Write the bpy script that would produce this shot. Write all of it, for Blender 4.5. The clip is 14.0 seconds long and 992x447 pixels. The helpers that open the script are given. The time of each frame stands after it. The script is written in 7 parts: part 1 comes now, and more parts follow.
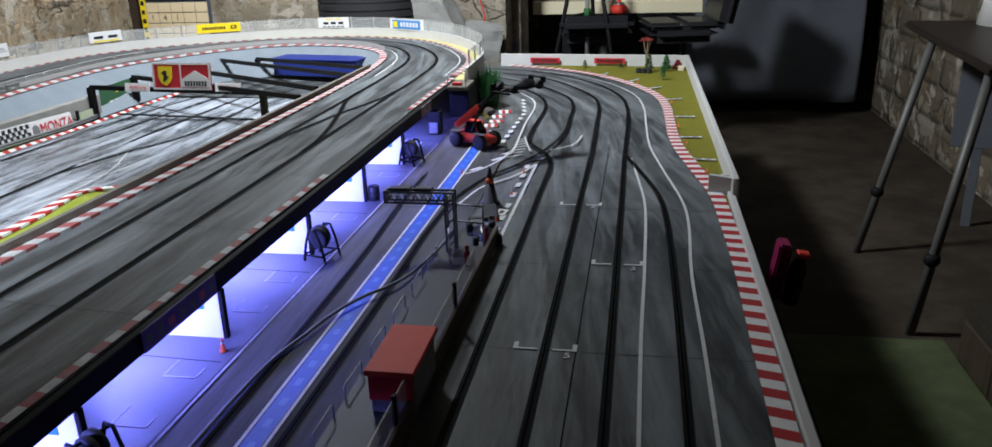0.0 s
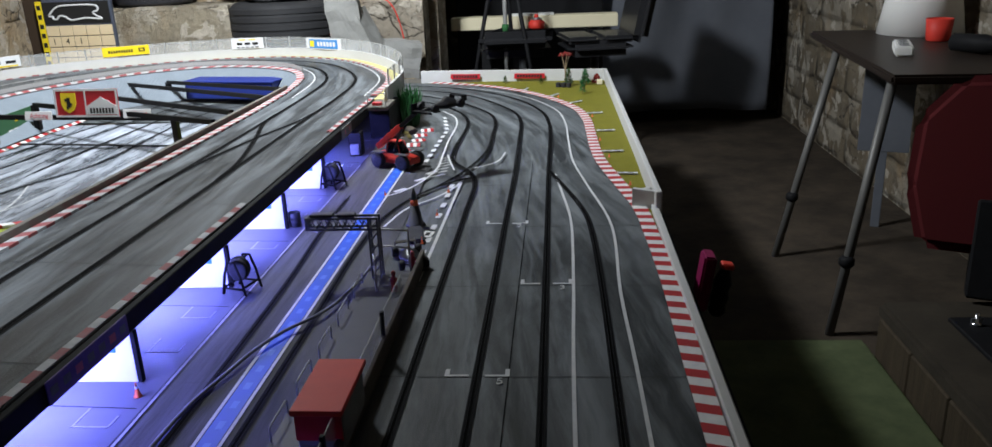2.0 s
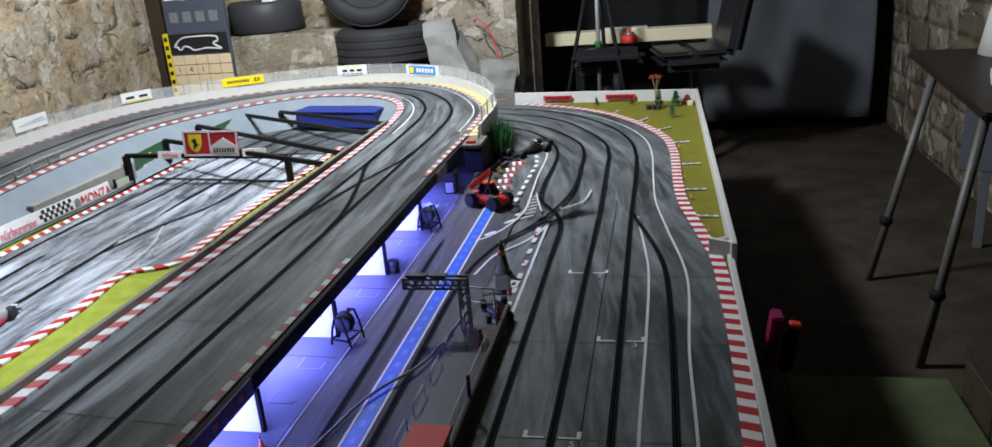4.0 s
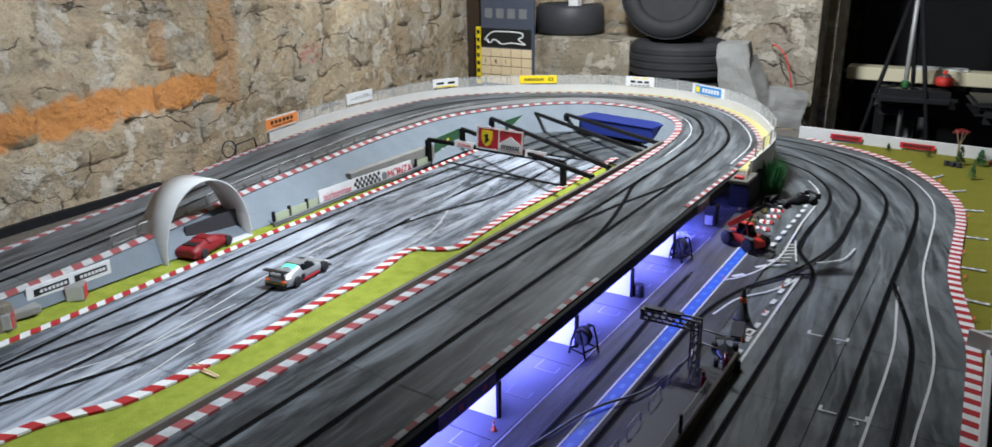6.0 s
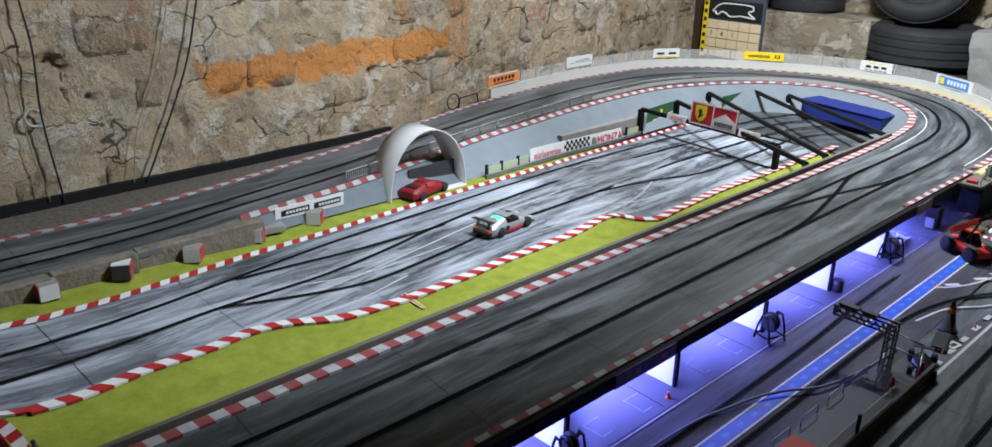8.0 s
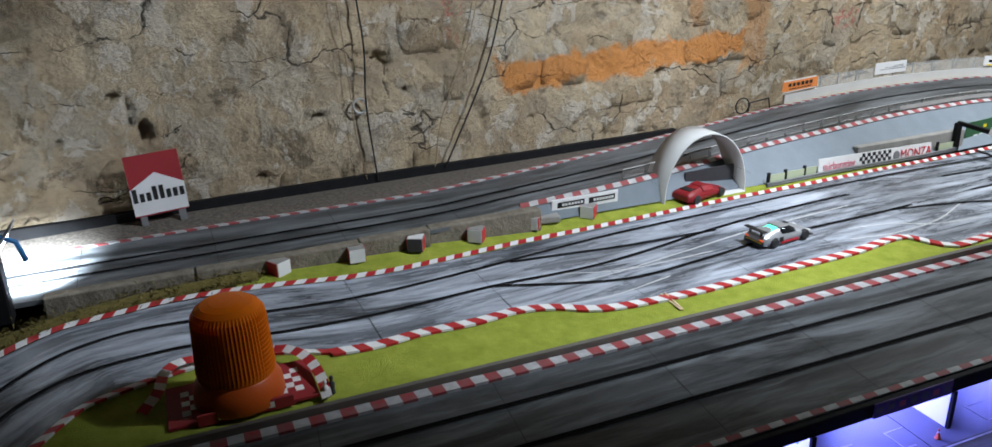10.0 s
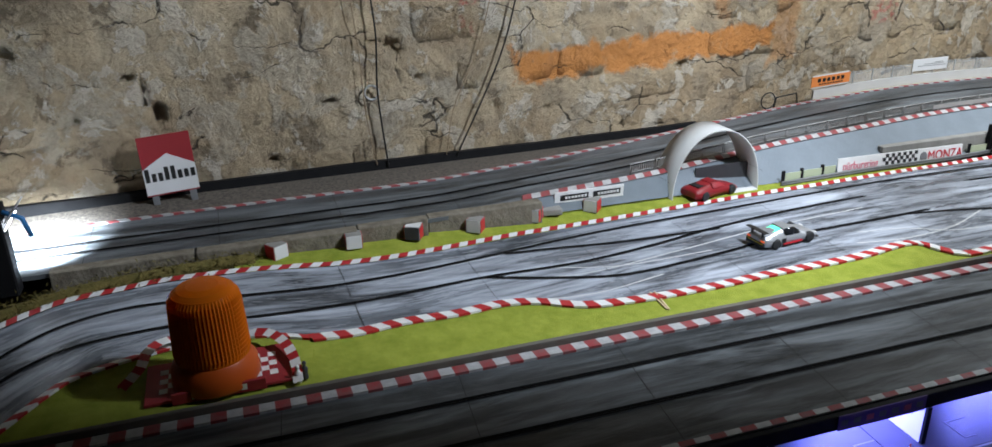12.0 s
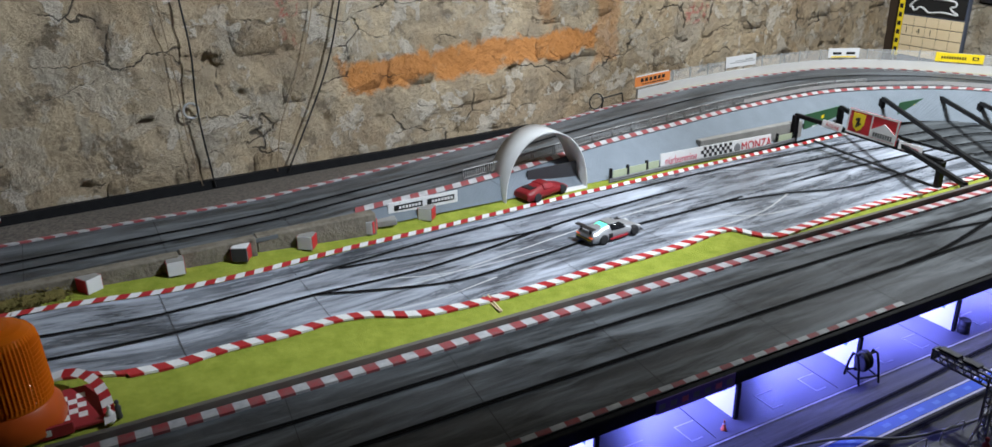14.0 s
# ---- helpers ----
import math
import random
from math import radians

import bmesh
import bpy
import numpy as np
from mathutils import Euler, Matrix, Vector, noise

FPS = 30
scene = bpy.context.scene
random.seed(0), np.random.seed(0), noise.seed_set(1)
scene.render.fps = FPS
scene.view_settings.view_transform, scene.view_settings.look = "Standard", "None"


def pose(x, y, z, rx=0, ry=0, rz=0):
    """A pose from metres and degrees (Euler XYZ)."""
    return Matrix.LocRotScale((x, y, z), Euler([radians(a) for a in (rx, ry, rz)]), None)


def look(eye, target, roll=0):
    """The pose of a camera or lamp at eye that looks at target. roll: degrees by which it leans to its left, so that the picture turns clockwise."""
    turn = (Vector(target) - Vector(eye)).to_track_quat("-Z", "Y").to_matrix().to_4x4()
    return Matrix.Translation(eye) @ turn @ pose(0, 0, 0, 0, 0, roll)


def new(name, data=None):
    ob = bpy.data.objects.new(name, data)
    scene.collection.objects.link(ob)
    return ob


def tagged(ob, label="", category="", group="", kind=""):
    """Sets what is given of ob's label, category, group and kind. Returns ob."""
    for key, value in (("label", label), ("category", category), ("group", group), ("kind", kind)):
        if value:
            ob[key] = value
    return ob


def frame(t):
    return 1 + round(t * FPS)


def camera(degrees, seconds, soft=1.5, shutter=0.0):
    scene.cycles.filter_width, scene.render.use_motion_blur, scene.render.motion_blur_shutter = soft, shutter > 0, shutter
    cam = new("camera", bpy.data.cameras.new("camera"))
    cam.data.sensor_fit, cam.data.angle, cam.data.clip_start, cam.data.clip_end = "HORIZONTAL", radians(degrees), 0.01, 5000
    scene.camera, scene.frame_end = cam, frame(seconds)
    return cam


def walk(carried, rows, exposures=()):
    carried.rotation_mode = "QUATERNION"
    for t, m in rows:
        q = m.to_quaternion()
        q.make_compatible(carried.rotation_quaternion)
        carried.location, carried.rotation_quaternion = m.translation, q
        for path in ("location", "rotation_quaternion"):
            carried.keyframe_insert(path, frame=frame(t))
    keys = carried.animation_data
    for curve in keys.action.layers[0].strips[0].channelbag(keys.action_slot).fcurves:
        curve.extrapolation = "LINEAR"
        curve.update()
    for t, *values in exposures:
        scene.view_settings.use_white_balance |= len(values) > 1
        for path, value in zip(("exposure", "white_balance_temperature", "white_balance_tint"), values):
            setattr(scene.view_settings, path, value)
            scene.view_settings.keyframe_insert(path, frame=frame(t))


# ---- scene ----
cam = camera(62.2, 14.0, shutter=0.15)
PATH = [
    (0, (0.085, -1.113, 0.602), (-0.251, 0.743, -0.062), -1.8),
    (0.5, (0.096, -1.065, 0.604), (-0.116, 0.811, -0.057), -2.6),
    (1, (0.091, -1.069, 0.612), (-0.054, 0.814, -0.045), -2.2),
    (1.5, (0.086, -1.08, 0.611), (-0.063, 0.807, -0.036), -2.3),
    (2, (0.082, -1.086, 0.609), (-0.077, 0.803, -0.029), -2.3),
    (2.2, (0.083, -1.091, 0.615), (-0.081, 0.797, -0.023), -2.4),
    (4.3, (0.16, -1.186, 0.822), (-0.312, 0.646, 0.172), -4.5),
    (4.5, (0.174, -1.197, 0.838), (-0.354, 0.621, 0.191), -4.3),
    (5, (0.199, -1.226, 0.89), (-0.486, 0.541, 0.25), -4.1),
    (5.5, (0.214, -1.251, 0.917), (-0.57, 0.474, 0.277), -2.1),
    (6, (0.219, -1.287, 0.939), (-0.771, 0.326, 0.292), -0.6),
    (6.5, (0.234, -1.312, 0.951), (-0.95, 0.154, 0.281), -0.8),
    (7, (0.247, -1.335, 0.959), (-1.03, 0.038, 0.263), 0.3),
    (7.5, (0.266, -1.343, 0.97), (-1.047, -0.02, 0.243), 0.5),
    (8, (0.282, -1.358, 0.98), (-1.067, -0.077, 0.246), 1.1),
    (8.5, (0.311, -1.366, 0.997), (-1.14, -0.203, 0.26), 0.4),
    (9, (0.31, -1.386, 0.998), (-1.227, -0.336, 0.267), 0.2),
    (9.2, (0.323, -1.383, 0.997), (-1.267, -0.413, 0.268), -0.4),
    (11.3, (0.402, -1.255, 1.024), (-1.362, -0.714, 0.255), -1.1),
    (11.5, (0.411, -1.236, 1.026), (-1.352, -0.695, 0.254), -1.1),
    (12, (0.427, -1.199, 1.03), (-1.327, -0.627, 0.257), -1.1),
    (12.5, (0.43, -1.172, 1.033), (-1.293, -0.512, 0.26), -0.8),
    (13, (0.442, -1.147, 1.034), (-1.244, -0.396, 0.264), -0.8),
    (13.5, (0.454, -1.127, 1.03), (-1.198, -0.298, 0.266), -0.7),
    (14, (0.456, -1.117, 1.031), (-1.172, -0.238, 0.269), -1.0),
]
walk(cam, [(t, look(eye, target, roll)) for t, eye, target, roll in PATH], [(0, 0.1), (2, 0.22), (5, 0.1), (8, 0.0), (14, 0.0)])

# ---- light ----
world = bpy.data.worlds.new("cellar_world")
scene.world = world
world.use_nodes = True
world.node_tree.nodes["Background"].inputs[0].default_value = (0.55, 0.6, 0.7, 1)
world.node_tree.nodes["Background"].inputs[1].default_value = 0.005


def area_lamp(name, place, target, width, depth, watts, colour):
    data = bpy.data.lights.new(name, "AREA")
    data.shape, data.size, data.size_y = "RECTANGLE", width, depth
    data.energy, data.color = watts, colour
    ob = new(name, data)
    ob.matrix_world = look(place, target)
    return ob


COOL = (0.76, 0.88, 1.0)
WARM = (0.87, 0.935, 1.0)
area_lamp("ceiling_lamp_far", (-1.2, 1.6, 1.85), (-1.16, 2.87, 0), 0.25, 0.4, 104, WARM)
# added fill for the dim side room; no lamp is known there
area_lamp("room_fill_light", (0.8, 4.0, 1.95), (0.8, 4.3, 0), 0.3, 0.3, 2.6, COOL)
lamp = bpy.data.lights.new("floodlight_lamp", "SPOT")
lamp.energy, lamp.color = 115, COOL
lamp.spot_size, lamp.spot_blend, lamp.shadow_soft_size = radians(110), 0.8, 0.02
new("floodlight_lamp", lamp).matrix_world = look((-1.83, -1.735, 0.26), (-1.9, -1.755, 0.12))
spot = bpy.data.lights.new("ceiling_spot", "SPOT")
spot.energy, spot.color = 280, (0.805, 0.89, 1.0)
spot.spot_size, spot.spot_blend, spot.shadow_soft_size = radians(73), 0.55, 0.09
new("ceiling_spot", spot).matrix_world = look((-0.5, 0.55, 1.9), (-2.06, -0.33, 0.26))
for y in (-0.72, -0.368, -0.016, 0.35, 0.699, 1.038, 1.4):
    area_lamp("garage_led_light", (-0.69, y - 0.13, 0.103), (-0.62, y - 0.05, 0.0), 0.16, 0.015, 2.9, (0.19, 0.21, 1.0))

# ---- materials ----


def material(name, colour, rough=0.6, metal=0.0, second=None, scale=20.0, amount=0.5, bump=0.0, bump_scale=150.0, stretch=(1, 1, 1), emit=None, emit_power=0.0, detail=6.0, gloss=0.3):
    mat = bpy.data.materials.new(name)
    mat.use_nodes = True
    tree = mat.node_tree
    shader = tree.nodes["Principled BSDF"]
    shader.inputs["Roughness"].default_value = rough
    shader.inputs["Metallic"].default_value = metal
    shader.inputs["Specular IOR Level"].default_value = gloss
    shader.inputs["Base Color"].default_value = (*colour, 1)
    coords = tree.nodes.new("ShaderNodeTexCoord")
    mapping = tree.nodes.new("ShaderNodeMapping")
    mapping.inputs["Scale"].default_value = stretch
    tree.links.new(coords.outputs["Object"], mapping.inputs["Vector"])
    if second:
        tex = tree.nodes.new("ShaderNodeTexNoise")
        tex.inputs["Scale"].default_value = scale
        tex.inputs["Detail"].default_value = detail
        tex.inputs["Roughness"].default_value = 0.65
        ramp = tree.nodes.new("ShaderNodeMapRange")
        ramp.inputs["From Min"].default_value = 0.5 - 0.28
        ramp.inputs["From Max"].default_value = 0.5 + 0.28
        ramp.inputs["To Max"].default_value = amount
        ramp.clamp = True
        mix = tree.nodes.new("ShaderNodeMix")
        mix.data_type = "RGBA"
        mix.inputs[6].default_value = (*colour, 1)
        mix.inputs[7].default_value = (*second, 1)
        tree.links.new(mapping.outputs[0], tex.inputs["Vector"])
        tree.links.new(tex.outputs[0], ramp.inputs[0])
        tree.links.new(ramp.outputs[0], mix.inputs[0])
        tree.links.new(mix.outputs[2], shader.inputs["Base Color"])
    if bump:
        fine = tree.nodes.new("ShaderNodeTexNoise")
        fine.inputs["Scale"].default_value = bump_scale
        fine.inputs["Detail"].default_value = 5
        node = tree.nodes.new("ShaderNodeBump")
        node.inputs["Strength"].default_value = bump
        node.inputs["Distance"].default_value = 0.004
        tree.links.new(mapping.outputs[0], fine.inputs["Vector"])
        tree.links.new(fine.outputs[0], node.inputs["Height"])
        tree.links.new(node.outputs[0], shader.inputs["Normal"])
    if emit:
        shader.inputs["Emission Color"].default_value = (*emit, 1)
        shader.inputs["Emission Strength"].default_value = emit_power
    return mat


def asphalt(name, dark, mid, light, rough=0.45, lights=0.5, seed=0.0):
    """Hand-painted track asphalt: dark ground with dry-brushed streaks that run along the road, blotches and fine grain."""
    mat = bpy.data.materials.new(name)
    mat.use_nodes = True
    tree = mat.node_tree
    shader = tree.nodes["Principled BSDF"]
    shader.inputs["Specular IOR Level"].default_value = 0.28
    coords = tree.nodes.new("ShaderNodeTexCoord")

    def streak(scale, stretch, low, high, detail=6.0, move=0.0):
        mapping = tree.nodes.new("ShaderNodeMapping")
        mapping.inputs["Scale"].default_value = stretch
        mapping.inputs["Location"].default_value = (seed + move, seed * 2 + move, 0)
        tex = tree.nodes.new("ShaderNodeTexNoise")
        tex.inputs["Scale"].default_value = scale
        tex.inputs["Detail"].default_value = detail
        tex.inputs["Roughness"].default_value = 0.68
        tex.inputs["Distortion"].default_value = 0.6
        ramp = tree.nodes.new("ShaderNodeMapRange")
        ramp.inputs["From Min"].default_value, ramp.inputs["From Max"].default_value = low, high
        tree.links.new(coords.outputs["UV"], mapping.inputs["Vector"])
        tree.links.new(mapping.outputs[0], tex.inputs["Vector"])
        tree.links.new(tex.outputs[0], ramp.inputs[0])
        return ramp.outputs[0]

    def mixed(fac, a, b):
        mix = tree.nodes.new("ShaderNodeMix")
        mix.data_type = "RGBA"
        tree.links.new(fac, mix.inputs[0])
        for socket, value in ((mix.inputs[6], a), (mix.inputs[7], b)):
            if isinstance(value, tuple):
                socket.default_value = (*value, 1)
            else:
                tree.links.new(value, socket)
        return mix.outputs[2]

    broad = streak(1.0, (5.5, 1.7, 1), 0.4, 0.6)
    brush = streak(1.0, (17, 2.3, 1), 0.46, 0.64, 9, 3.1)
    wipe = streak(1.0, (15, 1.1, 1), 0.53, 0.72, 9, 7.7)
    rub = streak(1.0, (14, 1.5, 1), 0.52, 0.68, 8, 12.3)
    colour = mixed(broad, dark, mid)
    fade = tree.nodes.new("ShaderNodeMath")
    fade.operation = "MULTIPLY"
    fade.inputs[1].default_value = lights
    tree.links.new(brush, fade.inputs[0])
    colour = mixed(fade.outputs[0], colour, light)
    weak = tree.nodes.new("ShaderNodeMath")
    weak.operation = "MULTIPLY"
    weak.inputs[1].default_value = lights * 0.9
    tree.links.new(wipe, weak.inputs[0])
    colour = mixed(weak.outputs[0], colour, light)
    soot = tree.nodes.new("ShaderNodeMath")
    soot.operation = "MULTIPLY"
    soot.inputs[1].default_value = 0.75
    tree.links.new(rub, soot.inputs[0])
    colour = mixed(soot.outputs[0], colour, tuple(c * 0.45 for c in dark))
    tree.links.new(colour, shader.inputs["Base Color"])
    gloss = tree.nodes.new("ShaderNodeMapRange")
    gloss.inputs["To Min"].default_value, gloss.inputs["To Max"].default_value = rough - 0.1, rough + 0.15
    tree.links.new(brush, gloss.inputs[0])
    tree.links.new(gloss.outputs[0], shader.inputs["Roughness"])
    fine = tree.nodes.new("ShaderNodeTexNoise")
    fine.inputs["Scale"].default_value = 420
    fine.inputs["Detail"].default_value = 4
    bump = tree.nodes.new("ShaderNodeBump")
    bump.inputs["Strength"].default_value, bump.inputs["Distance"].default_value = 0.3, 0.002
    tree.links.new(coords.outputs["Object"], fine.inputs["Vector"])
    tree.links.new(fine.outputs[0], bump.inputs["Height"])
    tree.links.new(bump.outputs[0], shader.inputs["Normal"])
    return mat


ASPHALT = asphalt("asphalt_paint", (0.033, 0.037, 0.039), (0.106, 0.116, 0.122), (0.255, 0.278, 0.292), 0.55, 0.42)
UPPER = asphalt("upper_asphalt", (0.023, 0.026, 0.028), (0.077, 0.084, 0.091), (0.262, 0.287, 0.306), 0.5, 0.5, 4.0)
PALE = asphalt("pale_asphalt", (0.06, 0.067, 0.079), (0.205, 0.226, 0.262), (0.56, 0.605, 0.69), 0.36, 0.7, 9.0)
# the bridge's shade over the pit lane is put into these darker greys
PIT = asphalt("shaded_pit_asphalt", (0.02, 0.02, 0.021), (0.06, 0.06, 0.063), (0.15, 0.15, 0.16), 0.75, 0.4, 15.0)
GARAGE = material("garage_floor_paint", (0.13, 0.13, 0.14), 0.5, second=(0.09, 0.09, 0.1), scale=6, amount=0.7)
SLOT = material("slot_black", (0.004, 0.004, 0.004), 0.9, gloss=0.03)
RAIL = material("rail_metal", (0.008, 0.008, 0.009), 0.7, gloss=0.06)
RED = material("kerb_red", (0.42, 0.02, 0.025), 0.5, second=(0.28, 0.03, 0.03), scale=50, amount=0.6)
WHITE = material("kerb_white", (0.74, 0.74, 0.73), 0.5, second=(0.45, 0.45, 0.44), scale=45, amount=0.6)
# real fading on the hairpin kerbs; painted shade on the near bridge kerb
FADESHADERED = material("faded_shaded_red", (0.36, 0.03, 0.035), 0.6, second=(0.2, 0.13, 0.13), scale=50, amount=0.9)
FADESHADEWHITE = material("faded_shaded_white", (0.56, 0.56, 0.56), 0.6, second=(0.28, 0.28, 0.29), scale=50, amount=0.9)
WORNWHITE = material("worn_white", (0.5, 0.49, 0.46), 0.7, second=(0.2, 0.19, 0.18), scale=60, amount=0.9)
LINE = material("line_white", (0.62, 0.63, 0.63), 0.55, second=(0.4, 0.4, 0.41), scale=60, amount=0.7)
BLUE = material("line_blue", (0.012, 0.085, 0.52), 0.5, second=(0.02, 0.1, 0.4), scale=30, amount=0.6)
GRASS = material("grass_mat", (0.19, 0.255, 0.016), 0.95, second=(0.42, 0.44, 0.07), scale=22, amount=0.9, bump=0.9, bump_scale=700)
BANK = material("bank_paint", (0.19, 0.22, 0.25), 0.7, second=(0.14, 0.165, 0.19), scale=12, amount=0.8, bump=0.3, bump_scale=300)
WOODGREY = material("grey_board", (0.11, 0.1, 0.086), 0.8, second=(0.18, 0.165, 0.14), scale=12, amount=0.8, bump=0.4, bump_scale=120, stretch=(4, 0.5, 4))
BLACK = material("black_paint", (0.009, 0.009, 0.01), 0.6, second=(0.02, 0.02, 0.021), scale=30, amount=0.6, gloss=0.1)
BEIGEWALL = material("white_card", (0.54, 0.54, 0.53), 0.6, second=(0.44, 0.43, 0.41), scale=10, amount=0.7)
# near-black concrete: the dim room's lack of light is put into its colour
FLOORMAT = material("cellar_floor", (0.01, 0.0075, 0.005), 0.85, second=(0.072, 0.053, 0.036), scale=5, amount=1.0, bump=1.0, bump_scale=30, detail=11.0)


def masonry(name, low, high, mark=True, scale=1.0):
    """Old plastered stone: blotches of ochre and grey, dust, cracks and pits; the orange paint of a former sign on the long wall."""
    mat = bpy.data.materials.new(name)
    mat.use_nodes = True
    tree = mat.node_tree
    shader = tree.nodes["Principled BSDF"]
    shader.inputs["Roughness"].default_value = 0.92
    coords = tree.nodes.new("ShaderNodeTexCoord")

    def noisy(scale, low, high, detail=8.0, rough=0.65, distort=0.4):
        tex = tree.nodes.new("ShaderNodeTexNoise")
        tex.inputs["Scale"].default_value, tex.inputs["Detail"].default_value = scale, detail
        tex.inputs["Roughness"].default_value, tex.inputs["Distortion"].default_value = rough, distort
        ramp = tree.nodes.new("ShaderNodeMapRange")
        ramp.inputs["From Min"].default_value, ramp.inputs["From Max"].default_value = low, high
        tree.links.new(coords.outputs["Object"], tex.inputs["Vector"])
        tree.links.new(tex.outputs[0], ramp.inputs[0])
        return ramp.outputs[0], tex.outputs[0]

    def mixed(fac, a, b):
        mix = tree.nodes.new("ShaderNodeMix")
        mix.data_type = "RGBA"
        tree.links.new(fac, mix.inputs[0])
        for socket, value in ((mix.inputs[6], a), (mix.inputs[7], b)):
            if isinstance(value, tuple):
                socket.default_value = (*value, 1)
            else:
                tree.links.new(value, socket)
        return mix.outputs[2]

    def sum_of(op, a, b):
        node = tree.nodes.new("ShaderNodeMath")
        node.operation = op
        for socket, value in zip(node.inputs, (a, b)):
            if isinstance(value, float):
                socket.default_value = value
            else:
                tree.links.new(value, socket)
        return node.outputs[0]

    def scaled(vector, stretch, warp):
        bend = tree.nodes.new("ShaderNodeVectorMath")
        bend.operation = "MULTIPLY_ADD"
        bend.inputs[1].default_value = (warp, warp, warp)
        wobble = tree.nodes.new("ShaderNodeTexNoise")
        wobble.inputs["Scale"].default_value, wobble.inputs["Detail"].default_value = 7, 6
        tree.links.new(vector, wobble.inputs["Vector"])
        tree.links.new(wobble.outputs[1], bend.inputs[0])
        tree.links.new(vector, bend.inputs[2])
        mapping = tree.nodes.new("ShaderNodeMapping")
        mapping.inputs["Scale"].default_value = stretch
        tree.links.new(bend.outputs[0], mapping.inputs["Vector"])
        return mapping.outputs[0]

    flake = noisy(4.6 * scale, 0.535, 0.565, 11.0, 0.62, 0.3)[0]
    chip = noisy(8.5 * scale, 0.56, 0.585, 11.0, 0.6, 0.35)[0]
    crack = tree.nodes.new("ShaderNodeTexVoronoi")
    crack.feature = "DISTANCE_TO_EDGE"
    crack.inputs["Scale"].default_value = 1.0
    tree.links.new(scaled(coords.outputs["Object"], (2.3 * scale, 2.3 * scale, 6.6 * scale), 0.16), crack.inputs["Vector"])
    line = tree.nodes.new("ShaderNodeMapRange")
    line.inputs["From Min"].default_value, line.inputs["From Max"].default_value = 0.016, 0.004
    tree.links.new(crack.outputs[0], line.inputs[0])
    split = sum_of("MULTIPLY", line.outputs[0], noisy(5.0, 0.5, 0.56)[0])
    info = tree.nodes.new("ShaderNodeObjectInfo")
    colour = mixed(noisy(2.2 * scale, 0.35, 0.65)[0], low, high)
    colour = mixed(sum_of("MULTIPLY", info.outputs["Random"], 0.3), colour, tuple(c * 0.62 for c in low))
    colour = mixed(sum_of("MULTIPLY", noisy(6.5 * scale, 0.45, 0.7, 10)[0], 0.5), colour, (0.19, 0.17, 0.14))
    colour = mixed(sum_of("MULTIPLY", noisy(9 * scale, 0.55, 0.61, 11, 0.7, 0.2)[0], 0.7), colour, (0.11, 0.082, 0.055))
    colour = mixed(sum_of("MULTIPLY", flake, 0.5), colour, (0.47, 0.42, 0.34))
    colour = mixed(sum_of("MULTIPLY", chip, 0.75), colour, (0.58, 0.52, 0.43))
    colour = mixed(sum_of("MULTIPLY", noisy(4.1 * scale, 0.54, 0.7)[0], 0.5), colour, (0.36, 0.24, 0.12))
    colour = mixed(sum_of("MULTIPLY", noisy(45 * scale, 0.52, 0.75)[0], 0.4), colour, tuple(c * 0.45 for c in low))
    if mark:
        apart = tree.nodes.new("ShaderNodeSeparateXYZ")
        tree.links.new(coords.outputs["Object"], apart.inputs[0])
        wob = sum_of("MULTIPLY", sum_of("SUBTRACT", noisy(7, 0, 1)[1], 0.5), 0.2)
        for y0, y1, z0, z1, tone, keep in ((-0.2, 1.04, 0.33, 0.452, (0.6, 0.24, 0.06), 0.95), (0.71, 0.8, 0.48, 0.68, (0.5, 0.25, 0.1), 0.6), (1.02, 1.17, 0.28, 0.73, (0.55, 0.27, 0.1), 0.6), (-0.41, -0.35, 0.535, 0.605, (0.35, 0.07, 0.06), 0.7), (-0.4, -0.33, 0.625, 0.675, (0.45, 0.06, 0.06), 0.8), (1.59, 1.82, 0.385, 0.485, (0.5, 0.05, 0.06), 0.45)):
            across = sum_of("SUBTRACT", sum_of("ABSOLUTE", sum_of("SUBTRACT", apart.outputs[1], (y0 + y1) / 2), 0.0), (y1 - y0) / 2)
            height = sum_of("SUBTRACT", sum_of("ABSOLUTE", sum_of("SUBTRACT", apart.outputs[2], (z0 + z1) / 2), 0.0), (z1 - z0) / 2)
            edge = sum_of("ADD", sum_of("MAXIMUM", across, height), wob)
            ramp = tree.nodes.new("ShaderNodeMapRange")
            ramp.inputs["From Min"].default_value, ramp.inputs["From Max"].default_value = 0.004, -0.02
            ramp.inputs["To Max"].default_value = keep
            tree.links.new(edge, ramp.inputs[0])
            worn = sum_of("MULTIPLY", ramp.outputs[0], noisy(9, 0.22, 0.42)[0])
            if tone[1] < 0.1:
                worn = sum_of("MULTIPLY", worn, noisy(26, 0.5, 0.56)[0])
            colour = mixed(worn, colour, tone)
    # crack shade is put into the colour, as the bump alone shades weakly
    colour = mixed(sum_of("MULTIPLY", split, 0.85), colour, (0.03, 0.024, 0.018))
    tree.links.new(colour, shader.inputs["Base Color"])
    height = sum_of("ADD", sum_of("MULTIPLY", noisy(10 * scale, 0, 1)[1], 0.8), sum_of("MULTIPLY", noisy(30 * scale, 0, 1, 9, 0.72, 0.15)[1], 0.75))
    height = sum_of("ADD", height, sum_of("MULTIPLY", flake, 0.13))
    height = sum_of("ADD", height, sum_of("MULTIPLY", chip, 0.12))
    height = sum_of("SUBTRACT", height, sum_of("MULTIPLY", split, 0.4))
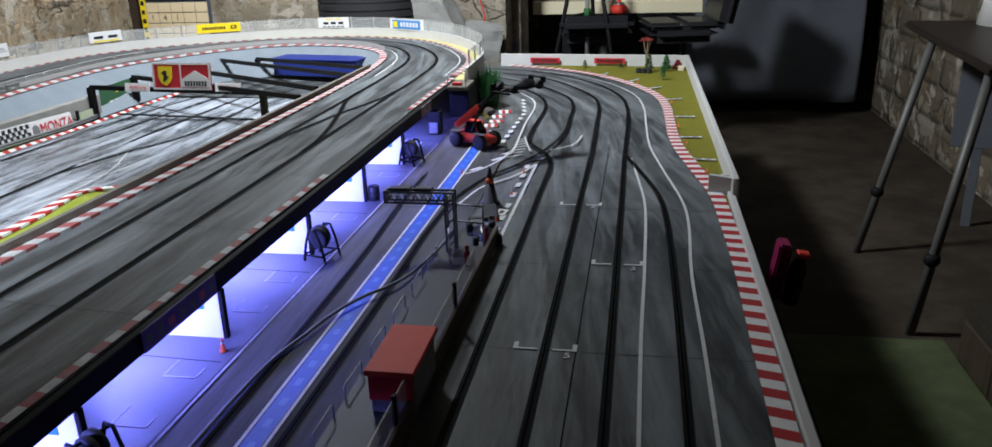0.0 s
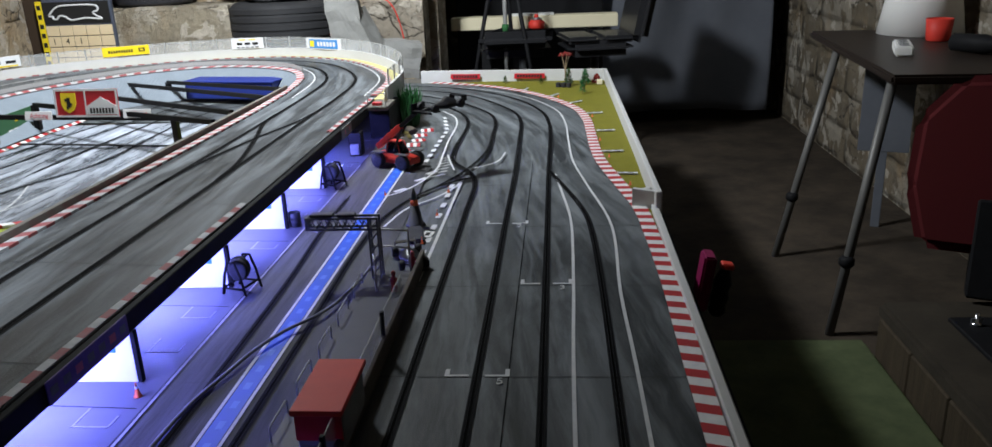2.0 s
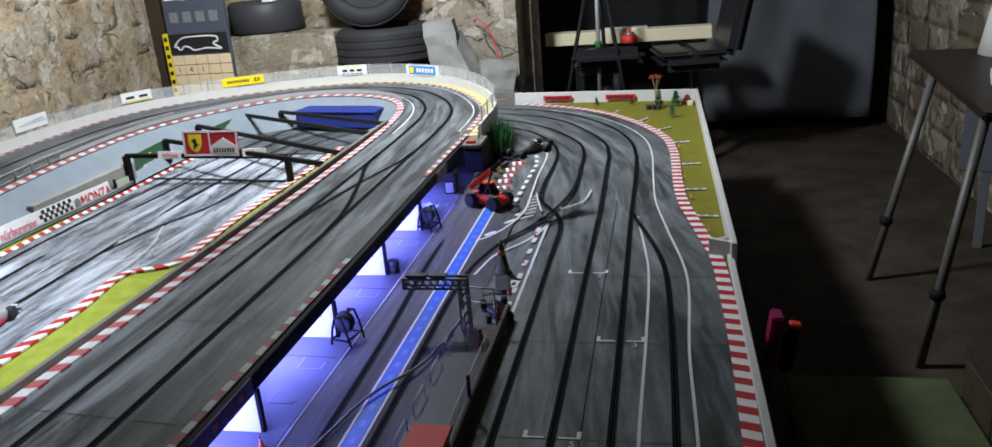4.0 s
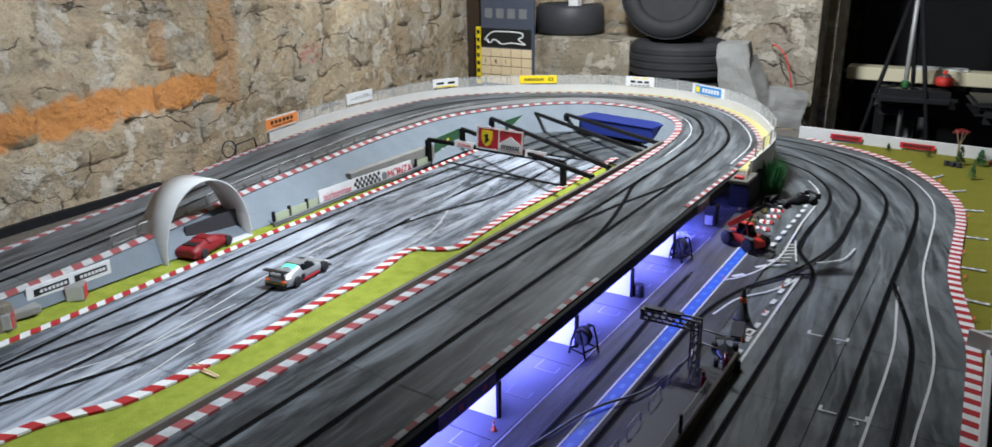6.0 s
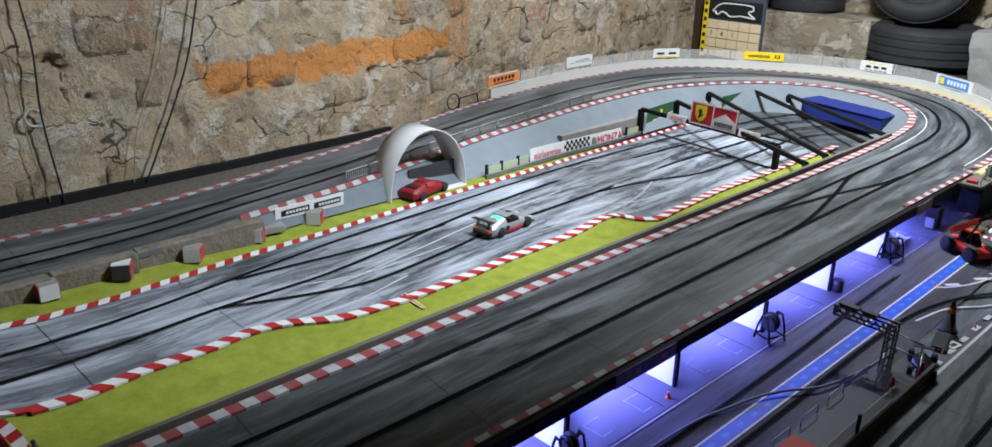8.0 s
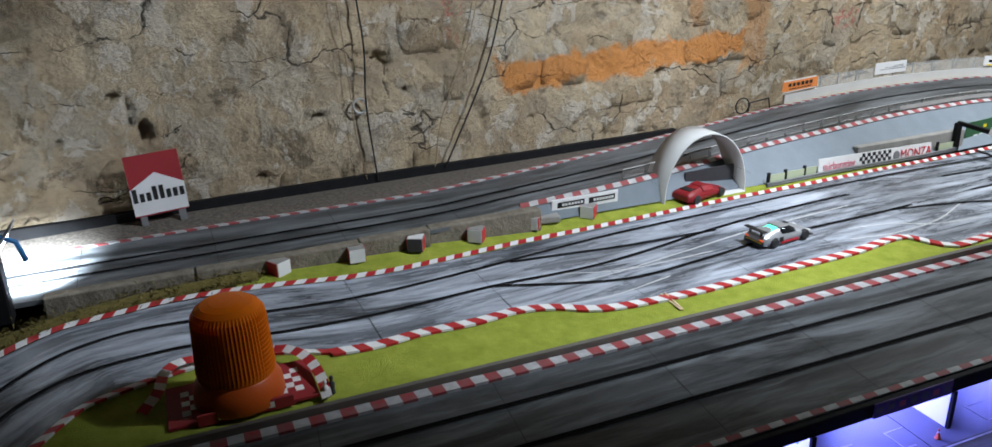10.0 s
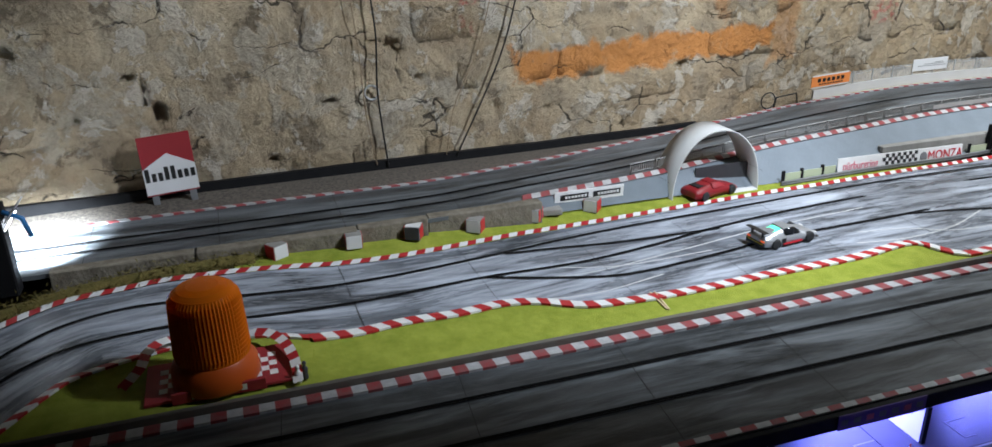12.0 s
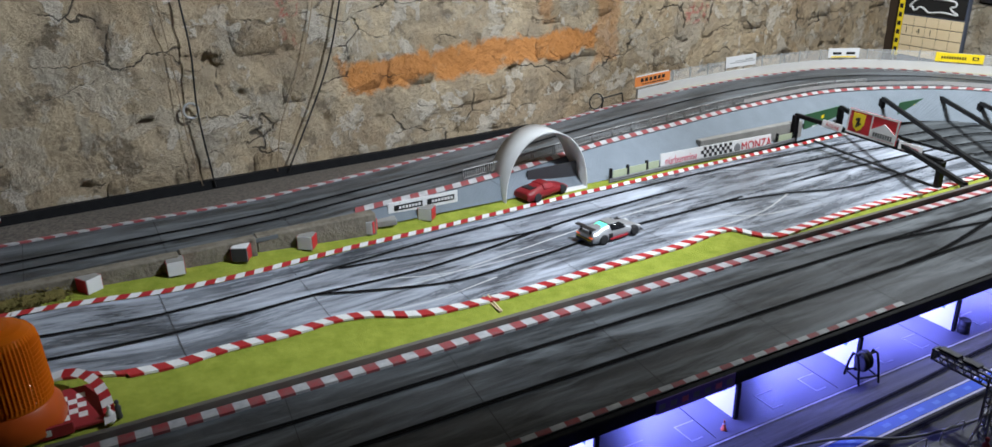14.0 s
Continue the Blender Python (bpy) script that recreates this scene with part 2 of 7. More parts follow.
    bump = tree.nodes.new("ShaderNodeBump")
    bump.inputs["Strength"].default_value, bump.inputs["Distance"].default_value = 1.0, 0.03
    tree.links.new(height, bump.inputs["Height"])
    tree.links.new(bump.outputs[0], shader.inputs["Normal"])
    return mat


STONE = masonry("stone_plaster", (0.29, 0.21, 0.125), (0.56, 0.435, 0.275))
JOINTING = masonry("joint_mortar", (0.36, 0.265, 0.165), (0.62, 0.5, 0.335))
# darker copy of the wall stone; the dim side's shade is in its colour
SHADESTONE = masonry("shaded_masonry", (0.15, 0.115, 0.072), (0.25, 0.2, 0.13), False, 0.7)
MORTAR = masonry("mortar", (0.3, 0.25, 0.19), (0.42, 0.37, 0.29), False)
PURE_BLACK = material("black_cloth_deep", (0.008, 0.008, 0.009), 0.95, second=(0.014, 0.014, 0.015), scale=10, amount=0.6)
RUBBER = material("tyre_rubber", (0.018, 0.018, 0.02), 0.7, second=(0.035, 0.035, 0.036), scale=12, amount=0.7, bump=0.3, bump_scale=60)
SAND = material("sand_strip", (0.42, 0.38, 0.14), 0.9, second=(0.52, 0.46, 0.24), scale=40, amount=0.7)
LAWN = material("lawn_flock", (0.165, 0.155, 0.01), 0.95, second=(0.23, 0.21, 0.025), scale=14, amount=0.8, bump=0.9, bump_scale=700)
GRAVEL = material("gravel", (0.035, 0.03, 0.027), 0.9, second=(0.22, 0.19, 0.16), scale=90, amount=1.0, bump=1.0, bump_scale=150)
CONCRETE = material("concrete", (0.2, 0.195, 0.18), 0.85, second=(0.3, 0.29, 0.27), scale=14, amount=0.9, bump=0.6, bump_scale=90)
OLDWALL = material("weathered_stone", (0.09, 0.075, 0.055), 0.9, second=(0.27, 0.24, 0.19), scale=28, amount=1.0, bump=1.0, bump_scale=110, detail=10.0)
JOINT = material("joint_grey", (0.03, 0.03, 0.032), 0.6)
PALEBLUE = material("pale_blue_paint", (0.05, 0.16, 0.58), 0.5)
WOOD = material("board_wood", (0.64, 0.5, 0.3), 0.6, second=(0.7, 0.57, 0.38), scale=5, amount=0.8, stretch=(1, 1, 6))

# ---- mesh helpers ----


def add_box(bm, x0, x1, y0, y1, z0, z1, m=None, mat=0):
    made = bmesh.ops.create_cube(bm, size=1)["verts"]
    for v in made:
        v.co = Vector(((x0 + x1) / 2 + v.co.x * (x1 - x0), (y0 + y1) / 2 + v.co.y * (y1 - y0), (z0 + z1) / 2 + v.co.z * (z1 - z0)))
        if m:
            v.co = m @ v.co
    for f in {f for v in made for f in v.link_faces}:
        f.material_index = mat
    return made


def add_tube(bm, path, radius, sides=8, mat=0, caps=True):
    """A round tube along a list of points; radius a number or one for each point."""
    path = [Vector(p) for p in path]
    radii = radius if isinstance(radius, (list, tuple)) else [radius] * len(path)
    rings = []
    side = None
    for n, p in enumerate(path):
        ahead = (path[min(n + 1, len(path) - 1)] - path[max(n - 1, 0)]).normalized()
        if side is None:
            side = ahead.orthogonal().normalized()
        side = (side - ahead * side.dot(ahead)).normalized()
        up = ahead.cross(side)
        rings.append([bm.verts.new(p + radii[n] * (math.cos(a) * side + math.sin(a) * up)) for a in (2 * math.pi * k / sides for k in range(sides))])
    for a, b in zip(rings, rings[1:]):
        for k in range(sides):
            f = bm.faces.new((a[k], a[(k + 1) % sides], b[(k + 1) % sides], b[k]))
            f.material_index, f.smooth = mat, sides > 4
    if caps:
        bm.faces.new(rings[0][::-1]).material_index = mat
        bm.faces.new(rings[-1]).material_index = mat


def finish(bm, bevel=0.0, segments=1):
    if bevel:
        bmesh.ops.bevel(bm, geom=bm.edges[:], offset=bevel, segments=segments, affect="EDGES", clamp_overlap=True)
    bmesh.ops.recalc_face_normals(bm, faces=bm.faces[:])
    return bm


def mesh_object(name, bm, mats):
    data = bpy.data.meshes.new(name)
    bm.normal_update()
    bm.to_mesh(data)
    bm.free()
    for mat in mats if isinstance(mats, (list, tuple)) else [mats]:
        data.materials.append(mat)
    return new(name, data)


def part(name, bm, mats, parent, label=""):
    ob = mesh_object(name, bm, mats)
    ob.parent = parent
    return tagged(ob, label)


def thing(name, label, category, m=None, group="", kind=""):
    ob = new(name)
    ob.empty_display_size = 0.02
    if m:
        ob.matrix_basis = m
    return tagged(ob, label, category, group, kind)


def smooth_path(points, step=0.02):
    """A smooth line through control points, resampled at even steps."""
    pts = [Vector(p) for p in points]
    fine = []
    for n in range(len(pts) - 1):
        a, b, c, d = pts[max(n - 1, 0)], pts[n], pts[n + 1], pts[min(n + 2, len(pts) - 1)]
        ta, tb, tc = (b - a).length ** 0.5 or 1e-3, (c - b).length ** 0.5 or 1e-3, (d - c).length ** 0.5 or 1e-3
        m1 = (c - b) + tb * ((b - a) / ta - (c - a) / (ta + tb)) if n else c - b
        m2 = (c - b) + tb * ((d - c) / tc - (d - b) / (tb + tc)) if n < len(pts) - 2 else c - b
        for k in range(24):
            u = k / 24
            fine.append((2 * u**3 - 3 * u**2 + 1) * b + (u**3 - 2 * u**2 + u) * m1 + (-2 * u**3 + 3 * u**2) * c + (u**3 - u**2) * m2)
    fine.append(pts[-1])
    return even(fine, step)


def even(line, step):
    out, left = [line[0]], step
    for a, b in zip(line, line[1:]):
        gap = (b - a).length
        while left <= gap and gap > 0:
            out.append(a.lerp(b, left / gap))
            left += step
        left -= gap
    if (out[-1] - line[-1]).length > step * 0.3:
        out.append(line[-1])
    return out


def sides_of(line):
    """For every point of a line, the level unit vector to its right."""
    out = []
    for n in range(len(line)):
        d = line[min(n + 1, len(line) - 1)] - line[max(n - 1, 0)]
        out.append(Vector((d.y, -d.x, 0)).normalized())
    return out


def add_ribbon(bm, left, right, lift=0.0, thick=0.0, mat=0):
    """A sheet between two lines of equally many points; with a thickness it has sides too."""
    up = Vector((0, 0, lift))
    a = [bm.verts.new(p + up) for p in left]
    b = [bm.verts.new(p + up) for p in right]
    uv, run = bm.loops.layers.uv.verify(), 0.0
    for k in range(len(a) - 1):
        f = bm.faces.new((a[k], b[k], b[k + 1], a[k + 1]))
        f.material_index = mat
        gap = ((left[k + 1] + right[k + 1]) / 2 - (left[k] + right[k]) / 2).length
        w0, w1 = (right[k] - left[k]).length, (right[k + 1] - left[k + 1]).length
        for loop, at in zip(f.loops, ((0, run), (w0, run), (w1, run + gap), (0, run + gap))):
            loop[uv].uv = at
        run += gap
    if thick:
        down = Vector((0, 0, lift - thick))
        c = [bm.verts.new(p + down) for p in left]
        d = [bm.verts.new(p + down) for p in right]
        for k in range(len(a) - 1):
            for quad in ((a[k], a[k + 1], c[k + 1], c[k]), (b[k + 1], b[k], d[k], d[k + 1]), (c[k], c[k + 1], d[k + 1], d[k])):
                bm.faces.new(quad).material_index = mat
        bm.faces.new((a[0], c[0], d[0], b[0])).material_index = mat
        bm.faces.new((a[-1], b[-1], d[-1], c[-1])).material_index = mat


def add_strip(bm, line, width, lift, mat=0, thick=0.0):
    s = sides_of(line)
    add_ribbon(bm, [p - v * width / 2 for p, v in zip(line, s)], [p + v * width / 2 for p, v in zip(line, s)], lift, thick, mat)


def slot_line(parent, points, lift=0.0015, name="slot", step=0.03):
    """A guide slot with its two contact rails."""
    line = smooth_path(points, step)
    s = sides_of(line)
    bm = bmesh.new()
    add_strip(bm, line, 0.0045, lift + 0.0006, 0)
    for k in (-1, 1):
        add_strip(bm, [p + v * k * 0.0047 for p, v in zip(line, s)], 0.0042, lift + 0.0004, 1)
    return part(name, bm, [SLOT, RAIL], parent)


def kerb(parent, points, width, block, lift=0.002, skew=0.0, side=1, thick=0.003, start=0, name="kerb", label="", mats=None):
    """A red and white kerb whose edge follows the points and that lies to one side of them."""
    line = smooth_path(points, block)
    s = sides_of(line)
    bm = bmesh.new()
    inner = [p for p in line]
    outer = [p + v * side * width for p, v in zip(line, s)]
    if skew:
        outer = [o + (line[min(n + 1, len(line) - 1)] - line[max(n - 1, 0)]).normalized() * skew for n, o in enumerate(outer)]
    up, low = Vector((0, 0, lift + thick)), Vector((0, 0, lift))
    a, b = [bm.verts.new(p + low) for p in inner], [bm.verts.new(p + up) for p in outer]
    c = [bm.verts.new(p - Vector((0, 0, 0.001))) for p in outer]
    for k in range(len(a) - 1):
        for quad in ((a[k], a[k + 1], b[k + 1], b[k]), (b[k], b[k + 1], c[k + 1], c[k])):
            bm.faces.new(quad).material_index = (k + start) % 2
    bmesh.ops.recalc_face_normals(bm, faces=bm.faces[:])
    return part(name, bm, mats or [RED, WHITE], parent, label)

# ---- plan ----
DECK = 0.12      # height of the upper road
FLOOR = -0.72


def inner_z(y):
    """The inner road sinks from the near hairpin towards the trusses."""
    return float(np.interp(y, [-1.6, -1.2, -1.0, -0.6, 0, 0.5, 0.9, 1.45, 3], [0.1, 0.09, 0.075, 0.052, 0.036, 0.03, 0.024, 0.0, 0.0]))


def main_z(y):
    """The main road falls slightly towards the far curve."""
    return float(np.interp(y, [1.3, 1.7, 3.1], [0.0, -0.011, -0.045]))


def inner_pts(pairs, lift=0.0):
    return [(x, y, inner_z(y) + lift) for x, y in pairs]


# upper road: inside edge and outside edge, from the near end round the far hairpin and back along the wall
UP_IN = [(-0.955, -2.3), (-0.955, -1.0), (-0.955, 0), (-0.953, 0.7), (-0.948, 1.3), (-0.955, 1.8), (-0.975, 2.08), (-1.0, 2.25), (-1.06, 2.42), (-1.16, 2.555), (-1.36, 2.675), (-1.60, 2.69), (-1.80, 2.57), (-1.93, 2.40), (-2.02, 2.22), (-2.085, 2.0), (-2.08, 1.5), (-2.02, 1.05), (-1.96, 0.65), (-1.84, 0.1), (-1.778, -0.4), (-1.745, -0.6), (-1.73, -1.1), (-1.74, -2.6)]
UP_OUT = [(-0.575, -2.3), (-0.572, -1.0), (-0.572, 0), (-0.572, 0.7), (-0.575, 1.3), (-0.568, 1.8), (-0.585, 2.15), (-0.653, 2.38), (-0.821, 2.70), (-1.014, 2.91), (-1.33, 3.057), (-1.70, 3.03), (-2.03, 2.88), (-2.32, 2.66), (-2.47, 2.42), (-2.525, 2.05), (-2.515, 1.6), (-2.44, 1.1), (-2.345, 0.7), (-2.2, 0.1), (-2.1, -0.42), (-2.068, -0.65), (-2.068, -1.1), (-2.045, -2.6)]


def up_line(fraction, z=DECK, first=0, last=None):
    """A line along the upper road; the fraction is one number, or one for the bridge, the hairpin, the far wall and the near wall."""
    count = len(UP_IN)
    f = fraction if isinstance(fraction, tuple) else (fraction,) * 4
    share = [float(np.interp(n, [5, 9, 16, count - 4], f)) for n in range(count)]
    return [(a + (c - a) * k, b + (d - b) * k, z) for k, (a, b), (c, d) in list(zip(share, UP_IN, UP_OUT))[first:last]]


def paired(a, b, count=220):
    la, lb = smooth_path(a, 0.01), smooth_path(b, 0.01)
    pick = lambda line: [line[round(k * (len(line) - 1) / count)] for k in range(count + 1)]
    return pick(la), pick(lb)


IN_L = [(-1.0, -2.03), (-1.2, -2.0), (-1.35, -1.92), (-1.447, -1.83), (-1.488, -1.775), (-1.535, -1.717), (-1.575, -1.654), (-1.59, -1.586), (-1.605, -1.515), (-1.622, -1.442), (-1.626, -1.263), (-1.62, -1.12), (-1.613, -0.98), (-1.623, -0.82), (-1.655, -0.64), (-1.685, -0.44), (-1.70, -0.25), (-1.727, 0.04), (-1.75, 0.37), (-1.768, 0.75), (-1.8, 1.1), (-1.838, 1.5), (-1.845, 1.86), (-1.84, 2.1)]
IN_R = [(-1.0, -1.75), (-1.069, -1.702), (-1.159, -1.643), (-1.213, -1.60), (-1.24, -1.55), (-1.262, -1.494), (-1.285, -1.42), (-1.30, -1.32), (-1.285, -1.2), (-1.255, -1.108), (-1.257, -1.0), (-1.279, -0.89), (-1.29, -0.74), (-1.31, -0.63), (-1.296, -0.535), (-1.243, -0.428), (-1.23, -0.3), (-1.235, -0.08), (-1.25, 0.1), (-1.262, 0.4), (-1.287, 0.648), (-1.222, 0.691), (-1.183, 0.718), (-1.19, 0.85), (-1.228, 1.2), (-1.239, 1.5), (-1.24, 2.1)]
at_y = lambda line, y: float(np.interp(y, [q for _, q in line], [p for p, _ in line]))

# ---- structure ----


HOLES = ((0.10, 0.53, 0.035, 0.03, 0.06), (0.05, 0.555, 0.07, 0.007, 0.03), (0.19, 0.42, 0.018, 0.012, 0.05), (-0.665, 0.405, 0.02, 0.032, 0.07), (-0.70, 0.47, 0.012, 0.045, 0.03), (-0.74, 0.52, 0.016, 0.012, 0.05), (-0.335, 0.20, 0.022, 0.011, 0.05), (-0.13, 0.375, 0.03, 0.009, 0.05), (-0.175, 0.41, 0.008, 0.04, 0.02), (0.49, 0.27, 0.012, 0.035, 0.03), (0.7, 0.245, 0.02, 0.008, 0.04), (1.34, 0.345, 0.03, 0.016, 0.04), (1.1, 0.64, 0.16, 0.008, 0.02), (-0.9, 0.41, 0.01, 0.01, 0.04), (-1.05, 0.62, 0.03, 0.02, 0.03))


def pit(u, z):
    """The depth of the holes knocked into the long wall at a place on it."""
    deep = 0.0
    for hu, hz, ru, rz, depth in HOLES:
        if abs(u - hu) < ru * 1.6 and abs(z - hz) < rz * 1.6:
            far = math.hypot((u - hu) / ru, (z - hz) / rz) + 0.45 * noise.noise((u * 60, z * 60, 5))
            deep = max(deep, depth * max(0.0, min(1.0, (1.15 - far) * 2.5)))
    return deep


def rough_sheet(width, height, step, depth, seed, m, low=0.0):
    """An upright sheet of uneven plaster in the plane x = 0 that runs along y, with noise in its depth."""
    ny, nz = max(2, int(width / step)), max(2, int(height / step))
    verts, faces = [], []
    for k in range(nz + 1):
        for n in range(ny + 1):
            y, z = width * n / ny, height * k / nz
            depth_here = depth * (1.0 if y < 3.6 else 0.45)
            d = depth_here * (noise.noise((y * 3 + seed, z * 4, seed)) + 0.6 * noise.noise((y * 8, z * 11 + seed, 2)) + 0.3 * noise.noise((y * 24, z * 28, seed)))
            ledge = noise.noise((y * 5, z * 7, seed + 4)) + 0.4 * noise.noise((y * 17, z * 19, seed))
            d += depth_here * 0.55 * max(-1.0, min(1.0, ledge * 9))
            verts.append(m @ Vector((d - pit(y - 2.4, z + low), y, z)))
    for k in range(nz):
        for n in range(ny):
            a = k * (ny + 1) + n
            faces.append((a, a + 1, a + ny + 2, a + ny + 1))
    return verts, faces


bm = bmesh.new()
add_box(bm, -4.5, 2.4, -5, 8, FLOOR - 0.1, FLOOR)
tagged(mesh_object("floor", bm, FLOORMAT), "dusty uneven concrete cellar floor, colour darkened for the dim room", "floor", kind="structure")
bm = bmesh.new()
add_box(bm, -4.5, 2.4, -5, 8, 2.0, 2.1)
tagged(mesh_object("ceiling", bm, MORTAR), "plain plastered cellar ceiling", "ceiling", kind="structure")
FACE = -0.024    # the masonry pattern lies a little lower than the board along it
WALL_M = Matrix.Translation((-2.335, -0.75, 0)) @ Matrix.Rotation(radians(7.5), 4, "Z")
bm = bmesh.new()
add_box(bm, -0.4, -0.09, -5, 5.2, FLOOR, 2.0, WALL_M)
add_box(bm, -0.088, -0.01, -5, 5.2, FLOOR, -0.09, WALL_M)
add_box(bm, -0.088, -0.01, -5, 5.2, 1.24, 2.0, WALL_M)
add_box(bm, -0.088, -0.01, -5, -2.39, -0.09, 1.24, WALL_M)
wall_west = tagged(mesh_object("wall_west", bm, MORTAR), "rough beige masonry cellar wall with a faded orange paint band", "wall", kind="structure")
data = bpy.data.meshes.new("mortar_bed")
verts, faces = rough_sheet(7.2, 1.35, 0.0125, 0.008, 3.0, WALL_M @ Matrix.Translation((0.003, -2.4, -0.1)), -0.1 - FACE)
data.from_pydata(verts, [], faces)
data.polygons.foreach_set("use_smooth", [True] * len(data.polygons))
data.materials.append(JOINTING)
bed = new("mortar_bed", data)
bed.parent = wall_west
bm = bmesh.new()
add_box(bm, -4.5, -0.64, 3.95, 4.3, FLOOR, 2.0)
wall_north = tagged(mesh_object("wall_north", bm, MORTAR), "rough beige masonry wall behind the stacked tyres", "wall", kind="structure")
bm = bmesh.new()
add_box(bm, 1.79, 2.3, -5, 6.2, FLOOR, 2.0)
wall_east = tagged(mesh_object("wall_east", bm, SHADESTONE), "beige masonry cellar wall of large blocks, coloured dark for the dim side", "wall", kind="structure")
bm = bmesh.new()
add_box(bm, -4.5, 2.3, -5.2, -5, FLOOR, 2.0)
tagged(mesh_object("wall_south", bm, MORTAR), "plain plastered cellar wall", "wall", kind="structure")
bm = bmesh.new()
add_box(bm, -0.9, 2.3, 6.05, 6.25, FLOOR, 2.0)
tagged(mesh_object("wall_end", bm, MORTAR), "dark plastered end wall", "wall", kind="structure")


def stone_block(parent, m, y0, y1, z0, z1, proud, seed, mat):
    """One uneven wall stone: a flat-faced slab with a ragged outline and worn edges."""
    ny, nz = 10, 6
    verts, faces = [], []
    tip = noise.noise((seed, 1, 2)) * 0.004
    for k in range(nz + 1):
        for n in range(ny + 1):
            u, v = (n - 1) / (ny - 2), (k - 1) / (nz - 2)
            u, v = min(1.0, max(0.0, u)), min(1.0, max(0.0, v))
            y, z = y0 + (y1 - y0) * u, z0 + (z1 - z0) * v
            edge = abs(2 * u - 1) ** 6 * abs(2 * v - 1) ** 6
            y += 0.02 * noise.noise((seed, z * 13, 3 * u)) - (2 * u - 1) * 0.014 * edge
            z += 0.016 * noise.noise((y * 9, seed, 3 * v)) - (2 * v - 1) * 0.012 * edge
            rim = n in (0, ny) or k in (0, nz)
            lip = n in (1, ny - 1) or k in (1, nz - 1)
            d = -0.03 if rim else proud * (0.8 if lip else 1.0) + tip * (2 * u - 1) + 0.004 * noise.noise((y * 14, z * 16, seed))
            verts.append(m @ Vector((d, y, z)))
    for k in range(nz):
        for n in range(ny):
            a = k * (ny + 1) + n
            faces.append((a, a + 1, a + ny + 2, a + ny + 1))
    mesh = bpy.data.meshes.new("stone")
    mesh.from_pydata(verts, [], faces)
    mesh.polygons.foreach_set("use_smooth", [0 < k < nz - 1 and 0 < n < ny - 1 for k in range(nz) for n in range(ny)])
    mesh.materials.append(mat)
    ob = new("stone", mesh)
    ob.parent = parent


def courses(parent, m, y0, y1, z0, z1, mat, seed, proud=0.022, keep=0.9, heights=(0.13, 0.2), widths=(0.2, 0.52), holes=()):
    dice = random.Random(seed)
    z = z0
    while z < z1:
        high = dice.uniform(*heights)
        y = y0 - dice.uniform(0, 0.3)
        while y < y1:
            wide = dice.uniform(*widths)
            clear = all(abs(hu - y - wide / 2) > wide / 2 + ru * 0.3 or abs(hz - z - high / 2) > high / 2 + rz * 0.3 for hu, hz, ru, rz, deep in holes)
            if dice.random() < keep and clear:
                stone_block(parent, m, y + 0.008, y + wide - 0.008, z + 0.007, z + high - 0.007, dice.uniform(0.5, 1.0) * proud, dice.uniform(0, 90), mat)
            y += wide
        z += high

# ---- the race track ----
track = thing("race_track", "large model slot-car race track with painted asphalt on a wooden table", "race track")
bm = bmesh.new()
add_box(bm, -2.3, 0.30, -2.7, 3.35, -0.11, -0.055)
part("table_board", bm, WOODGREY, track, "grey wooden table board")
for x in (-2.0, -1.0, 0.1):
    for y in (-2.4, 0.2, 2.8):
        bm = bmesh.new()
        add_box(bm, x, x + 0.08, y, y + 0.08, FLOOR, -0.111)
        part("table_leg", finish(bm, 0.003), WOODGREY, track)

low_z = lambda x, y: main_z(y) * min(1.0, max(0.0, (x + 1.5) / 0.6))
KERB_R = [(0.262, -2.4), (0.262, 0.0), (0.266, 0.35), (0.262, 0.6), (0.253, 0.815), (0.22, 1.03), (0.185, 1.26), (0.174, 1.45), (0.17, 1.75), (0.165, 1.95), (0.133, 2.2), (0.025, 2.5), (-0.12, 2.75), (-0.31, 2.95), (-0.6, 3.12), (-0.95, 3.17), (-1.3, 3.07), (-1.6, 2.8), (-1.78, 2.45), (-1.84, 2.05)]
LEFT_E = [(-0.52, -2.4), (-0.52, 0.0), (-0.52, 0.35), (-0.52, 0.6), (-0.52, 0.815), (-0.52, 1.03), (-0.52, 1.26), (-0.515, 1.45), (-0.515, 1.75), (-0.52, 1.95), (-0.55, 2.1), (-0.6, 2.25), (-0.66, 2.33), (-0.74, 2.38), (-0.85, 2.4), (-0.95, 2.4), (-1.04, 2.36), (-1.1, 2.28), (-1.13, 2.18), (-1.14, 2.05)]
lift3 = lambda pts: [(x, y, low_z(x, y)) for x, y in pts]
bm = bmesh.new()
a, b = paired(lift3(LEFT_E), lift3(KERB_R), 260)
add_ribbon(bm, a, b, 0, 0.003)
part("main_road", bm, ASPHALT, track)
bm = bmesh.new()
add_box(bm, -0.96, -0.52, -2.4, 1.75, -0.004, 0.0)
part("garage_floor", bm, GARAGE, track, "pale grey painted garage floor")
bm = bmesh.new()
add_ribbon(bm, [Vector((-0.522, -2.4, 0)), Vector((-0.522, 1.75, 0))], [Vector((-0.205, -2.4, 0)), Vector((-0.30, 1.25, 0))], 0.0006)
part("pit_road", bm, PIT, track)
kerb(track, lift3(KERB_R[:15]), 0.032, 0.0245, skew=-0.014, side=1)

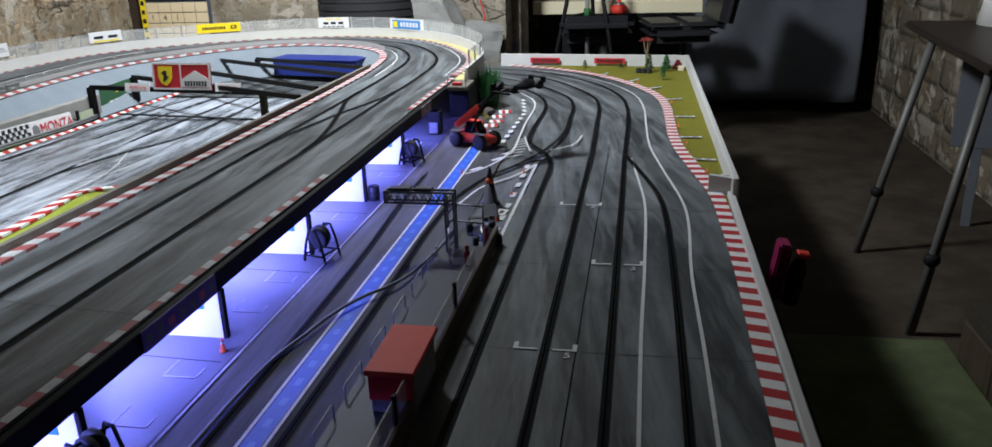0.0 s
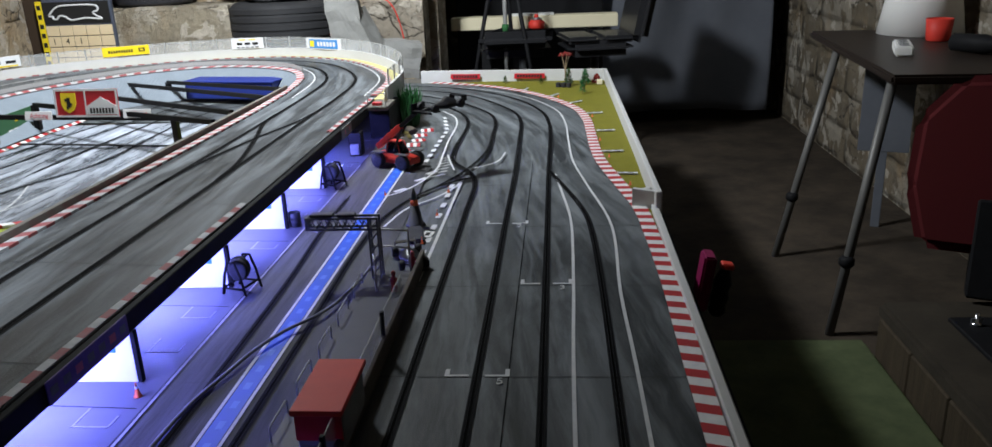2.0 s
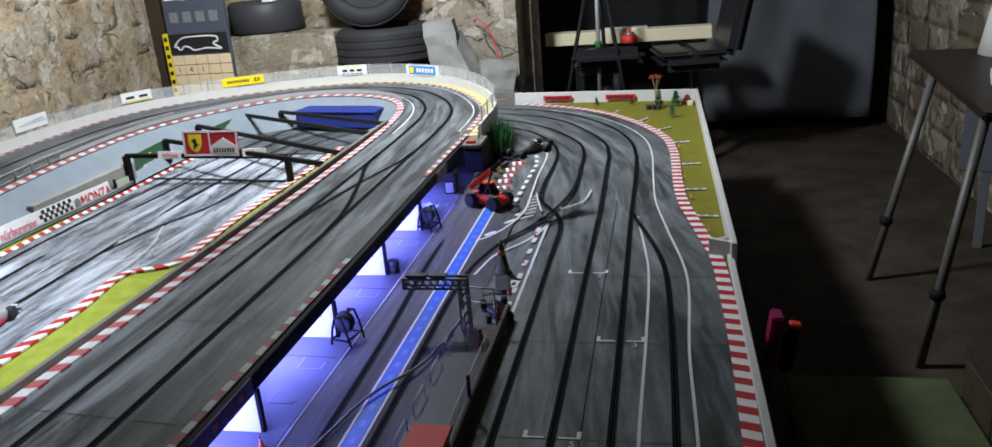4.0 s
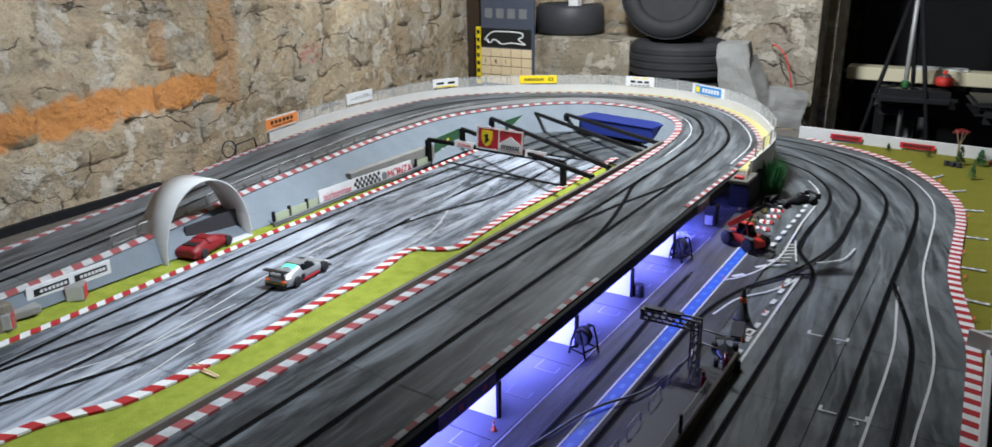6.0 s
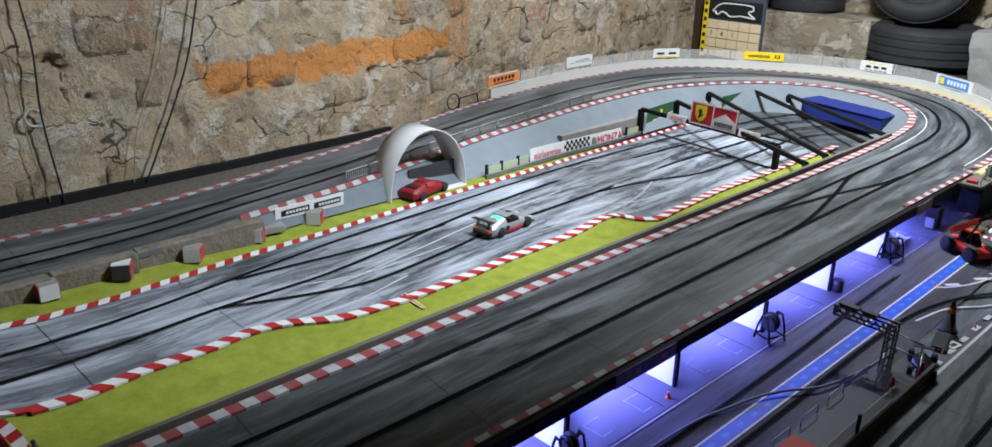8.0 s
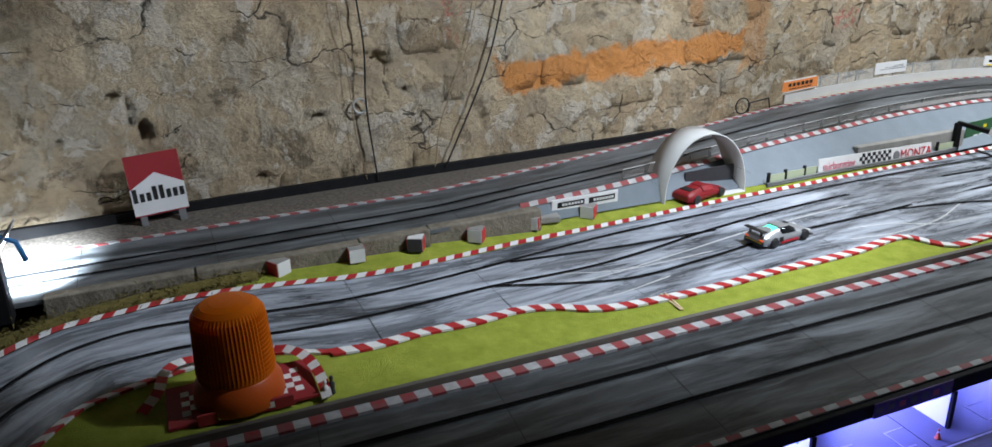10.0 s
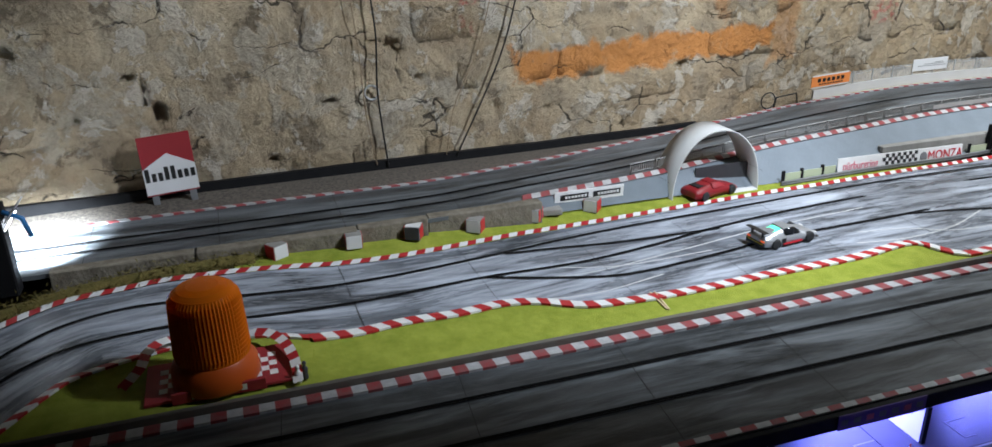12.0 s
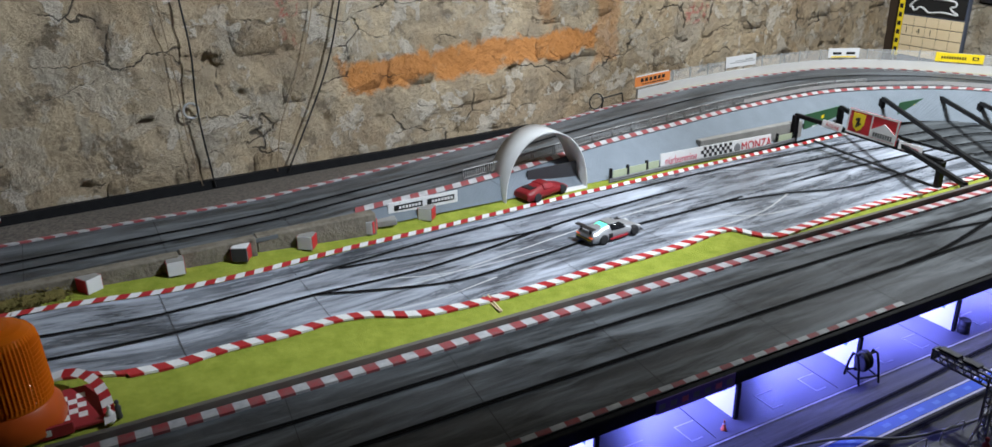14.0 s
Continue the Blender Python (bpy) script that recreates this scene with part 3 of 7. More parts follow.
slots = dict(
    s1=[(-0.1485, -2.4), (-0.1485, 0), (-0.149, 0.8), (-0.152, 1.06), (-0.172, 1.16), (-0.242, 1.31), (-0.256, 1.43), (-0.257, 1.85), (-0.267, 1.98), (-0.292, 2.1), (-0.345, 2.24), (-0.46, 2.43), (-0.63, 2.57), (-0.9, 2.65), (-1.1, 2.6), (-1.26, 2.45), (-1.37, 2.26), (-1.404, 2.07)],
    s1b=[(-0.25, 1.03), (-0.2, 1.16), (-0.16, 1.34), (-0.147, 1.5), (-0.152, 1.7), (-0.158, 1.93), (-0.19, 2.12), (-0.262, 2.29), (-0.394, 2.51), (-0.6, 2.7), (-0.92, 2.78), (-1.15, 2.71), (-1.34, 2.53), (-1.47, 2.32), (-1.517, 2.07)],
    s2=[(-0.0475, -2.4), (-0.0475, 0.7), (-0.047, 1.14), (-0.055, 1.62), (-0.064, 1.94), (-0.093, 2.14), (-0.175, 2.36), (-0.337, 2.65), (-0.58, 2.85), (-0.93, 2.92), (-1.2, 2.84), (-1.42, 2.63), (-1.56, 2.38), (-1.62, 2.06)],
    s3=[(0.053, -2.4), (0.05, 0.68), (0.048, 1.12), (0.048, 1.7), (0.04, 1.92), (0.008, 2.17), (-0.115, 2.52), (-0.33, 2.82), (-0.6, 3.0), (-0.95, 3.04), (-1.25, 2.95), (-1.5, 2.72), (-1.66, 2.42), (-1.717, 2.06)],
    s4=[(0.1485, -2.4), (0.1485, 0.66), (0.13, 0.83), (0.05, 1.17)],
    p1=[(-0.447, -2.4), (-0.447, 0.0), (-0.455, 0.4), (-0.47, 0.7), (-0.475, 1.5)],
    p2=[(-0.35, -2.4), (-0.352, 0.1), (-0.357, 0.55), (-0.345, 0.75), (-0.30, 0.93), (-0.25, 1.03)],
    p3=[(-0.25, 1.03), (-0.2, 1.09), (-0.152, 1.12)],
)
for pts in slots.values():
    slot_line(track, lift3(pts))


def paint(name, points, width, mat, lift=0.0016, step=0.04):
    points = [(x, y, z or low_z(x, y)) for x, y, z in points]
    bm = bmesh.new()
    add_strip(bm, smooth_path(points, step) if len(points) > 2 else [Vector(p) for p in points], width, lift)
    return part(name, bm, mat, track)


# pit lane markings
paint("blue_line", [(-0.381, -2.0, 0), (-0.392, 1.28, 0)], 0.028, BLUE, 0.0022)
for x in (-0.399, -0.363):
    paint("white_line", [(x, -2.0, 0), (x - 0.011, 1.28, 0)], 0.005, LINE, 0.0025)
paint("white_line", [(-0.508, -2.0, 0), (-0.519, 1.28, 0)], 0.004, WORNWHITE, 0.0025)
for n in range(60):
    y = -1.95 + n * 0.053
    paint("blue_dash", [(-0.381 - (y + 2) * 0.0033, y, 0), (-0.381 - (y + 2.02) * 0.0033, y + 0.02, 0)], 0.01, PALEBLUE, 0.0026)
# lines of the main road
paint("edge_line", [(0.19, -2.2, 0), (0.192, 0, 0), (0.188, 0.3, 0), (0.194, 0.7, 0), (0.15, 1.03, 0), (0.118, 1.28, 0), (0.108, 1.6, 0), (0.1, 1.92, 0), (0.066, 2.2, 0), (-0.05, 2.52, 0), (-0.2, 2.75, 0), (-0.42, 2.94, 0)], 0.006, LINE)
paint("lane_line", [(0.096, -2.2, 0), (0.097, 0, 0), (0.103, 0.36, 0), (0.103, 0.74, 0), (0.085, 0.95, 0), (0.066, 1.14, 0)], 0.006, LINE)
paint("edge_line", [(-0.196, 0.37, 0), (-0.193, 0.75, 0), (-0.19, 1.12, 0)], 0.007, LINE)
paint("pit_line", [(-0.41, 0.93, 0), (-0.37, 0.95, 0), (-0.32, 1.03, 0), (-0.28, 1.2, 0), (-0.285, 1.4, 0), (-0.295, 1.6, 0), (-0.305, 1.95, 0), (-0.335, 2.1, 0), (-0.4, 2.24, 0)], 0.006, LINE)
paint("pit_line", [(-0.33, 0.7, 0), (-0.30, 0.84, 0), (-0.24, 0.93, 0), (-0.20, 1.03, 0), (-0.185, 1.12, 0)], 0.006, LINE)
paint("merge_line", [(-0.17, 1.22, 0), (-0.11, 1.28, 0), (-0.09, 1.42, 0)], 0.005, LINE)
paint("merge_line", [(-0.225, 1.2, 0), (-0.245, 1.28, 0), (-0.27, 1.4, 0)], 0.005, LINE)
for k in range(7):
    y = 1.13 + 0.035 * k
    paint("hatch_line", [(-0.285, y, 0), (-0.245, y + 0.03, 0)], 0.006, LINE)
for k in range(11):
    y = 1.3 + k * 0.075
    x = -0.318 - 0.02 * math.sin(k)
    paint("dash", [(-0.325 - max(0, k - 7) * 0.012, y, 0), (-0.325 - max(0, k - 6) * 0.012, y + 0.04, 0)], 0.014, LINE)
for x, y in ((-0.36, 0.985), (-0.32, 1.09), (-0.30, 1.16)):
    paint("dash", [(x, y, 0), (x + 0.025, y + 0.035, 0)], 0.014, LINE)
for k in range(8):
    y = 0.42 + k * 0.085
    paint("dash", [(-0.213, y, 0), (-0.211, y + 0.035, 0)], 0.013, LINE)
# starting boxes with their places
for x, y, word in ((-0.0475, 0.0, "5"), (0.052, 0.352, "3"), (-0.0435, 0.71, "2")):
    for side in (-1, 1):
        bm = bmesh.new()
        for x0, x1, y0, y1 in ((x + side * 0.012, x + side * 0.049, y, y + 0.005), (x + side * 0.042, x + side * 0.049, y + 0.005, y + 0.022)):
            add_box(bm, min(x0, x1), max(x0, x1), y0, y1, 0.001, 0.0016)
        part("starting_mark", bm, LINE, track)


def lettering(name, text, size, m, mat, parent, thick=0.0006, wide=1.0):
    """Raised letters in the built-in font, centred on the pose m."""
    curve = bpy.data.curves.new(name, "FONT")
    curve.body, curve.size, curve.extrude = text, size, thick
    curve.align_x, curve.align_y = "CENTER", "CENTER"
    ob = new(name, curve)
    bpy.context.view_layer.update()
    mesh = bpy.data.meshes.new_from_object(ob.evaluated_get(bpy.context.evaluated_depsgraph_get()))
    bpy.data.objects.remove(ob)
    mesh.transform(m @ Matrix.Diagonal((wide, 1, 1, 1)))
    mesh.materials.clear()
    mesh.materials.append(mat)
    out = new(name, mesh)
    out.parent = parent
    return out


lettering("grid_number", "5", 0.024, pose(-0.012, -0.016, 0.002), LINE, track)
lettering("grid_number", "3", 0.024, pose(0.082, 0.334, 0.002), LINE, track)
lettering("grid_number", "2", 0.024, pose(-0.014, 0.692, 0.002), LINE, track)

# joints between the pieces of road
for n in range(12):
    y = -1.725 + 0.345 * n
    if y < 1.3:
        paint("road_joint", [(-0.2, y, 0), (0.262, y, 0)], 0.0016, JOINT, 0.0009)
        paint("road_joint", [(-0.52, y - 0.02, 0), (-0.22, y - 0.02, 0)], 0.0016, JOINT, 0.0012)
    if y < 2.0:
        paint("road_joint", [(-0.955, y + 0.195, DECK), (-0.574, y + 0.16, DECK)], 0.0016, JOINT, 0.0009)
    if -1.1 < y < 1.7:
        paint("road_joint", [(at_y(IN_L, y + 0.05), y + 0.05, inner_z(y + 0.05)), (at_y(IN_R, y + 0.05), y + 0.06, inner_z(y + 0.05))], 0.0014, JOINT, 0.0012)
    if y < 0.4:
        paint("road_joint", [(-2.068, y + 0.1, DECK), (-1.75, y + 0.1, DECK)], 0.0016, JOINT, 0.0009)
paint("road_seam", [(0.0, -2.2, 0), (0.0, 1.3, 0)], 0.0016, SLOT, 0.0009)

# upper road
bm = bmesh.new()
a, b = paired(up_line(0), up_line(1), 300)
add_ribbon(bm, a, b, 0, 0.012)
part("upper_road", bm, UPPER, track)
for f in ((0.31, 0.36, 0.33, 0.34), (0.64, 0.63, 0.6, 0.54)):
    slot_line(track, up_line(f))
slot_line(track, [(-0.712, 0.7, DECK), (-0.72, 0.84, DECK), (-0.775, 1.13, DECK), (-0.828, 1.36, DECK), (-0.835, 1.5, DECK)])
slot_line(track, [(-0.837, 0.65, DECK), (-0.83, 0.8, DECK), (-0.778, 1.13, DECK), (-0.722, 1.38, DECK), (-0.712, 1.5, DECK)])
paint("edge_line", up_line(0.2, DECK, 5, 14), 0.005, LINE)
paint("edge_line", up_line(0.88, DECK, 5, 14), 0.005, LINE)
# this kerb lies in shade; duller faded colours stand in for it
kerb(track, up_line(0, DECK, 0, 8), 0.032, 0.029, side=1, thick=0.004, mats=[FADESHADERED, FADESHADEWHITE])
kerb(track, up_line(0, DECK, 7, 21), 0.03, 0.032, side=1, thick=0.004, skew=-0.013, mats=[FADESHADERED, FADESHADEWHITE])
kerb(track, [(-0.575, -1.6, DECK), (-0.573, 0.0, DECK), (-0.572, 0.515, DECK)], 0.012, 0.031, side=-1, thick=0.002, mats=[FADESHADERED, FADESHADEWHITE])
kerb(track, [(-0.575, 1.2, DECK), (-0.572, 1.5, DECK), (-0.568, 1.75, DECK)], 0.014, 0.031, side=-1, thick=0.002, mats=[FADESHADERED, FADESHADEWHITE])
kerb(track, up_line(1, DECK, 5, 24), 0.021, 0.03, side=-1, thick=0.003, skew=-0.013, mats=[FADESHADERED, FADESHADEWHITE])
bm = bmesh.new()
add_box(bm, -0.58, -0.56, -2.3, 1.62, DECK - 0.035, DECK - 0.003)
part("bridge_beam", finish(bm, 0.0015), BLACK, track, "black painted edge beam")
bm = bmesh.new()
add_box(bm, -0.965, -0.955, -2.3, 1.8, 0.0, DECK - 0.013)
part("garage_back_wall", bm, GARAGE, track)

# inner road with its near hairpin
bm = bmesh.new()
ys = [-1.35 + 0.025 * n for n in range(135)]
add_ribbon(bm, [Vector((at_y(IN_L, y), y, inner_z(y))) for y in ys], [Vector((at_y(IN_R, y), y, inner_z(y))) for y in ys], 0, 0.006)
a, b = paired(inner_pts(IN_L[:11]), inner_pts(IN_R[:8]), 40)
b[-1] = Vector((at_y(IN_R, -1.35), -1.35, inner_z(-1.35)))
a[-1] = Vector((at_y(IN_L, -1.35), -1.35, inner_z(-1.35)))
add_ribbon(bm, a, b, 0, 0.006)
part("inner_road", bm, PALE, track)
kerb(track, inner_pts(IN_L), 0.022, 0.027, side=-1, skew=0.014)
kerb(track, inner_pts(IN_R[:10]), 0.02, 0.027, side=1, skew=0.014)
kerb(track, inner_pts(IN_R[9:]), 0.033, 0.029, side=1, skew=0.012)
inner_slots = [
    [(-0.985, -1.808), (-1.137, -1.778), (-1.264, -1.709), (-1.338, -1.616), (-1.378, -1.429), (-1.368, -1.175), (-1.386, -0.975), (-1.417, -0.79), (-1.446, -0.625), (-1.458, -0.341), (-1.497, -0.117), (-1.562, 0.164), (-1.623, 0.637), (-1.674, 1.5), (-1.62, 2.063)],
    [(-0.983, -1.891), (-1.128, -1.861), (-1.261, -1.798), (-1.364, -1.734), (-1.455, -1.637), (-1.502, -1.506), (-1.5, -1.325), (-1.485, -1.21), (-1.496, -0.981), (-1.532, -0.767), (-1.572, -0.586), (-1.645, -0.169), (-1.69, 0.344), (-1.74, 0.976), (-1.77, 1.666), (-1.717, 2.058)],
    [(-1.446, -0.625), (-1.384, -0.429), (-1.35, -0.262), (-1.384, 0.016), (-1.43, 0.3), (-1.46, 0.782), (-1.529, 1.365), (-1.517, 2.067)],
    [(-1.46, 0.782), (-1.429, 1.043), (-1.38, 1.313), (-1.394, 1.755), (-1.404, 2.072)],
    [(-1.574, -0.522), (-1.566, -0.366), (-1.552, -0.155), (-1.552, 0.164)],
]
for pts in inner_slots:
    slot_line(track, inner_pts(pts))
paint("blue_stripe", inner_pts([(-1.418, 0.174), (-1.428, 0.364)], 0), 0.016, BLUE, 0.0016)
for pts in ([(-1.408, -0.522), (-1.389, -0.367), (-1.444, -0.05), (-1.504, 0.27), (-1.55, 0.694)], [(-1.29, -0.574), (-1.273, -0.388), (-1.321, -0.157)], [(-1.389, 0.536), (-1.368, 0.691), (-1.312, 0.811), (-1.302, 0.996)], [(-1.323, 0.481), (-1.305, 0.639), (-1.332, 0.841), (-1.42, 1.052)], [(-1.464, -0.47), (-1.407, -0.262), (-1.419, 0.056)]):
    paint("worn_line", inner_pts(pts), 0.0045, LINE, 0.0012)

# lawns and banks
grass_y = [-1.35 + 0.05 * n for n in range(68)]
bm = bmesh.new()
add_ribbon(bm, [Vector((at_y(IN_R, y) - 0.004, y, inner_z(y) - 0.003)) for y in grass_y], [Vector((-0.962, y, inner_z(y) - 0.003)) for y in grass_y], 0, 0.02)
add_ribbon(bm, [Vector((at_y(IN_R, y) - 0.004, y, inner_z(y) - 0.004)) for y in (-1.345, -1.42, -1.5, -1.6, -1.7)], [Vector((-0.962, y, inner_z(y) - 0.004)) for y in (-1.345, -1.42, -1.5, -1.6, -1.7)], 0, 0.02)
part("grass_strip", bm, GRASS, track, "green flocked grass strip")
bm = bmesh.new()
ys = [-1.25 + 0.05 * n for n in range(64)]
edge_in = lambda y: float(np.interp(y, [q for _, q in UP_IN[15:][::-1]], [x for x, _ in UP_IN[15:][::-1]]))
rise = lambda y: float(np.interp(y, [-1.2, -0.9, -0.75, -0.3, 0.3, 0.9], [0.004, 0.018, 0.023, 0.022, 0.012, 0.0]))
add_ribbon(bm, [Vector((max(edge_in(y) - 0.01, -1.86), y, inner_z(y) + rise(y) - 0.002)) for y in ys], [Vector((at_y(IN_L, y) + 0.006, y, inner_z(y) - 0.002)) for y in ys], 0, 0.02)
part("grass_strip", bm, GRASS, track, "green flocked grass strip")
bm = bmesh.new()
a, b = paired([(x, y, DECK - 0.003) for x, y in UP_IN[6:22]], [(-1.0, 2.05, 0.0), (-1.1, 2.3, 0.0), (-1.25, 2.45, 0.0), (-1.5, 2.55, 0.0), (-1.75, 2.45, 0.0), (-1.87, 2.2, 0.0), (-1.9, 1.9, 0.0), (-1.89, 1.5, 0.0), (-1.85, 1.0, 0.022), (-1.835, 0.6, 0.032), (-1.81, 0.1, 0.05), (-1.768, -0.4, 0.066), (-1.745, -0.62, 0.06)])
add_ribbon(bm, a, b, 0)
part("bank", bm, BANK, track, "pale blue-grey painted embankment")
bm = bmesh.new()
add_box(bm, -0.969, -0.957, -2.3, 2.0, -0.03, DECK + 0.016)
part("barrier_board", finish(bm, 0.001), WOODGREY, track, "thin grey barrier board")
# white wall round the far hairpin
bm = bmesh.new()
wall_line = smooth_path([(-0.568, 1.74, DECK)] + [(x, y, DECK) for x, y in UP_OUT[6:17]] + [(-2.457, 1.2, DECK)], 0.03)
s = sides_of(wall_line)
wall_gap = [float(np.interp(p.x, [-2.3, -1.6], [0.012, 0.042])) for p in wall_line]
add_ribbon(bm, [p + v * g for p, v, g in zip(wall_line, s, wall_gap)], [p + v * (g + 0.01) for p, v, g in zip(wall_line, s, wall_gap)], 0.04, 0.09)
part("hairpin_wall", bm, BEIGEWALL, track, "white card wall")
bm = bmesh.new()
add_ribbon(bm, [p + v * 0.001 for p, v in zip(wall_line, s)], [p + v * (g + 0.002) for p, v, g in zip(wall_line, s, wall_gap)], -0.001, 0.01)
part("sand_strip", bm, SAND, track, "sand-coloured run-off strip")
# lawn and white boards round the far curve
bm = bmesh.new()
lawn_in = smooth_path([(x + 0.015, y, main_z(y)) for x, y in KERB_R[3:15]], 0.04)
add_ribbon(bm, lawn_in, [Vector((0.303, min(p.y, 3.05), main_z(p.y))) if p.x > 0.1 else Vector((min(0.303, p.x + 0.35), 3.05 + 0.1 * (0.3 - p.x), main_z(3.05))) for p in lawn_in], -0.001)
add_ribbon(bm, [Vector((-0.75, 2.7, main_z(2.7) - 0.003)), Vector((0.1, 2.45, main_z(2.45) - 0.003))], [Vector((-0.75, 3.16, -0.048)), Vector((0.303, 3.055, -0.048))])
part("lawn", bm, LAWN, track, "mustard green flocked lawn")
bm = bmesh.new()
add_box(bm, 0.296, 0.312, -2.4, 0.83, -0.06, 0.012)
v = add_box(bm, 0.303, 0.318, 0.78, 3.07, -0.06, 0.052)
for u in v:
    if u.co.y > 2 and u.co.z > 0:
        u.co.z = 0.012
part("side_board", finish(bm, 0.002), BEIGEWALL, track, "scuffed white wooden side board")
bm = bmesh.new()
add_box(bm, -0.96, 0.0, 0, 0.014, -0.06, 0.012, Matrix.Translation((0.318, 3.065, 0)) @ Matrix.Rotation(radians(-6), 4, "Z"))
part("end_board", finish(bm, 0.002), BEIGEWALL, track, "scuffed white wooden end board")
bm = bmesh.new()
add_box(bm, 0.0, 0.062, -0.006, 0.006, -0.01, 0.045, Matrix.Translation((0.255, 0.84, 0)) @ Matrix.Rotation(radians(-28), 4, "Z"))
add_box(bm, 0.0, 0.045, -0.006, 0.006, -0.01, 0.04, Matrix.Translation((0.262, 0.835, 0)) @ Matrix.Rotation(radians(35), 4, "Z"))
part("corner_board", finish(bm, 0.001), BEIGEWALL, track, "slanted white wooden corner board")
bm = bmesh.new()
add_box(bm, 0.319, 0.345, -2.4, 3.1, -0.13, -0.065)
part("table_edge", bm, BLACK, track)
# edge of the road along the wall
board_us = [-1.9, -0.6, -0.05, 0.67, 1.1, 1.5]
low_at = lambda u: float(np.interp(u, board_us, [0.15, 0.118, 0.095, 0.065, 0.05, 0.035]))
high_at = lambda u: float(np.interp(u, board_us, [0.19, 0.15, 0.132, 0.1, 0.086, 0.072]))
edge_x = lambda y: float(np.interp(y, [q for _, q in UP_OUT[12:][::-1]], [p for p, _ in UP_OUT[12:][::-1]]))
ys = [-2.6 + 0.05 * n for n in range(73)]
bm = bmesh.new()
add_ribbon(bm, [Vector((-2.335 - 0.1317 * (y + 0.75) + 0.03, y, low_at((y + 0.75) / 0.9914) + 0.004)) for y in ys], [Vector((edge_x(y) - 0.001, y, DECK - 0.003)) for y in ys], 0, 0.05)
part("gravel_strip", bm, GRAVEL, track, "grey speckled gravel strip")
bm = bmesh.new()
us = [-1.9 + 0.1 * n for n in range(34)]
rows = [[bm.verts.new(WALL_M @ Vector((d + 0.004 * noise.noise((u * 3, 1, 1)), u, z + 0.003 * noise.noise((u * 4, z, 2))))) for d, z in ((0.022, low_at(u) - 0.03), (0.042, low_at(u) - 0.03), (0.042, high_at(u)), (0.022, high_at(u)))] for u in us]
for a, b in zip(rows, rows[1:]):
    for k in range(4):
        bm.faces.new((a[k], a[(k + 1) % 4], b[(k + 1) % 4], b[k]))
bm.faces.new(rows[0][::-1])
bm.faces.new(rows[-1])
part("wall_board", finish(bm), BLACK, track, "long black board along the wall")
dice = random.Random(5)
y = -1.7
while y < -0.34:
    end = min(y + dice.uniform(0.2, 0.45), -0.32)
    x = edge_in((y + end) / 2)
    bm = bmesh.new()
    add_box(bm, x - 0.022, x + 0.014 + dice.uniform(-0.003, 0.003), y + 0.002, end - 0.002, 0.03, DECK + 0.005 + dice.uniform(-0.003, 0.003))
    part("retaining_stone", finish(bm, 0.003), OLDWALL, track, "low brown weathered retaining stone")
    y = end

# ---- more materials ----
STEEL = material("bright_steel", (0.55, 0.56, 0.58), 0.3, 0.9)
GREYPLASTIC = material("grey_plastic", (0.2, 0.205, 0.21), 0.55, second=(0.1, 0.1, 0.105), scale=40, amount=0.7)
DARKGREY = material("dark_grey", (0.05, 0.05, 0.055), 0.5, second=(0.035, 0.035, 0.04), scale=30, amount=0.7)
ARCH = material("arch_card", (0.52, 0.52, 0.51), 0.6, second=(0.44, 0.44, 0.43), scale=14, amount=0.7)
SIGNRED = material("sign_red", (0.5, 0.02, 0.03), 0.4, second=(0.42, 0.02, 0.03), scale=20, amount=0.5)
DULLRED = material("dull_red", (0.3, 0.025, 0.03), 0.6, second=(0.22, 0.02, 0.025), scale=16, amount=0.7)
SIGNWHITE = material("sign_white", (0.66, 0.66, 0.66), 0.45, second=(0.56, 0.56, 0.56), scale=20, amount=0.5)
YELLOW = material("sign_yellow", (0.8, 0.6, 0.02), 0.4, second=(0.7, 0.52, 0.02), scale=20, amount=0.5)
SIGNBLUE = material("sign_blue", (0.04, 0.2, 0.5), 0.4, second=(0.05, 0.24, 0.5), scale=20, amount=0.5)
SIGNGREEN = material("sign_green", (0.03, 0.1, 0.045), 0.45, second=(0.045, 0.12, 0.05), scale=10, amount=0.7)
ORANGE = material("sign_orange", (0.75, 0.24, 0.06), 0.45, second=(0.66, 0.22, 0.07), scale=20, amount=0.5)
INK = material("ink_black", (0.015, 0.015, 0.015), 0.5)
PINK = material("print_pink", (0.6, 0.15, 0.2), 0.5)
CARRED = material("model_car_red", (0.22, 0.012, 0.016), 0.4, second=(0.16, 0.012, 0.015), scale=20, amount=0.4)
SILVER = material("car_silver", (0.4, 0.41, 0.43), 0.32, 0.55)
CARBLACK = material("car_black", (0.012, 0.012, 0.014), 0.3, second=(0.03, 0.03, 0.033), scale=60, amount=0.5)
DARKGLASS = material("dark_glass", (0.01, 0.011, 0.013), 0.08)
GREENLAMP = material("green_lamp", (0.05, 0.6, 0.35), 0.4, emit=(0.1, 1.0, 0.55), emit_power=1.6)
TAILLAMP = material("tail_lamp", (0.8, 0.1, 0.02), 0.3, emit=(1.0, 0.15, 0.02), emit_power=0.6)
TELERED = material("loader_red", (0.68, 0.05, 0.03), 0.55, second=(0.5, 0.03, 0.03), scale=40, amount=0.5)
CONEORANGE = material("cone_orange", (0.75, 0.13, 0.04), 0.5)
PURPLE = material("banner_purple", (0.16, 0.1, 0.3), 0.4, second=(0.1, 0.06, 0.2), scale=60, amount=0.8)
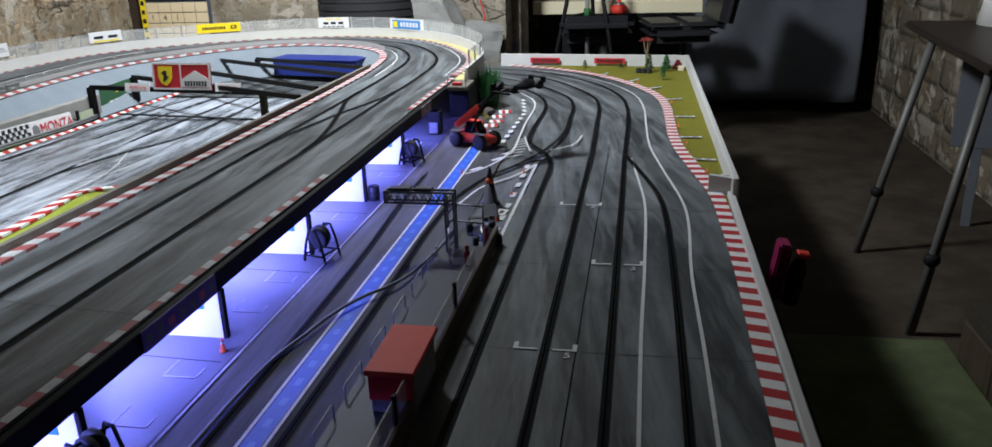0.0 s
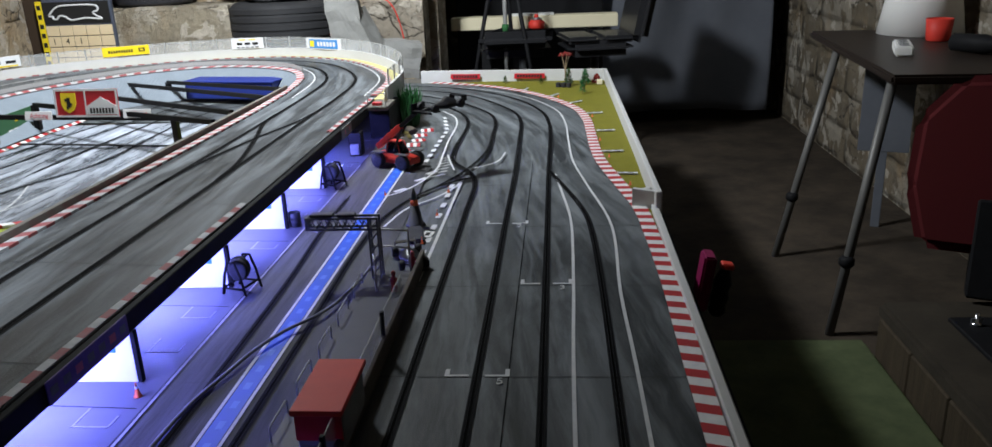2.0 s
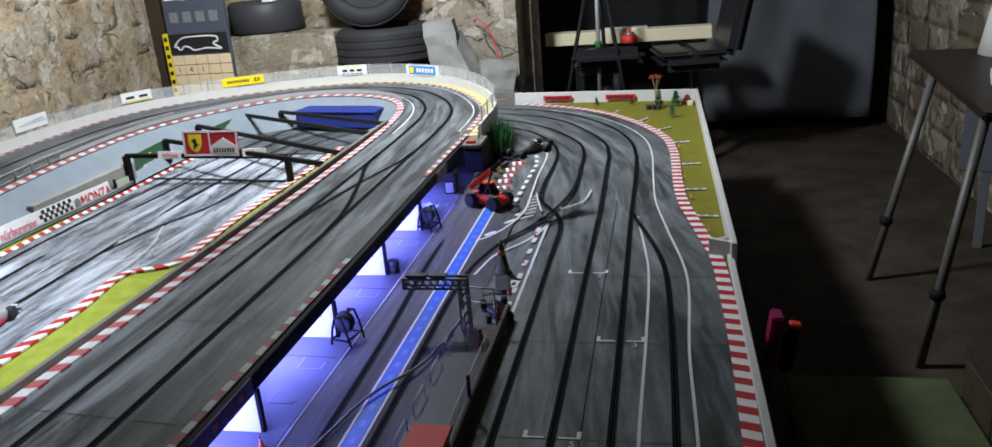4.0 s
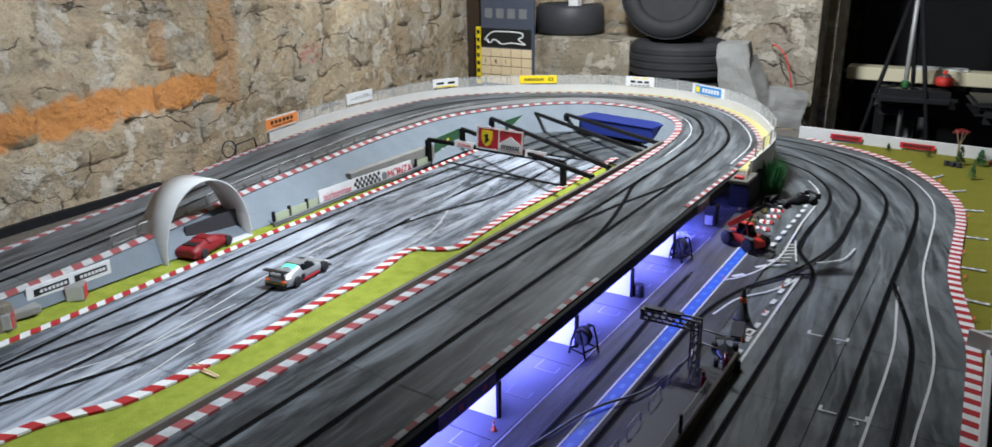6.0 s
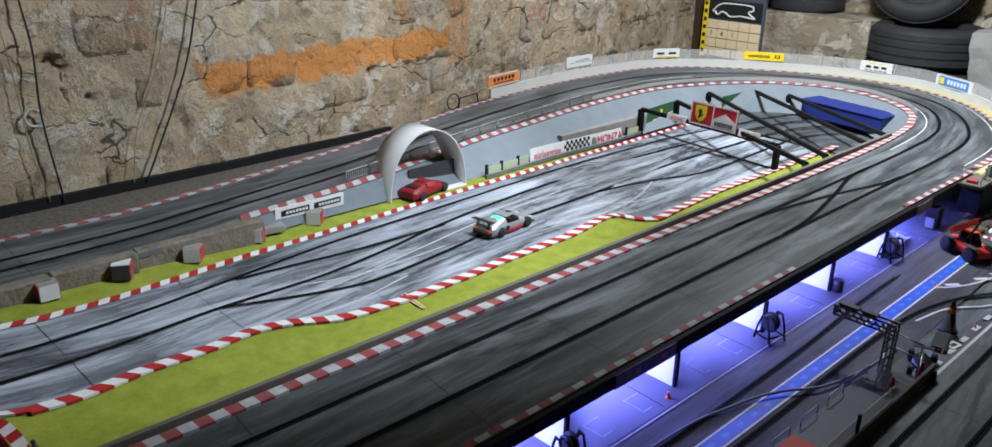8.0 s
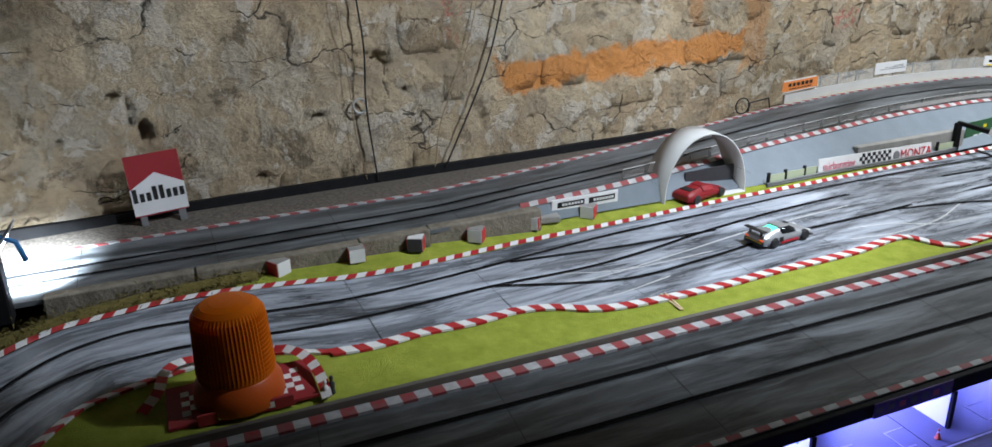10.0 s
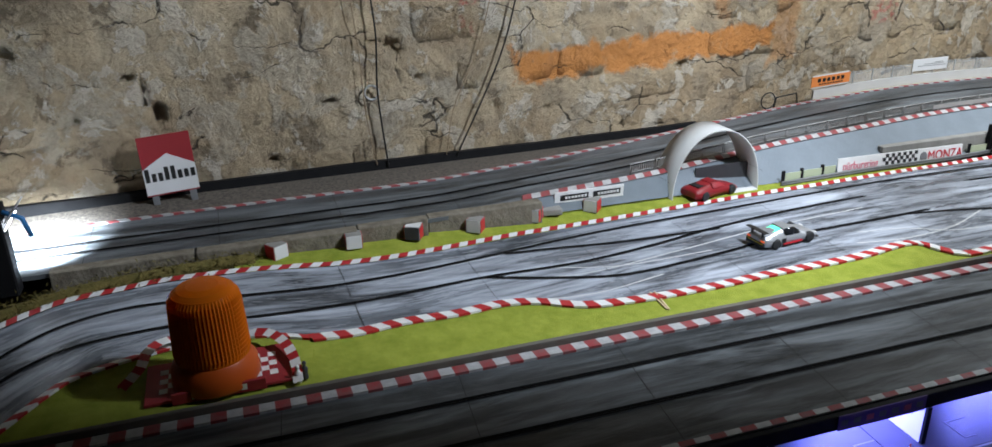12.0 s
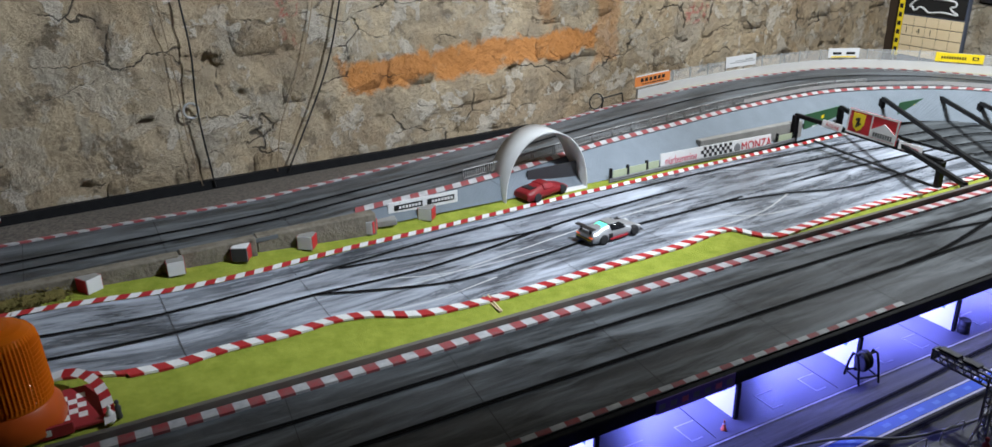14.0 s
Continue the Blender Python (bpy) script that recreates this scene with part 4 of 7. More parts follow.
PANEL = material("garage_panel_white", (0.8, 0.8, 0.8), 0.5, second=(0.74, 0.74, 0.74), scale=10, amount=0.5)
LEAF = material("plastic_leaf", (0.02, 0.1, 0.03), 0.6, second=(0.04, 0.16, 0.05), scale=80, amount=0.8)
DARKLEAF = material("dark_leaf", (0.03, 0.07, 0.02), 0.8, second=(0.06, 0.1, 0.03), scale=120, amount=0.8)
REDLEAF = material("red_leaf", (0.3, 0.03, 0.03), 0.8, second=(0.2, 0.03, 0.02), scale=120, amount=0.8)
TWIG = material("twig", (0.3, 0.22, 0.14), 0.8)
MOSS = material("moss", (0.085, 0.078, 0.017), 0.95, second=(0.2, 0.15, 0.05), scale=50, amount=0.9, bump=1.0, bump_scale=250)
CREAM = material("cream_plank", (0.72, 0.65, 0.45), 0.6, second=(0.66, 0.58, 0.4), scale=6, amount=0.7)
LEATHER = material("black_leather", (0.02, 0.02, 0.022), 0.38, second=(0.03, 0.03, 0.032), scale=14, amount=0.6, bump=0.3, bump_scale=120)
ALU = material("brushed_aluminium", (0.42, 0.42, 0.41), 0.5, 0.35, second=(0.36, 0.36, 0.35), scale=8, amount=0.6, stretch=(6, 6, 0.4))
TABLETOP = material("dark_tabletop", (0.022, 0.016, 0.013), 0.45, second=(0.035, 0.025, 0.02), scale=5, amount=0.7, gloss=0.2)
DULLALU = material("dull_aluminium", (0.16, 0.155, 0.145), 0.5, 0.3, second=(0.11, 0.107, 0.1), scale=8, amount=0.6, stretch=(6, 6, 0.4))
REDCLOTH = material("red_chair_cloth", (0.075, 0.004, 0.006), 0.9, second=(0.065, 0.004, 0.005), scale=30, amount=0.6)
PALLET = material("plinth_wood", (0.06, 0.05, 0.038), 0.85, second=(0.1, 0.083, 0.06), scale=6, amount=0.8, bump=0.5, bump_scale=60)
GREENMAT = material("worn_green_board", (0.04, 0.055, 0.022), 0.85, second=(0.11, 0.13, 0.06), scale=9, amount=0.9, bump=0.3, bump_scale=40)
MAGENTA = material("magenta_plastic", (0.24, 0.012, 0.075), 0.45)
PAPER = material("white_paper", (0.78, 0.77, 0.74), 0.7, second=(0.72, 0.71, 0.68), scale=6, amount=0.5)
GREYCLOTH = material("grey_curtain", (0.085, 0.09, 0.105), 0.9, second=(0.13, 0.137, 0.155), scale=4, amount=0.8, bump=0.2, bump_scale=80)
BLUECARD = material("blue_card", (0.015, 0.03, 0.2), 0.5, second=(0.015, 0.025, 0.14), scale=8, amount=0.6)
SLATE = material("slate_case", (0.07, 0.08, 0.11), 0.35, second=(0.05, 0.06, 0.08), scale=6, amount=0.6)
CHALK = material("aged_concrete", (0.3, 0.3, 0.285), 0.9, second=(0.17, 0.165, 0.15), scale=7, amount=0.9, bump=0.8, bump_scale=40)
OCHRE = masonry("ledge_stone", (0.3, 0.25, 0.17), (0.42, 0.36, 0.26), False, 0.8)

AMBER = bpy.data.materials.new("amber_plastic")
AMBER.use_nodes = True
amber = AMBER.node_tree.nodes["Principled BSDF"]
amber.inputs["Base Color"].default_value = (0.88, 0.2, 0.01, 1)
amber.inputs["Roughness"].default_value = 0.14
amber.inputs["Transmission Weight"].default_value = 0.38
amber.inputs["IOR"].default_value = 1.2
AMBERSOLID = material("amber_base", (0.5, 0.085, 0.012), 0.4, second=(0.42, 0.07, 0.012), scale=20, amount=0.4)
CLEAR = bpy.data.materials.new("clear_film")
CLEAR.use_nodes = True
clear = CLEAR.node_tree
film = clear.nodes["Principled BSDF"]
film.inputs["Base Color"].default_value = (0.75, 0.77, 0.76, 1)
film.inputs["Roughness"].default_value = 0.25
film.inputs["Alpha"].default_value = 0.3
FROST = bpy.data.materials.new("frosted_green_pane")
FROST.use_nodes = True
pane = FROST.node_tree.nodes["Principled BSDF"]
pane.inputs["Base Color"].default_value = (0.5, 0.56, 0.38, 1)
pane.inputs["Roughness"].default_value = 0.3
pane.inputs["Alpha"].default_value = 0.85


def lathe(bm, profile, sides=24, m=None, mat=0, smooth=True):
    """A turned shape from (radius, height) pairs round z."""
    rings = []
    for r, z in profile:
        ring = []
        for k in range(sides):
            a = 2 * math.pi * k / sides
            p = Vector((r * math.cos(a), r * math.sin(a), z))
            ring.append(bm.verts.new(m @ p if m else p))
        rings.append(ring)
    for a, b in zip(rings, rings[1:]):
        for k in range(sides):
            f = bm.faces.new((a[k], a[(k + 1) % sides], b[(k + 1) % sides], b[k]))
            f.smooth, f.material_index = smooth, mat
    for ring, flip in ((rings[0], True), (rings[-1], False)):
        bm.faces.new(ring[::-1] if flip else ring).material_index = mat


def board(name, label, m, width, height, mat, shapes=(), thick=0.003, category="advertising board", group="advertising boards", legs=0.0, edge=None):
    """An upright board in the plane y = 0 of its pose, standing on z = 0; shapes are plain rectangles on its face: x, z, width, height, material."""
    top = thing(name, label, category, m, group)
    bm = bmesh.new()
    add_box(bm, -width / 2, width / 2, 0, thick, legs, legs + height)
    part("panel", finish(bm, 0.0006), mat, top)
    if edge:
        bm = bmesh.new()
        e = min(0.006, height * 0.08)
        for x0, x1, z0, z1 in ((-width / 2, width / 2, legs, legs + e), (-width / 2, width / 2, legs + height - e, legs + height), (-width / 2, -width / 2 + e, legs + e, legs + height - e), (width / 2 - e, width / 2, legs + e, legs + height - e)):
            add_box(bm, x0, x1, -0.0015, 0, z0, z1)
        part("border", bm, edge, top)
    for k, (x, z, w, h, tone) in enumerate(shapes):
        bm = bmesh.new()
        add_box(bm, x - w / 2, x + w / 2, -0.001 - 0.00015 * k, 0.0002, legs + z - h / 2, legs + z + h / 2)
        part("print", bm, tone, top)
    if legs:
        for x in (-width * 0.38, width * 0.38):
            bm = bmesh.new()
            add_box(bm, x - 0.006, x + 0.006, 0.0004, thick + 0.002, 0, legs + 0.012)
            part("leg", bm, GREYPLASTIC, top)
    return top


def bars(cx, cz, width, height, count, mat):
    """Unreadable or trade-marked writing: a row of plain bars."""
    step = width / count
    return [(cx - width / 2 + step * (k + 0.5), cz, step * 0.68, height, mat) for k in range(count)]


def wheel(parent, place, radius, width, tyre_mat=None, rim_mat=None, axis_turn=0.0):
    m = Matrix.Translation(place) @ Matrix.Rotation(radians(axis_turn), 4, "Z") @ Matrix.Rotation(radians(90), 4, "Y")
    w = width / 2
    bm = bmesh.new()
    lathe(bm, [(radius * 0.55, -w), (radius * 0.9, -w), (radius, -w * 0.7), (radius, w * 0.7), (radius * 0.9, w), (radius * 0.55, w)], 18, m)
    tyre = part("tyre", finish(bm), tyre_mat or RUBBER, parent)
    bm = bmesh.new()
    lathe(bm, [(radius * 0.56, -w * 0.85), (radius * 0.5, w * 1.02), (radius * 0.16, w * 0.7), (radius * 0.12, w * 1.0)], 12, m)
    part("rim", finish(bm), rim_mat or GREYPLASTIC, tyre)


def loft(bm, stations, ring=12, mat=0):
    """A closed body along y from stations of y, half width, low z, shoulder z, roof z, roof half width."""
    rings = []
    for y, w, z0, z1, z2, rw in stations:
        pts = [(-w * 0.92, z0), (-w, (z0 + z1) / 2), (-w * 0.98, z1), (-rw - (w - rw) * 0.25, z1 + (z2 - z1) * 0.45), (-rw, z2 - (z2 - z1) * 0.12), (-rw * 0.5, z2)]
        pts += [(-x, z) for x, z in pts[::-1]]
        rings.append([bm.verts.new((x, y, z)) for x, z in pts])
    n = len(rings[0])
    for a, b in zip(rings, rings[1:]):
        for k in range(n):
            f = bm.faces.new((a[k], a[(k + 1) % n], b[(k + 1) % n], b[k]))
            f.smooth, f.material_index = True, mat
    bm.faces.new(rings[0][::-1])
    bm.faces.new(rings[-1])
    bmesh.ops.recalc_face_normals(bm, faces=bm.faces[:])


# ---- the far curve: lawn, boards, trees ----


def small_tree(m, height, spread, leaf, label, seed, name="model_tree"):
    top = thing(name, label, "model tree", m, "model trees on the lawn")
    dice = random.Random(seed)
    bm = bmesh.new()
    add_tube(bm, [(0, 0, 0), (0.003, 0, height * 0.4), (0, 0.002, height * 0.92)], [height * 0.04, height * 0.03, height * 0.008], 6)
    for k in range(6):
        a, z = dice.uniform(0, 6.3), height * dice.uniform(0.3, 0.8)
        add_tube(bm, [(0, 0, z), (math.cos(a) * spread * 0.7, math.sin(a) * spread * 0.7, z + height * 0.1)], [height * 0.015, height * 0.006], 5)
    part("trunk", bm, TWIG, top)
    bm = bmesh.new()
    for k in range(260):
        z = dice.uniform(0.12, 1.0)
        r = spread * (1.05 - z) * dice.uniform(0.3, 1.1) + 0.002
        a = dice.uniform(0, 6.3)
        c = Vector((r * math.cos(a), r * math.sin(a), height * z))
        d = Vector((dice.uniform(-1, 1), dice.uniform(-1, 1), dice.uniform(-0.6, 0.6))) * spread * 0.3
        e = Vector((dice.uniform(-1, 1), dice.uniform(-1, 1), dice.uniform(-0.6, 0.6))) * spread * 0.16
        bm.faces.new([bm.verts.new(c + q) for q in (-d, e, d, -e)])
    part("crown", bm, leaf, top)
    return top


small_tree(pose(-0.19, 3.04, main_z(3.04)), 0.038, 0.014, DARKLEAF, "small dark green model conifer on the lawn", 1)
small_tree(pose(-0.01, 3.007, main_z(3.007)), 0.03, 0.012, DARKLEAF, "tiny olive model shrub on the lawn", 2)
small_tree(pose(0.125, 2.898, main_z(2.898)), 0.085, 0.026, DARKLEAF, "dark green model tree beside stacked tyres", 3)
small_tree(pose(0.185, 2.636, main_z(2.636)), 0.06, 0.018, LEAF, "green model conifer standing on the lawn", 4)
small_tree(pose(0.205, 2.92, main_z(2.92)), 0.075, 0.028, LEAF, "bushy bright green model tree on the lawn", 5)
small_tree(pose(0.262, 2.964, main_z(2.964)), 0.045, 0.03, REDLEAF, "low dark red model bush in the lawn corner", 6)
top = thing("model_tree", "tall bare model tree with a red umbrella crown", "model tree", pose(0.11, 2.94, main_z(2.94)), "model trees on the lawn")
bm = bmesh.new()
for k in range(5):
    a = k * 1.26
    add_tube(bm, [(0, 0, 0), (0.003 * math.cos(a), 0.003 * math.sin(a), 0.08), (0.022 * math.cos(a), 0.018 * math.sin(a), 0.15)], [0.003, 0.0022, 0.0012], 5)
part("trunk", bm, TWIG, top)
bm = bmesh.new()
dice = random.Random(8)
for k in range(220):
    a, r = dice.uniform(0, 6.3), 0.034 * dice.uniform(0, 1) ** 0.5
    c = Vector((r * math.cos(a), r * math.sin(a), 0.155 - r * 0.35 + dice.uniform(-0.006, 0.006)))
    d = Vector((dice.uniform(-1, 1), dice.uniform(-1, 1), dice.uniform(-0.5, 0.5))) * 0.006
    e = Vector((dice.uniform(-1, 1), dice.uniform(-1, 1), dice.uniform(-0.5, 0.5))) * 0.004
    bm.faces.new([bm.verts.new(c + q) for q in (-d, e, d, -e)])
part("crown", bm, REDLEAF, top)
for k, (x, y) in enumerate(((0.075, 2.86), (0.1, 2.85), (0.125, 2.845))):
    for z in (0.0, 0.011):
        t = thing("miniature_tyre", "small black miniature tyre in a stack on the lawn", "miniature", pose(x, y, z + main_z(y)), "stacked model tyres")
        bm = bmesh.new()
        lathe(bm, [(0.006, 0), (0.011, 0), (0.013, 0.003), (0.013, 0.008), (0.011, 0.0105), (0.006, 0.0105)], 14)
        part("tread", finish(bm), RUBBER, t)
t = thing("small_box", "small cream box on the lawn corner", "box", pose(0.275, 2.93, main_z(2.93)))
bm = bmesh.new()
add_box(bm, -0.013, 0.013, -0.012, 0.012, 0, 0.022)
part("body", finish(bm, 0.002), CREAM, t)
for x in (-0.40, -0.07):
    board("advertising_board", "red banner with black lettering on the white end board", pose(x, 3.055 - (x - 0.3) * 0.105 - 0.002, -0.03, 0, 0, -6), 0.155, 0.026, SIGNRED, bars(0, 0.013, 0.13, 0.014, 9, INK), 0.002)
for x, y, a in ((0.06, 2.6, 62), (0.15, 2.38, 40), (0.215, 2.1, 12), (0.24, 1.74, 3), (0.243, 1.40, 0), (0.262, 1.13, -8), (-0.08, 2.8, 74)):
    t = thing("distance_board", "small white distance board lying on the lawn", "marker board", pose(x, y, main_z(y) + 0.001, 0, 0, a), "lawn marker boards")
    bm = bmesh.new()
    add_box(bm, -0.032, 0.032, -0.006, 0.006, 0, 0.004)
    part("panel", finish(bm, 0.0008), SIGNWHITE, t)
    for px in (-0.014, 0.012):
        bm = bmesh.new()
        add_box(bm, px - 0.008, px + 0.008, -0.003, 0.003, 0.004, 0.0045)
        part("print", bm, GREYPLASTIC, t)
for x, y in ((0.203, 2.0), (0.21, 1.55), (0.225, 1.3), (0.262, 1.0), (0.075, 2.5)):
    t = thing("marker_cone", "tiny orange marker cone on the kerb edge", "cone", pose(x, y, main_z(y) + 0.006), "tiny marker cones")
    bm = bmesh.new()
    lathe(bm, [(0.005, 0), (0.0045, 0.001), (0.003, 0.0015), (0.0008, 0.011)], 10)
    part("body", finish(bm), CONEORANGE, t)

# ---- the pit lane ----
PITLINE = material("faint_line", (0.3, 0.3, 0.31), 0.6, second=(0.2, 0.2, 0.21), scale=60, amount=0.7)
for y in (-0.72, -0.368, -0.016, 0.35, 0.699, 1.038):
    g = thing("garage_partition", "white lit garage partition with a black front post", "partition", pose(0, y, 0), "garage partitions")
    bm = bmesh.new()
    add_box(bm, -0.953, -0.566, 0, 0.006, 0.0, DECK - 0.013)
    part("panel", bm, PANEL, g)
    bm = bmesh.new()
    add_box(bm, -0.565, -0.557, -0.002, 0.008, 0.0, DECK - 0.034)
    part("post", finish(bm, 0.001), BLACK, g)
    bm = bmesh.new()
    add_box(bm, -0.612, -0.592, -0.0012, 0, 0.05, 0.072)
    sign = part("sign", bm, SIGNBLUE, g, "small blue sign")
    bm = bmesh.new()
    add_box(bm, -0.607, -0.597, -0.0018, -0.0012, 0.056, 0.066)
    part("print", bm, SIGNWHITE, sign)
for n in range(7):
    y = -0.545 + 0.352 * n
    for dy in (-0.08, 0.05):
        bm = bmesh.new()
        for x0, x1, y0, y1 in ((-0.60, -0.545, y + dy, y + dy + 0.003), (-0.60, -0.597, y + dy, y + dy + 0.05), (-0.548, -0.545, y + dy, y + dy + 0.03)):
            add_box(bm, x0, x1, y0, y1, 0.0002, 0.0008)
        part("parking_mark", bm, PITLINE, track)
    paint("floor_seam", [(-0.95, y + 0.12, 0), (-0.53, y + 0.1, 0)], 0.002, SLOT, 0.0005)


def tool_stand(x, y, turn):
    t = thing("tyre_trolley", "black model tyre trolley with loaded wheels", "trolley", pose(x, y, 0.0006, 0, 0, turn) @ Matrix.Scale(1.25, 4), "garage trolleys")
    for sx in (-0.02, 0.02):
        bm = bmesh.new()
        add_tube(bm, [(sx, -0.02, 0), (sx, -0.014, 0.03), (sx, -0.006, 0.052), (sx, 0.006, 0.052), (sx, 0.014, 0.03), (sx, 0.02, 0)], 0.0022, 6)
        add_tube(bm, [(sx, -0.018, 0.01), (sx, 0.018, 0.01)], 0.0018, 6)
        part("side_frame", bm, BLACK, t)
    for y0, z0 in ((-0.016, 0.012), (0.016, 0.012), (0.0, 0.05)):
        bm = bmesh.new()
        add_tube(bm, [(-0.02, y0, z0), (0.02, y0, z0)], 0.0018, 6)
        part("cross_bar", bm, BLACK, t)
    for k, yy in ((0, -0.004), (1, 0.008)):
        wheel(t, (-0.006 + 0.012 * k, yy * 0.5, 0.036), 0.0175, 0.009)


tool_stand(-0.532, 0.335, 75)
tool_stand(-0.54, 1.046, 70)
tool_stand(-0.535, -0.385, 72)
t = thing("oil_drum", "dark ribbed model oil drum by a garage post", "drum", pose(-0.545, 0.716, 0.0006))
bm = bmesh.new()
lathe(bm, [(0.012, 0), (0.0135, 0.001), (0.0135, 0.011), (0.0142, 0.012), (0.0135, 0.013), (0.0135, 0.022), (0.0142, 0.023), (0.0135, 0.024), (0.0135, 0.034), (0.0125, 0.035), (0.0115, 0.033)], 18)
part("body", finish(bm), DARKGREY, t)
t = thing("pit_box", "tall black model cabinet in the last garage", "cabinet", pose(-0.56, 1.415, 0.0006))
bm = bmesh.new()
add_box(bm, -0.02, 0.02, -0.02, 0.02, 0, 0.075)
part("body", finish(bm, 0.002), BLACK, t)
bm = bmesh.new()
add_box(bm, -0.016, 0.012, -0.024, -0.02, 0.005, 0.04)
part("door", finish(bm, 0.001), GREYPLASTIC, t, "pale grey door panel")
t = thing("crumpled_sheet", "crumpled pale plastic sheet on the garage floor", "sheet", pose(-0.6, 1.2, 0.0006))
bm = bmesh.new()
bmesh.ops.create_grid(bm, x_segments=8, y_segments=8, size=0.04)
for v in bm.verts:
    v.co.z = 0.012 + 0.018 * noise.noise((v.co.x * 60, v.co.y * 50, 3)) + 0.008 * (0.04 - abs(v.co.x)) / 0.04
bmesh.ops.solidify(bm, geom=bm.faces[:], thickness=0.0015)
part("sheet", bm, PAPER, t)


def traffic_cone(x, y, height, label, body, band, name="traffic_cone"):
    t = thing(name, label, "traffic cone", pose(x, y, 0.0008), "pit lane cones")
    bm = bmesh.new()
    r = height * 0.26
    lathe(bm, [(r, 0), (r * 0.95, height * 0.05), (r * 0.8, height * 0.06), (r * 0.42, height * 0.55)], 14)
    part("body", finish(bm), body, t)
    bm = bmesh.new()
    lathe(bm, [(r * 0.44, height * 0.52), (r * 0.32, height * 0.7)], 14)
    part("band", finish(bm), band, t, "reflective band")
    bm = bmesh.new()
    lathe(bm, [(r * 0.32, height * 0.7), (r * 0.1, height), (r * 0.02, height)], 14)
    part("tip", finish(bm), body, t)


traffic_cone(-0.257, 0.712, 0.09, "tall dark pit cone with an orange band", DARKGREY, CONEORANGE)
t = thing("cone_foot", "flat black rubber foot beside the tall cone", "rubber foot", pose(-0.243, 0.63, 0.0008, 0, 0, 12))
bm = bmesh.new()
add_box(bm, -0.018, 0.018, -0.05, 0.05, 0, 0.01)
part("body", finish(bm, 0.004, 2), RUBBER, t)
traffic_cone(-0.544, -0.06, 0.024, "tiny red and white cone on the garage floor", CONEORANGE, SIGNWHITE)
traffic_cone(-0.378, 0.955, 0.014, "tiny red and white cone beside the pit line", CONEORANGE, SIGNWHITE)
traffic_cone(-0.222, 0.585, 0.016, "tiny red and white cone on the pit wall end", CONEORANGE, SIGNWHITE)
traffic_cone(-0.216, 0.78, 0.016, "tiny red and white cone by the track edge", CONEORANGE, SIGNWHITE)
traffic_cone(-0.214, 0.98, 0.016, "tiny red and white cone by the pit exit", CONEORANGE, SIGNWHITE)
for x, y in ((-0.222, 0.47), (-0.218, 0.64)):
    t = thing("flat_board", "small white square board lying by the track", "marker board", pose(x, y, 0.0014, 0, 0, -8), "flat track boards")
    bm = bmesh.new()
    add_box(bm, -0.012, 0.012, -0.02, 0.02, 0, 0.002)
    part("panel", finish(bm, 0.0005), SIGNWHITE, t)
    bm = bmesh.new()
    add_box(bm, -0.005, 0.005, -0.01, 0.01, 0.002, 0.0024)
    part("print", bm, INK, t)

BROWNWALL = material("weathered_brown", (0.06, 0.05, 0.04), 0.8, second=(0.12, 0.1, 0.08), scale=25, amount=0.9, bump=0.3, bump_scale=90)
# pit wall with its platform, panels and rails
wall = thing("pit_wall", "dark grey pit wall platform with clear panels and steel rails", "pit wall")
bm = bmesh.new()
add_box(bm, -0.30, -0.205, -1.9, 0.40, 0.0006, 0.011)
part("platform", finish(bm, 0.001), DARKGREY, wall, "flat dark grey platform")
bm = bmesh.new()
add_box(bm, -0.203, -0.195, -1.9, 0.46, 0.0006, 0.034)
part("kerb_wall", finish(bm, 0.001), BROWNWALL, wall, "weathered dark brown wall")
for n in range(13):
    y = -1.82 + 0.172 * n
    if y < 0.2:
        bm = bmesh.new()
        add_box(bm, -0.204, -0.198, y - 0.004, y + 0.004, 0.0342, 0.075)
        part("post", finish(bm, 0.0006), BLACK, wall)
        bm = bmesh.new()
        add_box(bm, -0.2025, -0.2005, y + 0.005, y + 0.167, 0.0342, 0.07)
        part("pane", bm, CLEAR, wall, "clear film pane")
for n in range(19):
    y = -1.8 + 0.115 * n
    bm = bmesh.new()
    add_tube(bm, [(-0.297, y, 0.011), (-0.297, y, 0.03), (-0.297, y + 0.004, 0.033), (-0.297, y + 0.066, 0.033), (-0.297, y + 0.07, 0.03), (-0.297, y + 0.07, 0.011)], 0.0013, 6)
    part("rail", bm, ALU, wall)
bm = bmesh.new()
for z in (0.06, 0.095):
    add_tube(bm, [(-0.29, 0.415, z), (-0.215, 0.40, z)], 0.002, 6)
for x, y in ((-0.29, 0.415), (-0.215, 0.40)):
    add_tube(bm, [(x, y, 0.011), (x, y, 0.1)], 0.002, 6)
add_tube(bm, [(-0.29, 0.415, 0.07), (-0.262, 0.30, 0.012)], 0.002, 6)
part("frame", bm, ALU, wall, "aluminium tube frame")

t = thing("control_tower", "red-roofed timing stand on the pit wall", "timing stand", pose(-0.222, -0.155, 0.0112))
bm = bmesh.new()
add_box(bm, -0.03, 0.028, -0.06, 0.06, 0, 0.058)
part("body", finish(bm, 0.002), GREYPLASTIC, t)
bm = bmesh.new()
add_box(bm, -0.034, 0.032, -0.068, 0.068, 0.058, 0.066)
part("roof", finish(bm, 0.001), TELERED, t, "flat glossy red roof")
bm = bmesh.new()
add_box(bm, -0.031, 0.029, -0.0615, -0.06, 0.02, 0.058)
part("front_panel", bm, SIGNRED, t)
bm = bmesh.new()
